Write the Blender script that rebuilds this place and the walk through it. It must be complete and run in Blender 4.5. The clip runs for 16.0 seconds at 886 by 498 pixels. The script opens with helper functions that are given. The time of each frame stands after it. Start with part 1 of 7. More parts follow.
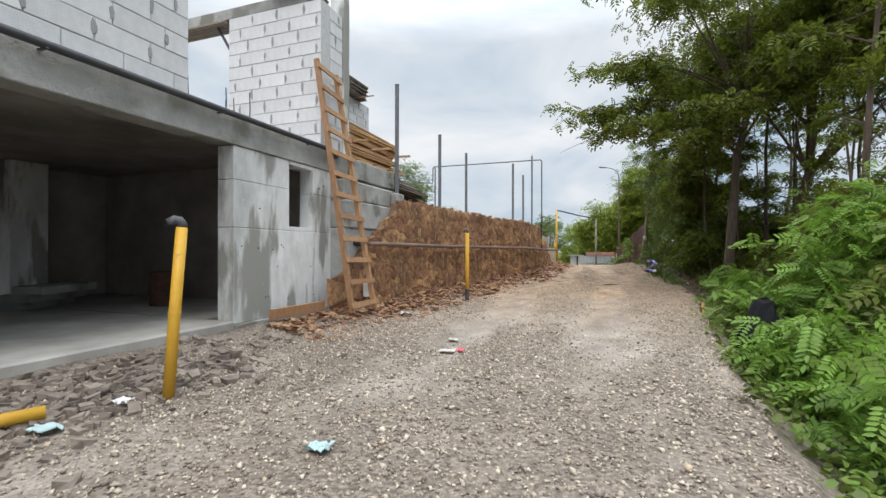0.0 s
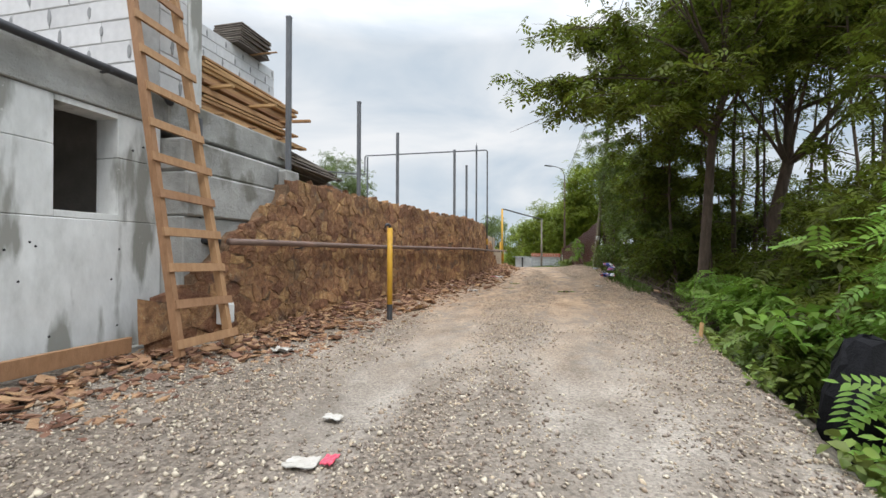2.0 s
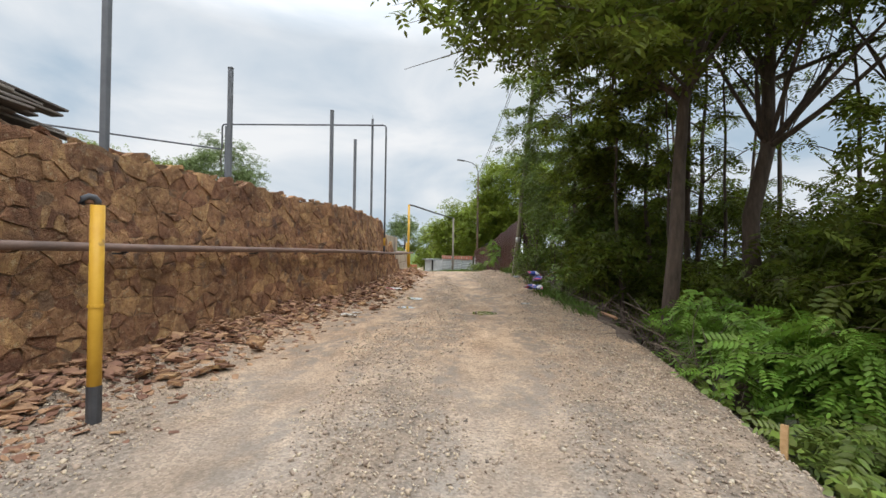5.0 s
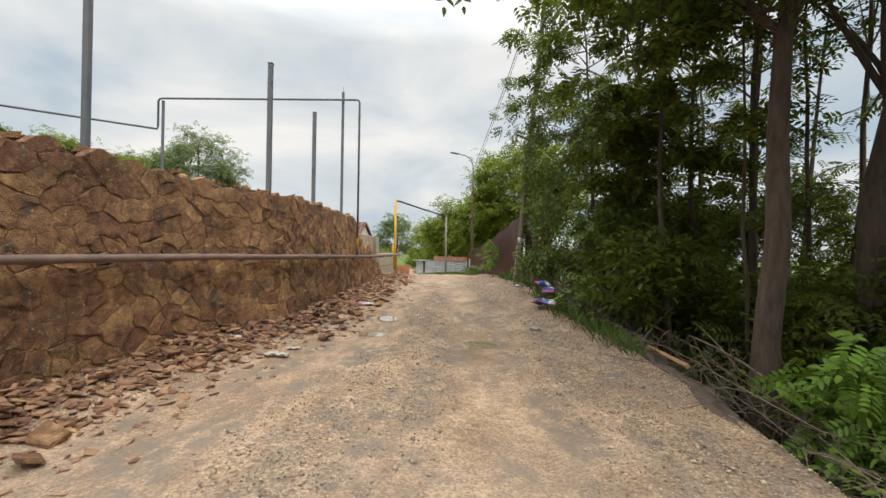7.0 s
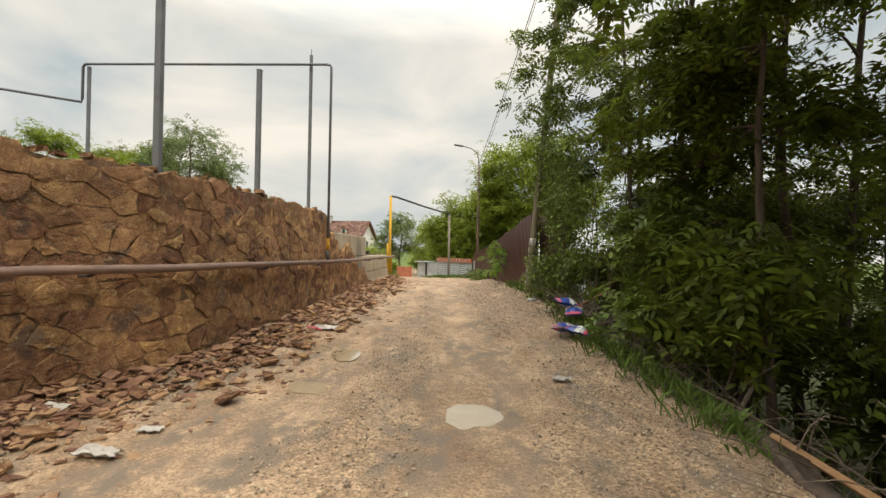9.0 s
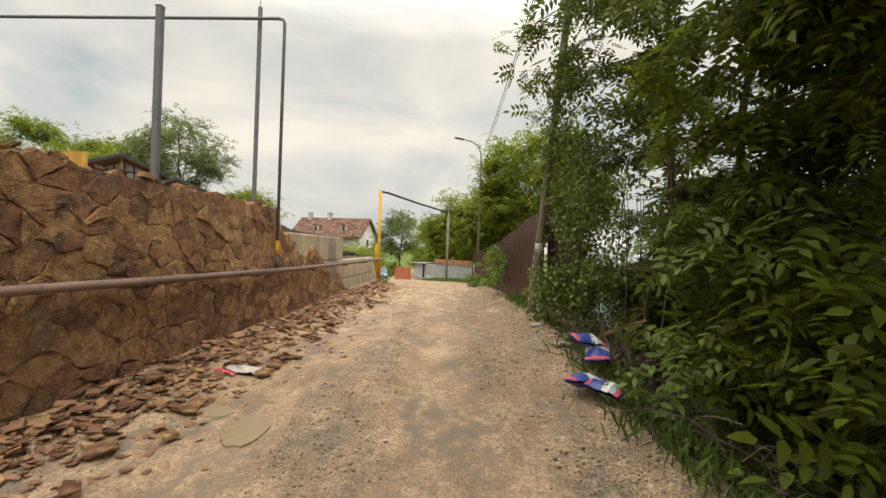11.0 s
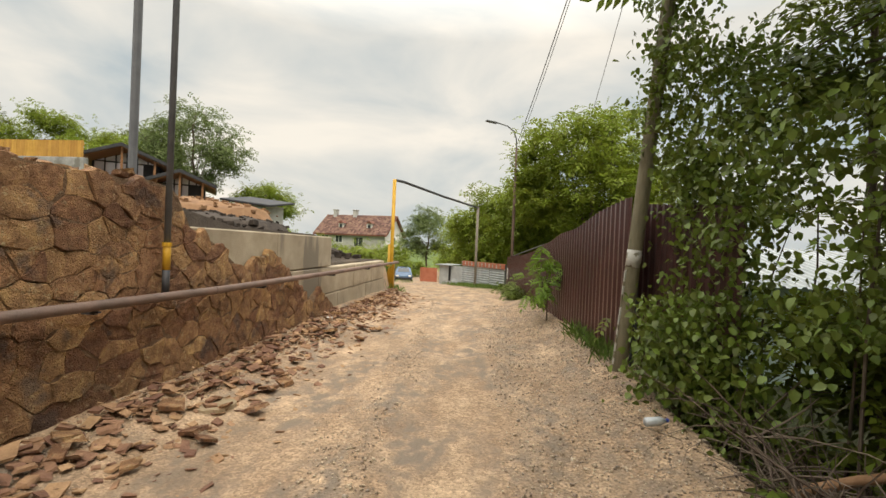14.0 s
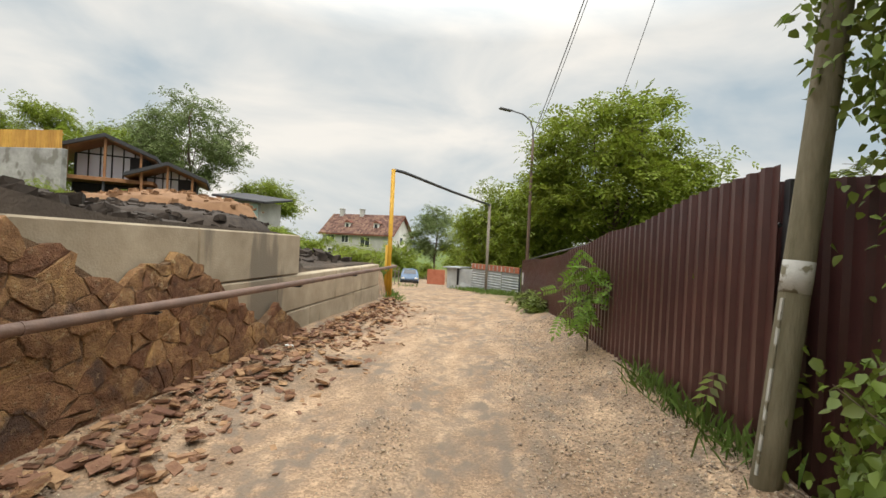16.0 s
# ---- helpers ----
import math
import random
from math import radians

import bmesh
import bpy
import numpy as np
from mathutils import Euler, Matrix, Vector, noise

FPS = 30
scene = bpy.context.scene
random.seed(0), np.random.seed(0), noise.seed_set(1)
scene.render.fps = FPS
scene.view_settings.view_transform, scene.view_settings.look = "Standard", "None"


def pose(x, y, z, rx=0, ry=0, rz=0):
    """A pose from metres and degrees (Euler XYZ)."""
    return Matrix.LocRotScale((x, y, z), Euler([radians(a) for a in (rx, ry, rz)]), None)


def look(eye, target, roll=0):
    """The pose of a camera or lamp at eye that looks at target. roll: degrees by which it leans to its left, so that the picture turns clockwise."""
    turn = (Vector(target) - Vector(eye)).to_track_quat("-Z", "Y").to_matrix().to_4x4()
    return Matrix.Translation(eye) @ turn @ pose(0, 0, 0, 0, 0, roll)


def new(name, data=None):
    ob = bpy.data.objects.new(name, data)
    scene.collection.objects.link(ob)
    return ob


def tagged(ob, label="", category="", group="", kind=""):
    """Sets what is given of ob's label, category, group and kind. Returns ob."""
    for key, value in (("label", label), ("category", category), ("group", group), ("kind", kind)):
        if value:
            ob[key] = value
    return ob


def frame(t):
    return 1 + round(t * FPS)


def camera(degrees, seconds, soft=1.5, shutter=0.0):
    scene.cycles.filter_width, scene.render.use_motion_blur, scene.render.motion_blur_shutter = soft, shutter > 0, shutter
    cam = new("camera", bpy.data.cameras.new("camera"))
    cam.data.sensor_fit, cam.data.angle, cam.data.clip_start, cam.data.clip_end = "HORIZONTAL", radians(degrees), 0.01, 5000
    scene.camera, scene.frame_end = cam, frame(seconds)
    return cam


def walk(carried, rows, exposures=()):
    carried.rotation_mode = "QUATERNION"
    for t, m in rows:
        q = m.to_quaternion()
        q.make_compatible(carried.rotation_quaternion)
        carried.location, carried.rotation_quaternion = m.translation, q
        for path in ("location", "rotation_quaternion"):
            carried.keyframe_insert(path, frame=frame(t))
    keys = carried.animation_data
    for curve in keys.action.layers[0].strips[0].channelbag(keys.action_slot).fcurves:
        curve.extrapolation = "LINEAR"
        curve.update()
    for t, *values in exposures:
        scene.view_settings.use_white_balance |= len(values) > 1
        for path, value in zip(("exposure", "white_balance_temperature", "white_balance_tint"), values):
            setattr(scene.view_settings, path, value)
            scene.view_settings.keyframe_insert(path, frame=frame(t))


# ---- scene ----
cam = camera(90.0, 16.0)
PATH = [
    (0, (-0.202, -0.127, 1.106), (-0.889, 1.752, 1.11), 0.1),
    (0.5, (-0.34, 0.576, 1.121), (-0.992, 2.467, 1.127), 0.1),
    (1, (-0.429, 1.293, 1.094), (-1.039, 3.197, 1.102), 0.1),
    (1.5, (-0.571, 1.994, 1.102), (-1.118, 3.918, 1.11), 0.3),
    (2, (-0.633, 2.68, 1.113), (-1.084, 4.628, 1.122), 0.2),
    (2.5, (-0.624, 3.35, 1.154), (-0.973, 5.319, 1.165), 0.2),
    (3, (-0.63, 4.044, 1.182), (-0.868, 6.03, 1.193), 0.4),
    (3.5, (-0.606, 4.774, 1.144), (-0.767, 6.767, 1.158), 0.5),
    (4, (-0.641, 5.525, 1.148), (-0.749, 7.522, 1.163), 0.7),
    (6.5, (-0.507, 8.974, 1.309), (-0.557, 10.974, 1.322), 0.9),
    (7, (-0.444, 9.733, 1.322), (-0.489, 11.732, 1.334), 0.9),
    (7.5, (-0.345, 10.442, 1.357), (-0.389, 12.441, 1.368), 1.0),
    (8, (-0.27, 11.16, 1.42), (-0.319, 13.16, 1.431), 1.0),
    (8.5, (-0.158, 11.799, 1.431), (-0.218, 13.798, 1.441), 1.1),
    (9, (-0.164, 12.366, 1.434), (-0.244, 14.365, 1.443), 1.1),
    (11.5, (0.239, 15.172, 1.652), (0.131, 17.169, 1.653), 2.2),
    (12, (0.279, 15.802, 1.68), (0.149, 17.797, 1.68), 2.3),
    (12.5, (0.312, 16.408, 1.713), (0.15, 18.401, 1.71), 2.5),
    (13, (0.21, 17.016, 1.694), (0.015, 19.006, 1.688), 2.5),
    (13.5, (0.107, 17.621, 1.694), (-0.111, 19.609, 1.686), 2.5),
    (14, (0.056, 18.225, 1.741), (-0.178, 20.211, 1.731), 2.4),
    (14.5, (0.022, 18.886, 1.755), (-0.225, 20.871, 1.745), 2.6),
    (15, (0.003, 19.496, 1.736), (-0.256, 21.479, 1.725), 2.6),
    (15.5, (-0.111, 19.993, 1.761), (-0.38, 21.975, 1.75), 2.7),
    (16, (-0.132, 20.543, 1.773), (-0.408, 22.524, 1.764), 2.8),
]
walk(cam, [(t, look(eye, target, roll)) for t, eye, target, roll in PATH],
     exposures=[(0.0, 0.0, 6450, 10), (4.0, 0.0, 6500, 10), (6.5, 0.0, 6600, 10), (7.2, 0.0, 7100, 10), (8.3, 0.0, 7700, 10), (13.0, 0.0, 7950, 10), (16.0, 0.0, 7300, 10)])

# ---- world and light ----
SUN_EL, SUN_AZ = radians(52), radians(205)
world = bpy.data.worlds.new("overcast_sky")
scene.world = world
world.use_nodes = True
wn, wl = world.node_tree.nodes, world.node_tree.links
wn.clear()
w_out = wn.new("ShaderNodeOutputWorld")
w_bg = wn.new("ShaderNodeBackground")
w_sky = wn.new("ShaderNodeTexSky")
w_sky.sky_type, w_sky.sun_disc = "NISHITA", False
w_sky.sun_elevation, w_sky.sun_rotation = SUN_EL, SUN_AZ
w_sky.dust_density, w_sky.air_density = 4.0, 1.2
w_co = wn.new("ShaderNodeTexCoord")
w_map = wn.new("ShaderNodeMapping")
w_map.inputs["Scale"].default_value = (1.0, 1.0, 2.6)
w_map.inputs["Location"].default_value = (0.35, 0.1, 0.2)
w_noise = wn.new("ShaderNodeTexNoise")
w_noise.inputs["Scale"].default_value = 2.1
w_noise.inputs["Detail"].default_value = 6.0
w_noise.inputs["Roughness"].default_value = 0.5
w_noise.inputs["Distortion"].default_value = 0.4
w_ramp = wn.new("ShaderNodeValToRGB")
w_ramp.color_ramp.elements[0].position, w_ramp.color_ramp.elements[1].position = 0.34, 0.64
w_ramp.color_ramp.elements[0].color = (4.7, 6.05, 7.4, 1)
w_ramp.color_ramp.elements[1].color = (9.9, 10.1, 10.3, 1)
w_mix = wn.new("ShaderNodeMix")
w_mix.data_type = "RGBA"
w_mix.inputs["Factor"].default_value = 0.93
wl.new(w_co.outputs["Generated"], w_map.inputs["Vector"])
wl.new(w_map.outputs["Vector"], w_noise.inputs["Vector"])
wl.new(w_noise.outputs["Fac"], w_ramp.inputs["Fac"])
wl.new(w_sky.outputs["Color"], w_mix.inputs["A"])
wl.new(w_ramp.outputs["Color"], w_mix.inputs["B"])
# an overcast dome is brighter overhead than at the horizon
w_sep = wn.new("ShaderNodeSeparateXYZ")
w_zen = wn.new("ShaderNodeMapRange")
w_zen.inputs["From Min"].default_value, w_zen.inputs["From Max"].default_value = 0.42, 1.0
w_zen.inputs["To Min"].default_value, w_zen.inputs["To Max"].default_value = 1.0, 5.0
w_mul = wn.new("ShaderNodeVectorMath")
w_mul.operation = "SCALE"
wl.new(w_co.outputs["Generated"], w_sep.inputs["Vector"])
wl.new(w_sep.outputs["Z"], w_zen.inputs["Value"])
wl.new(w_mix.outputs["Result"], w_mul.inputs[0])
wl.new(w_zen.outputs["Result"], w_mul.inputs["Scale"])
wl.new(w_mul.outputs["Vector"], w_bg.inputs["Color"])
w_bg.inputs["Strength"].default_value = 0.094
wl.new(w_bg.outputs["Background"], w_out.inputs["Surface"])

sun_data = bpy.data.lights.new("sun", "SUN")
sun_data.energy, sun_data.angle, sun_data.color = 1.5, radians(25), (1.0, 0.96, 0.9)
sun_ob = new("sun", sun_data)
sun_ob.matrix_world = look((0, 0, 30), (-math.sin(SUN_AZ) * -10, -math.cos(SUN_AZ) * 10, 30 - 10 * math.tan(SUN_EL)))


# ---- materials ----
def mat(name, cols, scale=4.0, rough=0.85, bump=0.3, bscale=60.0, metal=0.0, vary=0.0, island=False,
        big=0.0, bigscale=0.6, stretch=(1, 1, 1), spec=0.3, through_leaf=0.0, stain=None, coarse=0.0, fleck=None):
    """A surface with colour noise at two scales, fine relief and, where asked, a shade for each piece."""
    m = bpy.data.materials.new(name)
    m.use_nodes = True
    n, l = m.node_tree.nodes, m.node_tree.links
    b = n["Principled BSDF"]
    co = n.new("ShaderNodeTexCoord")
    mp = n.new("ShaderNodeMapping")
    mp.inputs["Scale"].default_value = stretch
    l.new(co.outputs["Object"], mp.inputs["Vector"])
    tex = n.new("ShaderNodeTexNoise")
    tex.inputs["Scale"].default_value, tex.inputs["Detail"].default_value = scale, 8.0
    tex.inputs["Roughness"].default_value = 0.65
    l.new(mp.outputs["Vector"], tex.inputs["Vector"])
    ramp = n.new("ShaderNodeValToRGB")
    els = ramp.color_ramp.elements
    while len(els) < len(cols):
        els.new(0.5)
    for k, c in enumerate(cols):
        els[k].position = 0.28 + 0.44 * k / max(1, len(cols) - 1)
        els[k].color = (*c, 1)
    l.new(tex.outputs["Fac"], ramp.inputs["Fac"])
    col = ramp.outputs["Color"]
    if big:
        t2 = n.new("ShaderNodeTexNoise")
        t2.inputs["Scale"].default_value, t2.inputs["Detail"].default_value = bigscale, 4.0
        l.new(mp.outputs["Vector"], t2.inputs["Vector"])
        mr = n.new("ShaderNodeMapRange")
        mr.inputs["From Min"].default_value, mr.inputs["From Max"].default_value = 0.3, 0.7
        mr.inputs["To Min"].default_value, mr.inputs["To Max"].default_value = 1 - big, 1 + big
        l.new(t2.outputs["Fac"], mr.inputs["Value"])
        hv = n.new("ShaderNodeHueSaturation")
        l.new(mr.outputs["Result"], hv.inputs["Value"])
        l.new(col, hv.inputs["Color"])
        col = hv.outputs["Color"]
    if stain:
        sc, thr, scol, sst = stain
        mp2 = n.new("ShaderNodeMapping")
        mp2.inputs["Scale"].default_value = sst
        l.new(co.outputs["Object"], mp2.inputs["Vector"])
        t3 = n.new("ShaderNodeTexNoise")
        t3.inputs["Scale"].default_value, t3.inputs["Detail"].default_value = sc, 5.0
        l.new(mp2.outputs["Vector"], t3.inputs["Vector"])
        r3 = n.new("ShaderNodeMapRange")
        r3.inputs["From Min"].default_value, r3.inputs["From Max"].default_value = thr, thr + 0.07
        l.new(t3.outputs["Fac"], r3.inputs["Value"])
        mx = n.new("ShaderNodeMix")
        mx.data_type = "RGBA"
        l.new(r3.outputs["Result"], mx.inputs["Factor"])
        l.new(col, mx.inputs["A"])
        mx.inputs["B"].default_value = (*scol, 1)
        col = mx.outputs["Result"]
    if fleck:
        sc, thr, fcol = fleck
        t4 = n.new("ShaderNodeTexNoise")
        t4.inputs["Scale"].default_value, t4.inputs["Detail"].default_value = sc, 9.0
        t4.inputs["Roughness"].default_value = 0.75
        l.new(co.outputs["Object"], t4.inputs["Vector"])
        r4 = n.new("ShaderNodeMapRange")
        r4.inputs["From Min"].default_value, r4.inputs["From Max"].default_value = thr, thr + 0.06
        l.new(t4.outputs["Fac"], r4.inputs["Value"])
        mx4 = n.new("ShaderNodeMix")
        mx4.data_type = "RGBA"
        l.new(r4.outputs["Result"], mx4.inputs["Factor"])
        l.new(col, mx4.inputs["A"])
        mx4.inputs["B"].default_value = (*fcol, 1)
        col = mx4.outputs["Result"]
    if vary:
        if island:
            rnd = n.new("ShaderNodeNewGeometry").outputs["Random Per Island"]
        else:
            rnd = n.new("ShaderNodeObjectInfo").outputs["Random"]
        mr2 = n.new("ShaderNodeMapRange")
        mr2.inputs["To Min"].default_value, mr2.inputs["To Max"].default_value = 1 - vary, 1 + vary
        l.new(rnd, mr2.inputs["Value"])
        hv2 = n.new("ShaderNodeHueSaturation")
        l.new(mr2.outputs["Result"], hv2.inputs["Value"])
        mr3 = n.new("ShaderNodeMath")
        mr3.operation = "MULTIPLY_ADD"
        mr3.inputs[1].default_value, mr3.inputs[2].default_value = 0.035 * min(1, vary * 2), 0.5 - 0.017 * min(1, vary * 2)
        l.new(rnd, mr3.inputs[0])
        l.new(mr3.outputs["Value"], hv2.inputs["Hue"])
        l.new(col, hv2.inputs["Color"])
        col = hv2.outputs["Color"]
    l.new(col, b.inputs["Base Color"])
    b.inputs["Roughness"].default_value, b.inputs["Metallic"].default_value = rough, metal
    b.inputs["Specular IOR Level"].default_value = spec
    if bump:
        bt = n.new("ShaderNodeTexNoise")
        bt.inputs["Scale"].default_value, bt.inputs["Detail"].default_value = bscale, 6.0
        l.new(mp.outputs["Vector"], bt.inputs["Vector"])
        bp = n.new("ShaderNodeBump")
        bp.inputs["Strength"].default_value, bp.inputs["Distance"].default_value = bump, 0.02
        l.new(bt.outputs["Fac"], bp.inputs["Height"])
        l.new(bp.outputs["Normal"], b.inputs["Normal"])
        if coarse:
            ct = n.new("ShaderNodeTexNoise")
            ct.inputs["Scale"].default_value, ct.inputs["Detail"].default_value = coarse, 7.0
            ct.inputs["Roughness"].default_value = 0.7
            l.new(mp.outputs["Vector"], ct.inputs["Vector"])
            cb = n.new("ShaderNodeBump")
            cb.inputs["Strength"].default_value, cb.inputs["Distance"].default_value = 0.8, 0.06
            l.new(ct.outputs["Fac"], cb.inputs["Height"])
            l.new(cb.outputs["Normal"], bp.inputs["Normal"])
    if through_leaf:
        tr = n.new("ShaderNodeBsdfTranslucent")
        l.new(col, tr.inputs["Color"])
        ad = n.new("ShaderNodeMixShader")
        ad.inputs["Fac"].default_value = through_leaf
        l.new(b.outputs["BSDF"], ad.inputs[1])
        l.new(tr.outputs["BSDF"], ad.inputs[2])
        l.new(ad.outputs["Shader"], n["Material Output"].inputs["Surface"])
    return m


CONCRETE = mat("cast_concrete", [(0.36, 0.36, 0.345), (0.55, 0.55, 0.535), (0.70, 0.70, 0.685)], 1.9, 0.85, 0.25, 45, big=0.22, bigscale=1.1,
               stretch=(1, 1, 0.45), stain=(1.9, 0.51, (0.26, 0.255, 0.23), (1, 1.4, 0.35)), fleck=(9, 0.62, (0.6, 0.59, 0.57)))
SLABCON = mat("slab_concrete", [(0.24, 0.235, 0.22), (0.38, 0.375, 0.355)], 2.6, 0.92, 0.4, 40, big=0.25, coarse=4.0, stain=(1.7, 0.53, (0.185, 0.178, 0.155), (1, 0.8, 0.6)))
FLOORCON = mat("dusty_floor_concrete", [(0.24, 0.225, 0.2), (0.38, 0.36, 0.33)], 1.2, 0.9, 0.2, 30, big=0.2)
AAC = mat("aerated_block", [(0.52, 0.515, 0.52), (0.64, 0.635, 0.635)], 6, 0.95, 0.35, 120, vary=0.06)
DAB = mat("smeared_mortar", [(0.22, 0.22, 0.225), (0.34, 0.34, 0.34)], 12, 0.95, 0.4, 90)
# bare concrete darkened in its colour for the shade deep inside the garage
INNER = mat("concrete_shade_in_colour", [(0.17, 0.15, 0.13), (0.31, 0.28, 0.25)], 1.6, 0.95, 0.3, 30, big=0.3)
CLOD = mat("dry_earth_clod", [(0.13, 0.105, 0.085), (0.24, 0.2, 0.165)], 8, 0.95, 0.5, 50, vary=0.35, island=True)
MORTAR = mat("block_mortar", [(0.42, 0.42, 0.415), (0.54, 0.54, 0.53)], 12, 0.95, 0.4, 90)
STONE = mat("rubble_stone", [(0.145, 0.073, 0.04), (0.285, 0.148, 0.077), (0.46, 0.27, 0.13)], 9.0, 0.92, 1.0, 85, vary=0.32, big=0.35, bigscale=1.3, coarse=15.0, stain=(3.2, 0.60, (0.16, 0.10, 0.07), (1, 1, 1)), fleck=(16, 0.57, (0.40, 0.28, 0.165)))
STONEJ = mat("rubble_stone_joined", [(0.145, 0.073, 0.04), (0.285, 0.148, 0.077), (0.46, 0.27, 0.13)], 9.0, 0.92, 1.0, 85, vary=0.32, island=True, big=0.35, bigscale=1.3, coarse=15.0, stain=(3.2, 0.60, (0.16, 0.10, 0.07), (1, 1, 1)), fleck=(16, 0.57, (0.40, 0.28, 0.165)))
BEDDING = mat("earth_mortar", [(0.12, 0.07, 0.042), (0.25, 0.155, 0.092)], 12, 0.95, 0.8, 60, big=0.3, bigscale=1.4, coarse=18.0, fleck=(20, 0.57, (0.33, 0.235, 0.15)))
CHIP = mat("stone_chip", [(0.155, 0.083, 0.05), (0.33, 0.185, 0.112)], 10, 0.9, 0.5, 60, vary=0.45, island=True)
PEBBLE = mat("road_pebble", [(0.20, 0.158, 0.122), (0.50, 0.425, 0.345)], 14, 0.85, 0.2, 90, vary=0.55, island=True)
TANPEB = mat("tan_pebble", [(0.27, 0.205, 0.148), (0.46, 0.36, 0.27)], 14, 0.9, 0.2, 90, vary=0.4, island=True)
FBS = mat("foundation_block_concrete", [(0.29, 0.237, 0.168), (0.44, 0.37, 0.275)], 2.4, 0.92, 0.3, 50, big=0.12,
          stain=(1.6, 0.55, (0.205, 0.175, 0.135), (1, 1.1, 0.2)))
STEEL = mat("dark_steel", [(0.05, 0.05, 0.055), (0.085, 0.085, 0.09)], 8, 0.55, 0.1, 80, metal=0.3)
GREYPOLE = mat("grey_painted_steel", [(0.10, 0.105, 0.115), (0.155, 0.16, 0.17)], 6, 0.55, 0.08, 60)
RUSTPIPE = mat("rusted_gas_pipe", [(0.11, 0.08, 0.068), (0.22, 0.14, 0.11)], 3, 0.6, 0.25, 60, big=0.25, bigscale=0.4)
YELLOW = mat("yellow_gas_paint", [(0.50, 0.27, 0.025), (0.62, 0.36, 0.045)], 5, 0.5, 0.1, 70, big=0.1, stain=(7, 0.66, (0.2, 0.12, 0.05), (1, 1, 1)))
BLACK = mat("black_plastic", [(0.012, 0.012, 0.013), (0.025, 0.025, 0.027)], 9, 0.5, 0.1, 60)
NEWWOOD = mat("fresh_sawn_timber", [(0.30, 0.165, 0.075), (0.47, 0.285, 0.145)], 5, 0.75, 0.3, 40, vary=0.25, stretch=(6, 0.6, 6))
LADWOOD = mat("ladder_timber", [(0.25, 0.135, 0.068), (0.38, 0.22, 0.12)], 5, 0.75, 0.3, 40, vary=0.15, stretch=(3, 3, 1))
OLDWOOD = mat("weathered_boards", [(0.12, 0.10, 0.085), (0.26, 0.225, 0.19)], 5, 0.85, 0.4, 40, vary=0.35, stretch=(6, 0.6, 6))
FENCE = mat("brown_profiled_steel", [(0.055, 0.022, 0.02), (0.085, 0.033, 0.029)], 2.5, 0.3, 0.05, 30, big=0.15, bigscale=0.5, spec=0.5, vary=0.12)
TIN = mat("galvanised_sheet", [(0.30, 0.325, 0.335), (0.46, 0.48, 0.48)], 3, 0.5, 0.1, 40, metal=0.3, big=0.2)
POLEWOOD = mat("mossy_pole", [(0.105, 0.095, 0.055), (0.22, 0.19, 0.13)], 4, 0.9, 0.4, 30, stretch=(3, 3, 0.5), big=0.2)
WHITEPAINT = mat("old_whitewash", [(0.36, 0.35, 0.31), (0.52, 0.51, 0.47)], 7, 0.85, 0.2, 60, stain=(11, 0.5, (0.17, 0.15, 0.1), (1, 1, 1)))
BARK = mat("bark", [(0.06, 0.044, 0.034), (0.15, 0.11, 0.083)], 7, 0.95, 0.8, 22, stretch=(2, 2, 0.4))
TWIG = mat("dead_brush", [(0.085, 0.06, 0.045), (0.20, 0.155, 0.12)], 9, 0.95, 0.4, 50, vary=0.3, island=True)
LEAF_D = mat("canopy_leaf", [(0.078, 0.105, 0.014), (0.175, 0.20, 0.026)], 0.8, 0.5, 0, vary=0.5, island=True, through_leaf=0.48, spec=0.35)
LEAF_B = mat("young_leaf", [(0.12, 0.215, 0.03), (0.20, 0.325, 0.045)], 1.2, 0.5, 0, vary=0.3, island=True, through_leaf=0.4, spec=0.35)
LEAF_I = mat("climber_leaf", [(0.09, 0.135, 0.024), (0.18, 0.23, 0.04)], 1.5, 0.45, 0, vary=0.4, island=True, through_leaf=0.3, spec=0.4)
LEAF_W = mat("walnut_leaf", [(0.15, 0.20, 0.025), (0.25, 0.305, 0.042)], 0.6, 0.55, 0, vary=0.3, island=True, through_leaf=0.4)
LEAF_P = mat("pale_spring_leaf", [(0.12, 0.16, 0.06), (0.20, 0.25, 0.095)], 0.6, 0.6, 0, vary=0.3, island=True, through_leaf=0.4)
GRASS = mat("verge_grass", [(0.07, 0.125, 0.022), (0.13, 0.19, 0.04)], 3, 0.7, 0, vary=0.4, island=True, through_leaf=0.25)
SOIL = mat("dug_soil", [(0.022, 0.017, 0.014), (0.065, 0.05, 0.04)], 5, 0.95, 0.7, 18, big=0.3)
CLAY = mat("clay_bank", [(0.16, 0.085, 0.045), (0.27, 0.155, 0.085)], 3, 0.95, 0.6, 18, big=0.2)
ROOF = mat("red_tiles", [(0.11, 0.042, 0.03), (0.21, 0.085, 0.06)], 1.2, 0.85, 0.4, 8, big=0.35, bigscale=0.5, vary=0.2)
PLASTER = mat("grey_plaster", [(0.33, 0.32, 0.30), (0.46, 0.45, 0.43)], 1.0, 0.9, 0.2, 20, big=0.2)
WHITEWALL = mat("white_gable_plaster", [(0.58, 0.57, 0.54), (0.7, 0.69, 0.66)], 1.0, 0.9, 0.2, 20, big=0.1)
DARKGLASS = mat("dark_window_glass", [(0.03, 0.035, 0.04), (0.05, 0.055, 0.06)], 2, 0.06, 0, spec=0.6)
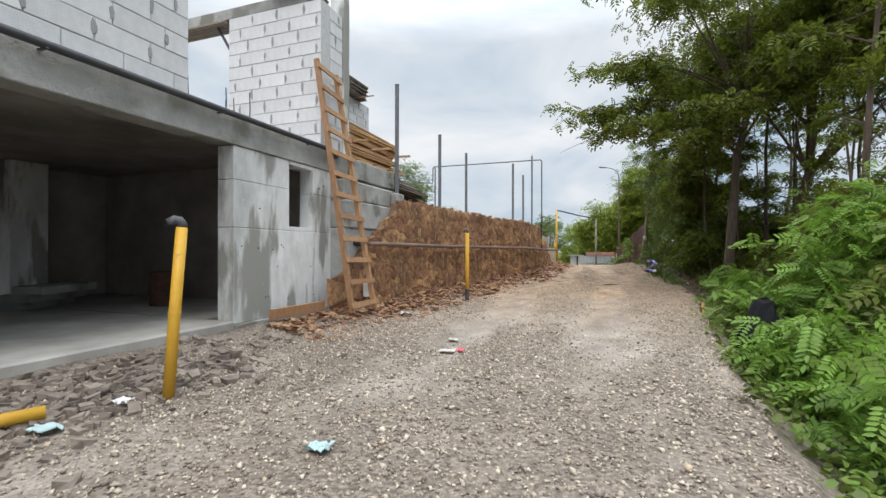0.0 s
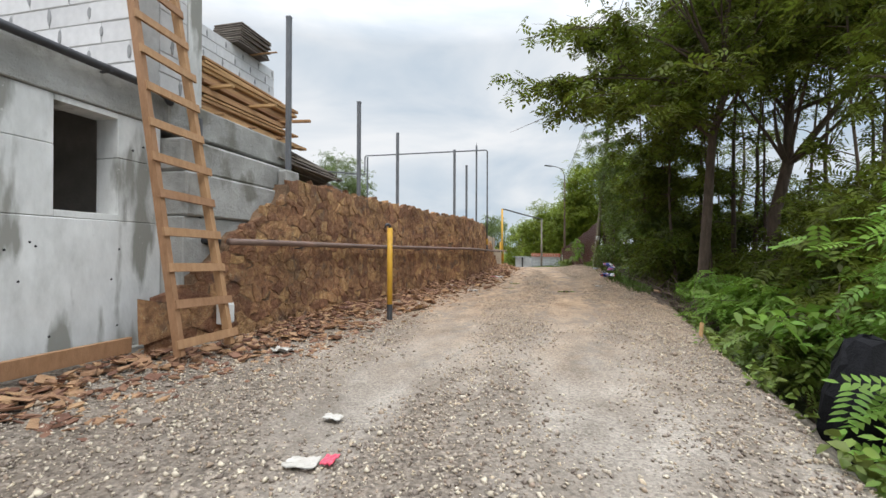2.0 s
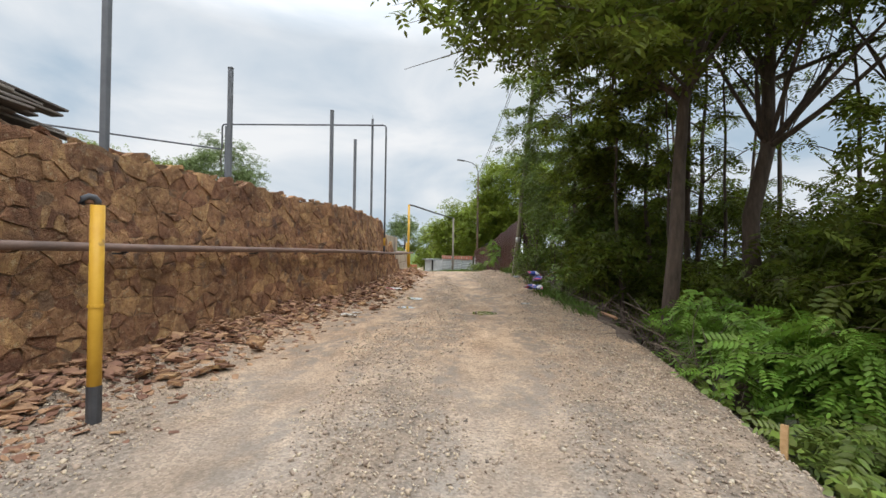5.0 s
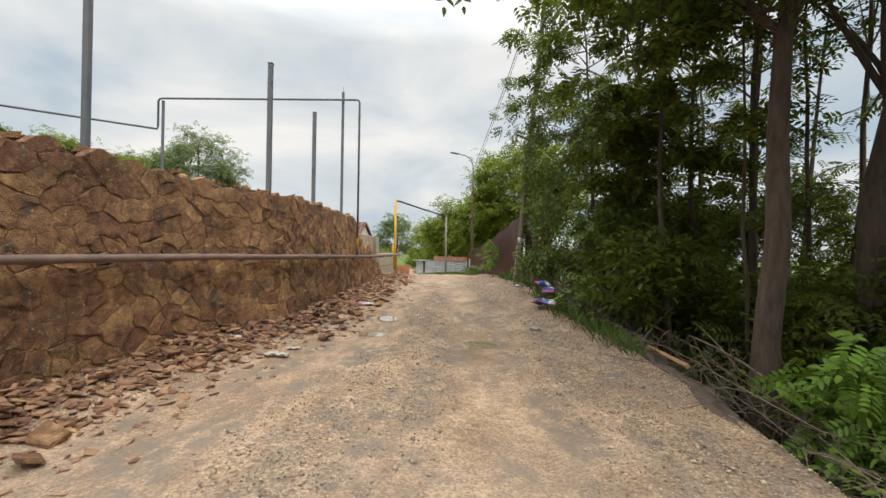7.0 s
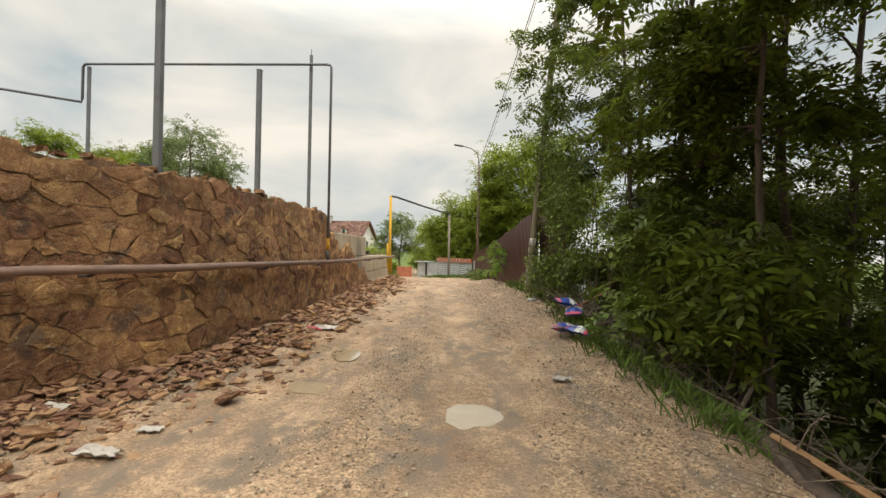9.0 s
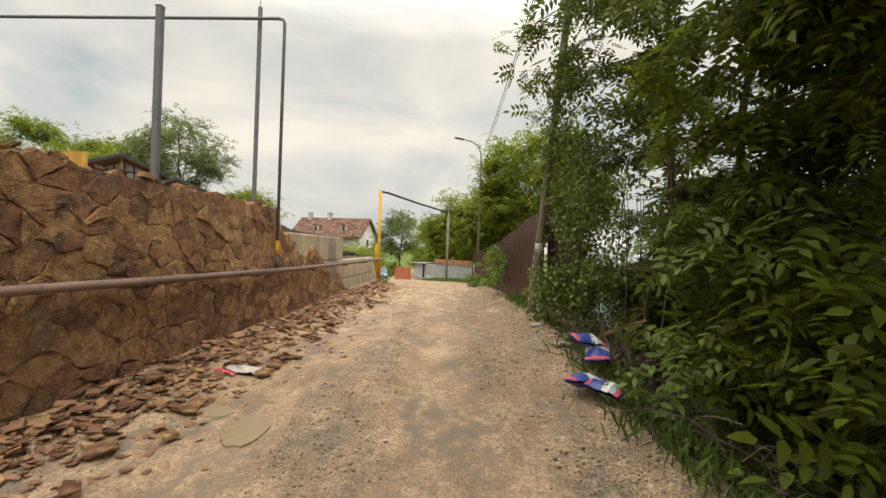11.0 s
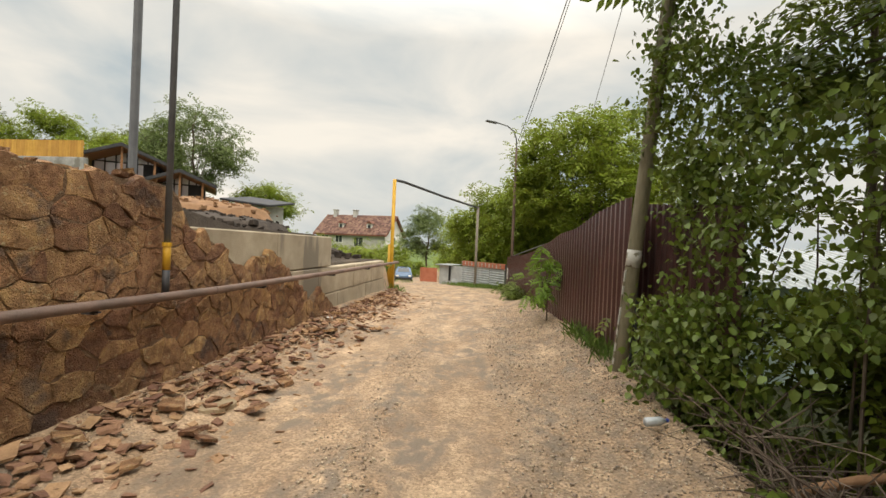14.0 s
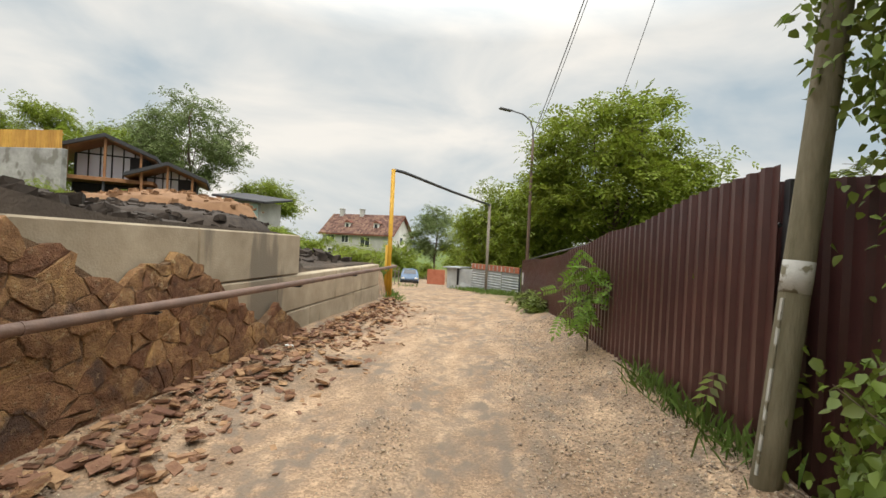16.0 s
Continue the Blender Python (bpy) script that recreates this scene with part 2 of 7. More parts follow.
# near-white base colour stands in for the bright reflection in the panes
CABGLASS = mat("cabin_glass_painted_sheen", [(0.74, 0.74, 0.82), (0.88, 0.88, 0.93)], 0.5, 0.1, 0, spec=0.8)
DARKROOF = mat("charcoal_roof", [(0.03, 0.03, 0.033), (0.05, 0.05, 0.055)], 4, 0.6, 0.1, 30)
TRIMWOOD = mat("soffit_boards", [(0.20, 0.09, 0.04), (0.32, 0.16, 0.075)], 4, 0.6, 0.15, 30)
OCHRE = mat("ochre_fence_boards", [(0.42, 0.22, 0.045), (0.55, 0.3, 0.07)], 3, 0.6, 0.1, 30, vary=0.15)
CARPAINT = mat("blue_grey_car_paint", [(0.06, 0.11, 0.19), (0.08, 0.14, 0.23)], 2, 0.25, 0, spec=0.6)
RUBBER = mat("rubber", [(0.015, 0.015, 0.015), (0.03, 0.03, 0.03)], 9, 0.8, 0.1)
WHITE = mat("white_plastic", [(0.6, 0.6, 0.58), (0.72, 0.72, 0.7)], 5, 0.5, 0.05)
BLUE = mat("blue_wrapper", [(0.015, 0.04, 0.22), (0.03, 0.075, 0.34)], 6, 0.3, 0.3, 14, spec=0.5)
CLOTH = mat("black_cloth", [(0.008, 0.008, 0.009), (0.018, 0.018, 0.02)], 9, 0.95, 0.4, 60, spec=0.1)
RED = mat("red_wrapper", [(0.55, 0.05, 0.09), (0.68, 0.11, 0.16)], 6, 0.35, 0.2, 14)
CLEAR = mat("crumpled_clear_film", [(0.36, 0.4, 0.42), (0.55, 0.58, 0.6)], 7, 0.2, 0.6, 14, spec=0.7)
TEAL = mat("pale_teal_sheet", [(0.34, 0.47, 0.46), (0.5, 0.62, 0.61)], 2, 0.5, 0.1, 20, big=0.15)
RUSTRED = mat("rust_red_sheet", [(0.3, 0.09, 0.05), (0.42, 0.15, 0.09)], 2, 0.6, 0.1, 20)
WATER = mat("muddy_puddle_water", [(0.31, 0.24, 0.15), (0.40, 0.32, 0.22)], 2, 0.0, 0.0, spec=1.0)
WATER.node_tree.nodes["Principled BSDF"].inputs["IOR"].default_value = 1.33
WATER.node_tree.nodes["Principled BSDF"].inputs["Coat Weight"].default_value = 0.6
PAPER = mat("wet_paper", [(0.36, 0.33, 0.29), (0.52, 0.49, 0.45)], 8, 0.8, 0.3, 20)
CABLE = mat("cable", [(0.02, 0.02, 0.02), (0.035, 0.035, 0.035)], 9, 0.6, 0)
RUSTY = mat("rusty_barrel_steel", [(0.05, 0.025, 0.018), (0.12, 0.06, 0.04)], 5, 0.8, 0.3, 40)


# ---- mesh helpers ----
def mesh_of(name, verts, faces, material, smooth=False):
    me = bpy.data.meshes.new(name)
    me.from_pydata([tuple(v) for v in verts], [], faces)
    me.materials.append(material)
    if smooth:
        me.polygons.foreach_set("use_smooth", [True] * len(me.polygons))
    me.update()
    return me


def part(name, geo, material, parent=None, label="", smooth=False):
    """Links (verts, faces) or a mesh as one object, under parent if there is one."""
    me = geo if isinstance(geo, bpy.types.Mesh) else mesh_of(name, geo[0], geo[1], material, smooth)
    ob = new(name, me)
    if parent:
        ob.parent = parent
    return tagged(ob, label)


def thing(name, at, label, category, group="", kind=""):
    ob = new(name)
    ob.empty_display_size = 0.1
    ob.location = at
    return tagged(ob, label, category, group, kind)


def join(*geos):
    v, f = [], []
    for a, b in geos:
        k = len(v)
        v += list(a)
        f += [tuple(i + k for i in q) for q in b]
    return v, f


def box(x0, x1, y0, y1, z0, z1, bev=0.0):
    """A box, with chamfered edges where bev is given."""
    if not bev:
        v = [(x, y, z) for z in (z0, z1) for y in (y0, y1) for x in (x0, x1)]
        return v, [(0, 2, 3, 1), (4, 5, 7, 6), (0, 1, 5, 4), (2, 6, 7, 3), (0, 4, 6, 2), (1, 3, 7, 5)]
    bm = bmesh.new()
    bmesh.ops.create_cube(bm, size=1.0)
    for w in bm.verts:
        w.co = Vector(((x0 + x1) / 2 + w.co.x * (x1 - x0), (y0 + y1) / 2 + w.co.y * (y1 - y0), (z0 + z1) / 2 + w.co.z * (z1 - z0)))
    bmesh.ops.bevel(bm, geom=list(bm.edges), offset=bev, segments=1, affect="EDGES")
    bm.verts.index_update()
    out = [tuple(w.co) for w in bm.verts], [tuple(w.index for w in p.verts) for p in bm.faces]
    bm.free()
    return out


def moved(geo, m):
    return [tuple(m @ Vector(v)) for v in geo[0]], geo[1]


def tube(points, radii, sides=8, caps=True):
    """A round tube along points; radii is one number or one for each point."""
    pts = [Vector(p) for p in points]
    rr = radii if isinstance(radii, (list, tuple)) else [radii] * len(pts)
    v, f = [], []
    up = Vector((0, 0, 1))
    for k, p in enumerate(pts):
        d = (pts[min(k + 1, len(pts) - 1)] - pts[max(k - 1, 0)]).normalized()
        a = d.cross(up if abs(d.z) < 0.95 else Vector((0, 1, 0))).normalized()
        b = d.cross(a).normalized()
        for i in range(sides):
            w = 2 * math.pi * i / sides
            v.append(tuple(p + (a * math.cos(w) + b * math.sin(w)) * rr[k]))
    for k in range(len(pts) - 1):
        for i in range(sides):
            j = (i + 1) % sides
            f.append((k * sides + i, k * sides + j, (k + 1) * sides + j, (k + 1) * sides + i))
    if caps:
        f.append(tuple(range(sides))[::-1])
        f.append(tuple((len(pts) - 1) * sides + i for i in range(sides)))
    return v, f


def raw_mesh(name, verts, faces, material):
    """A mesh from numpy arrays; all faces have the same count of corners."""
    me = bpy.data.meshes.new(name)
    nv, nf, k = len(verts), len(faces), faces.shape[1]
    me.vertices.add(nv)
    me.vertices.foreach_set("co", np.ascontiguousarray(verts, dtype=np.float32).ravel())
    me.loops.add(nf * k)
    me.loops.foreach_set("vertex_index", np.ascontiguousarray(faces, dtype=np.int32).ravel())
    me.polygons.add(nf)
    me.polygons.foreach_set("loop_start", np.arange(0, nf * k, k, dtype=np.int32))
    me.materials.append(material)
    me.update(calc_edges=True)
    return me


def frames_for(rng, n, droop=0.3, tilt=0.6):
    """n random turns: leaves that mostly lie flat, point outwards and droop a little."""
    yaw = rng.uniform(0, 2 * np.pi, n)
    pit = rng.normal(-droop, tilt * 0.6, n)
    rol = rng.normal(0, tilt, n)
    cy, sy, cp, sp, cr, sr = np.cos(yaw), np.sin(yaw), np.cos(pit), np.sin(pit), np.cos(rol), np.sin(rol)
    fwd = np.stack([cy * cp, sy * cp, sp], 1)
    side0 = np.stack([-sy, cy, np.zeros(n)], 1)
    up0 = np.cross(fwd, side0)
    side = side0 * cr[:, None] + up0 * sr[:, None]
    up = np.cross(fwd, side)
    return np.stack([fwd, side, up], 2)


def leaflet(length, width, segs=1, bend=0.12):
    """A pointed leaf along +x, folded at its midrib, in quads."""
    if segs == 1:
        v = [(0, 0, 0), (length * 0.45, width / 2, bend * width), (length, 0, -bend * length), (length * 0.45, -width / 2, bend * width)]
        return np.array(v), np.array([(0, 3, 2, 1)])
    v = [(0, 0, 0), (length * 0.3, width * 0.48, bend * width), (length * 0.68, width * 0.36, 0), (length, 0, -bend * length),
         (length * 0.68, -width * 0.36, 0), (length * 0.3, -width * 0.48, bend * width), (length * 0.5, 0, -0.1 * width)]
    return np.array(v), np.array([(0, 6, 2, 1), (0, 5, 4, 6), (6, 4, 3, 2)])


def frond(pairs=4, length=0.28, leaf=0.11, width=0.042, segs=1):
    """A feathered leaf: pairs of leaflets along a stalk, and one at its end."""
    lv, lf = leaflet(leaf, width, segs)
    vs, fs, k = [], [], 0
    for i in range(pairs):
        x = length * (0.18 + 0.8 * i / pairs)
        for s in (-1, 1):
            a = s * 1.05
            r = np.array([[np.cos(a), -np.sin(a), 0], [np.sin(a), np.cos(a), 0], [0, 0, 1]])
            vs.append(lv @ r.T + np.array([x, 0, -0.25 * x * x / length]))
            fs.append(lf + k)
            k += len(lv)
    vs.append(lv + np.array([length, 0, -0.25 * length]))
    fs.append(lf + k)
    return np.concatenate(vs), np.concatenate(fs)


def strew(name, pts, template, rng, material, droop=0.3, tilt=0.6, size=(0.7, 1.3)):
    """One mesh that holds the template at every point, each turned and sized by chance."""
    tv, tf = template
    n = len(pts)
    rot = frames_for(rng, n, droop, tilt)
    sc = rng.uniform(*size, n)
    v = np.einsum("nij,kj->nki", rot, tv) * sc[:, None, None] + pts[:, None, :]
    f = tf[None] + (np.arange(n) * len(tv))[:, None, None]
    return raw_mesh(name, v.reshape(-1, 3), f.reshape(-1, tf.shape[1]), material)


FR_FINE = frond(4, 0.30, 0.125, 0.05)
FR_NEAR = frond(6, 0.30, 0.088, 0.036, 2)
FR_FAR = frond(2, 0.34, 0.21, 0.10)
LF_IVY = leaflet(0.10, 0.08, 2, 0.15)
LF_WIDE = leaflet(0.19, 0.085, 2, 0.12)
LF_BROAD = leaflet(0.15, 0.115, 2, 0.14)
FR_BIG = frond(3, 0.30, 0.14, 0.062, 2)


# ---- the lie of the land ----
def wall_x(y):
    return float(np.interp(y, [0, 7, 8, 12, 16.2, 17.0, 18.5, 23, 27, 32], [-5.1, -4.75, -4.62, -4.38, -3.93, -3.48, -3.28, -3.24, -3.3, -3.43]))


def road_z(y):
    return float(np.interp(y, [-40, -5, 8, 12, 17, 20, 27, 33, 38, 43, 48, 64, 90, 400],
                           [-0.3, -0.25, -0.14, -0.1, -0.03, 0.13, 0.17, 0.08, -0.12, -0.4, -0.75, -1.95, -2.4, -6]))


def edge_x(y):
    rag = 0.10 * noise.noise(Vector((0.3, y * 0.9, 2.0))) + 0.06 * noise.noise(Vector((0.7, y * 2.7, 6.0)))
    return rag + float(np.interp(y, [-40, -3, 2.7, 5.7, 9.2, 13.6, 17, 19, 21, 24, 27, 31, 41, 60], [0.6, 0.6, 0.82, 1.06, 1.5, 2.05, 2.1, 1.9, 1.62, 1.62, 1.4, 1.2, 0.75, 0.4]))


def trodden(x, y):
    """How far the wheels have worn the gravel down to smooth clay, 0 to 1."""
    a = float(np.interp(y, [4, 8, 11, 13, 17, 21.4, 28, 33], [-2.2, -2.1, -2.3, -2.75, -2.1, -1.8, -2.1, -2.3]))
    b = float(np.interp(y, [4, 10, 13.3, 16.5, 20, 24, 28, 34], [-0.35, -0.15, 0.0, 0.0, -0.15, -0.3, -1.0, -1.3]))
    q = max(math.exp(-((x - a) / 0.55) ** 2), 0.95 * math.exp(-((x - b) / 0.42) ** 2)) * float(np.interp(y, [3.6, 6.5], [0, 1]))
    q += 0.55 * noise.noise(Vector((x * 0.9, y * 0.45, 5.0))) + 0.3 * noise.noise(Vector((x * 2.4, y * 1.5, 9.0)))
    return min(1.0, max(0.0, q))


def bank_z(d, y):
    """Height of the land d metres behind the foot of the wall."""
    base = float(np.interp(y, [-40, 7.0, 7.6, 8.4, 22, 24, 27, 28, 32.5, 34, 40, 60, 90], [-0.4, -0.4, 2.0, 2.2, 2.2, 1.9, 1.88, 1.26, 1.24, 0.7, 0.25, -1.2, -1.8]))
    slope = float(np.interp(y, [-40, 8, 20, 34, 50, 75, 120], [0.0, 0.0, 0.10, 0.17, 0.17, 0.03, 0.02]))
    return base + slope * max(0.0, min(d, 45) - 1.2)


def land(x, y):
    w, e = wall_x(y), edge_x(y)
    if y > 33.5:
        w -= (y - 33.5) * 0.28
    if x < w - 0.17:
        return bank_z(w - x, y)
    z = road_z(y)
    if x <= e:
        z += 0.16 * max(0.0, 1 - (x - w) / 0.9) * (1 if y < 33 else 0)
        z -= 0.035 * trodden(x, y)
        berm = float(np.interp(y, [14, 19, 23, 27, 31, 35], [0, 0.06, 0.30, 0.26, 0.18, 0]))
        z += berm * math.exp(-((x - e) / 0.55) ** 2)
        z += 0.022 * noise.noise(Vector((x * 1.3, y * 1.3, 0))) + 0.012 * noise.noise(Vector((x * 5, y * 5, 3)))
        for px, py, pr in ((0.0, 16.55, 0.4), (-1.75, 17.2, 0.36), (-1.7, 18.4, 0.4), (-2.2, 18.75, 0.3)):
            z -= 0.05 * math.exp(-((x - px) ** 2 + (y - py) ** 2) / pr ** 2)
        return z
    d = x - e
    berm = float(np.interp(y, [14, 19, 23, 27, 31, 35], [0, 0.06, 0.30, 0.26, 0.18, 0]))
    if y < 26:
        k = float(np.interp(y, [20, 26], [1, 0.25]))
    else:
        k = float(np.interp(y, [26, 42], [0.25, 0.05]))
    return z + berm * math.exp(-(d / 0.55) ** 2) - k * (0.75 * min(d, 2.5) + 0.42 * max(0, min(d, 22) - 2.5)) - 0.02 * max(0, min(d, 300) - 22)


def ground_material():
    """Road of gravel that turns to trodden clay, with grass and leaf litter beyond its edges."""
    m = mat("gravel_and_clay_road", [(0.10, 0.079, 0.061), (0.18, 0.147, 0.117), (0.29, 0.245, 0.20)], 26, 0.95, 0.55, 70, big=0.16, bigscale=0.9)
    n, l = m.node_tree.nodes, m.node_tree.links
    b = n["Principled BSDF"]
    grey = b.inputs["Base Color"].links[0].from_socket
    geo = n.new("ShaderNodeNewGeometry")
    sep = n.new("ShaderNodeSeparateXYZ")
    l.new(geo.outputs["Position"], sep.inputs["Vector"])

    def ramp(src, a, c):
        r = n.new("ShaderNodeMapRange")
        r.inputs["From Min"].default_value, r.inputs["From Max"].default_value = a, c
        l.new(src, r.inputs["Value"])
        return r.outputs["Result"]

    def math_node(op, p, q):
        k = n.new("ShaderNodeMath")
        k.operation = op
        for i, s in enumerate((p, q)):
            if isinstance(s, float):
                k.inputs[i].default_value = s
            else:
                l.new(s, k.inputs[i])
        return k.outputs["Value"]

    def noise_tex(scale, detail, stretch):
        mp = n.new("ShaderNodeMapping")
        mp.inputs["Scale"].default_value = stretch
        l.new(geo.outputs["Position"], mp.inputs["Vector"])
        t = n.new("ShaderNodeTexNoise")
        t.inputs["Scale"].default_value, t.inputs["Detail"].default_value = scale, detail
        l.new(mp.outputs["Vector"], t.inputs["Vector"])
        return t.outputs["Fac"]

    def mix(f, a, c):
        k = n.new("ShaderNodeMix")
        k.data_type = "RGBA"
        l.new(f, k.inputs["Factor"])
        for s, i in ((a, "A"), (c, "B")):
            if isinstance(s, tuple):
                k.inputs[i].default_value = (*s, 1)
            else:
                l.new(s, k.inputs[i])
        return k.outputs["Result"]

    def stones(scale, lo, hi, src):
        """Small stones pressed into the surface: a shade for each cell."""
        vo = n.new("ShaderNodeTexVoronoi")
        vo.inputs["Scale"].default_value = scale
        l.new(geo.outputs["Position"], vo.inputs["Vector"])
        sp = n.new("ShaderNodeSeparateColor")
        l.new(vo.outputs["Color"], sp.inputs["Color"])
        r = n.new("ShaderNodeMapRange")
        r.inputs["To Min"].default_value, r.inputs["To Max"].default_value = lo, hi
        l.new(sp.outputs["Red"], r.inputs["Value"])
        h = n.new("ShaderNodeHueSaturation")
        l.new(r.outputs["Result"], h.inputs["Value"])
        l.new(src, h.inputs["Color"])
        return h.outputs["Color"], vo.outputs["Distance"]

    grey, cell = stones(34.0, 0.62, 1.38, grey)
    bump2 = n.new("ShaderNodeBump")
    bump2.invert = True
    bump2.inputs["Strength"].default_value, bump2.inputs["Distance"].default_value = 0.5, 0.02
    l.new(cell, bump2.inputs["Height"])
    old = b.inputs["Normal"].links[0].from_socket
    l.new(old, bump2.inputs["Normal"])
    l.new(bump2.outputs["Normal"], b.inputs["Normal"])
    clay_col = mix(ramp(noise_tex(3.0, 8.0, (1, 0.5, 1)), 0.3, 0.7), (0.25, 0.163, 0.102), (0.45, 0.315, 0.205))
    clay_col, _ = stones(60.0, 0.68, 1.3, clay_col)
    clay_col, _ = stones(17.0, 0.85, 1.12, clay_col)
    rough_col = mix(ramp(noise_tex(7.0, 8.0, (1, 0.7, 1)), 0.42, 0.62), (0.20, 0.155, 0.118), clay_col)
    clay_col = mix(ramp(noise_tex(1.7, 6.0, (1.3, 0.5, 1)), 0.4, 0.6), clay_col, rough_col)
    dust = mix(ramp(noise_tex(2.2, 8.0, (1, 0.6, 1)), 0.3, 0.7), (0.19, 0.16, 0.13), (0.38, 0.335, 0.285))
    clay_col = mix(ramp(sep.outputs["Y"], 6.0, 13.5), stones(60.0, 0.7, 1.25, dust)[0], clay_col)
    # wheel lanes worn smooth
    worn = n.new("ShaderNodeAttribute")
    worn.attribute_name = "worn"
    lane = worn.outputs["Fac"]
    base = math_node("ADD", noise_tex(1.1, 5.0, (1.2, 0.4, 1)), math_node("MULTIPLY", ramp(sep.outputs["Y"], 2.0, 20.0), 0.26))
    patch = ramp(math_node("ADD", base, math_node("MULTIPLY", lane, 0.42)), 0.56, 0.8)
    grey = mix(ramp(sep.outputs["Y"], 6.0, 13.0), grey, stones(40.0, 0.6, 1.35, clay_col)[0])
    col = mix(patch, grey, clay_col)
    damp = ramp(noise_tex(0.7, 5.0, (1, 0.55, 1)), 0.56, 0.68)
    col = mix(math_node("MULTIPLY", damp, 0.4), col, (0.15, 0.112, 0.08))
    # grass on the banks, leaf mould on the slope
    banks = ramp(math_node("ADD", sep.outputs["Z"], math_node("MULTIPLY", noise_tex(2.0, 4.0, (1, 1, 1)), 0.5)), 1.1, 1.5)
    col = mix(banks, col, mix(ramp(sep.outputs["Y"], 32.0, 40.0), mix(noise_tex(2.6, 7.0, (1, 1, 1)), (0.022, 0.017, 0.013), (0.075, 0.055, 0.04)), mix(noise_tex(1.3, 5.0, (1, 1, 1)), (0.06, 0.09, 0.02), (0.15, 0.11, 0.06))))
    slope = ramp(sep.outputs["X"], 2.0, 2.6)
    col = mix(slope, col, mix(noise_tex(2.4, 6.0, (1, 1, 1)), (0.03, 0.024, 0.015), (0.055, 0.07, 0.022)))
    far = ramp(sep.outputs["Y"], 36.0, 46.0)
    side = math_node("MAXIMUM", ramp(math_node("MULTIPLY", sep.outputs["X"], -1.0), 9.0, 12.0), ramp(sep.outputs["X"], -1.5, 0.0))
    col = mix(math_node("MULTIPLY", far, side), col, (0.085, 0.125, 0.03))
    l.new(col, b.inputs["Base Color"])
    return m


def build_ground():
    ys = list(np.arange(-60, -4, 7.0)) + list(np.arange(-4, 34, 0.16)) + list(np.arange(34, 70, 0.8)) + [75, 82, 90, 100, 120, 150, 200, 280, 400, 700, 1500]
    left = [1500, 600, 300, 150, 90, 60, 45, 36, 30, 25, 21, 17, 14, 11, 9, 7, 5.5, 4, 3, 2, 1.2, 0.6, 0.3]
    cols = 40
    right = [0.08, 0.2, 0.4, 0.7, 1.1, 1.6, 2.2, 3, 4, 5.5, 7.5, 10, 14, 19, 25, 35, 50, 80, 150, 300, 600, 1500]
    v = []
    for y in ys:
        w, e = wall_x(y), edge_x(y)
        if y > 33.5:
            w -= (y - 33.5) * 0.28
        xs = [w - d for d in left] + [w - 0.12 + (e - w + 0.12) * i / (cols - 1) for i in range(cols)] + [e + d for d in right]
        v += [(x, y, land(x, y)) for x in xs]
    nx = len(left) + cols + len(right)
    f = [(r * nx + c, r * nx + c + 1, (r + 1) * nx + c + 1, (r + 1) * nx + c) for r in range(len(ys) - 1) for c in range(nx - 1)]
    me = mesh_of("ground", v, f, ground_material(), True)
    worn = me.attributes.new("worn", "FLOAT", "POINT")
    worn.data.foreach_set("value", [trodden(x, y) if -6 < x < 4 and y < 60 else 0.0 for x, y, _ in v])
    tagged(new("ground", me), "unpaved road of gravel and tan clay between banks", "ground", kind="structure")


build_ground()


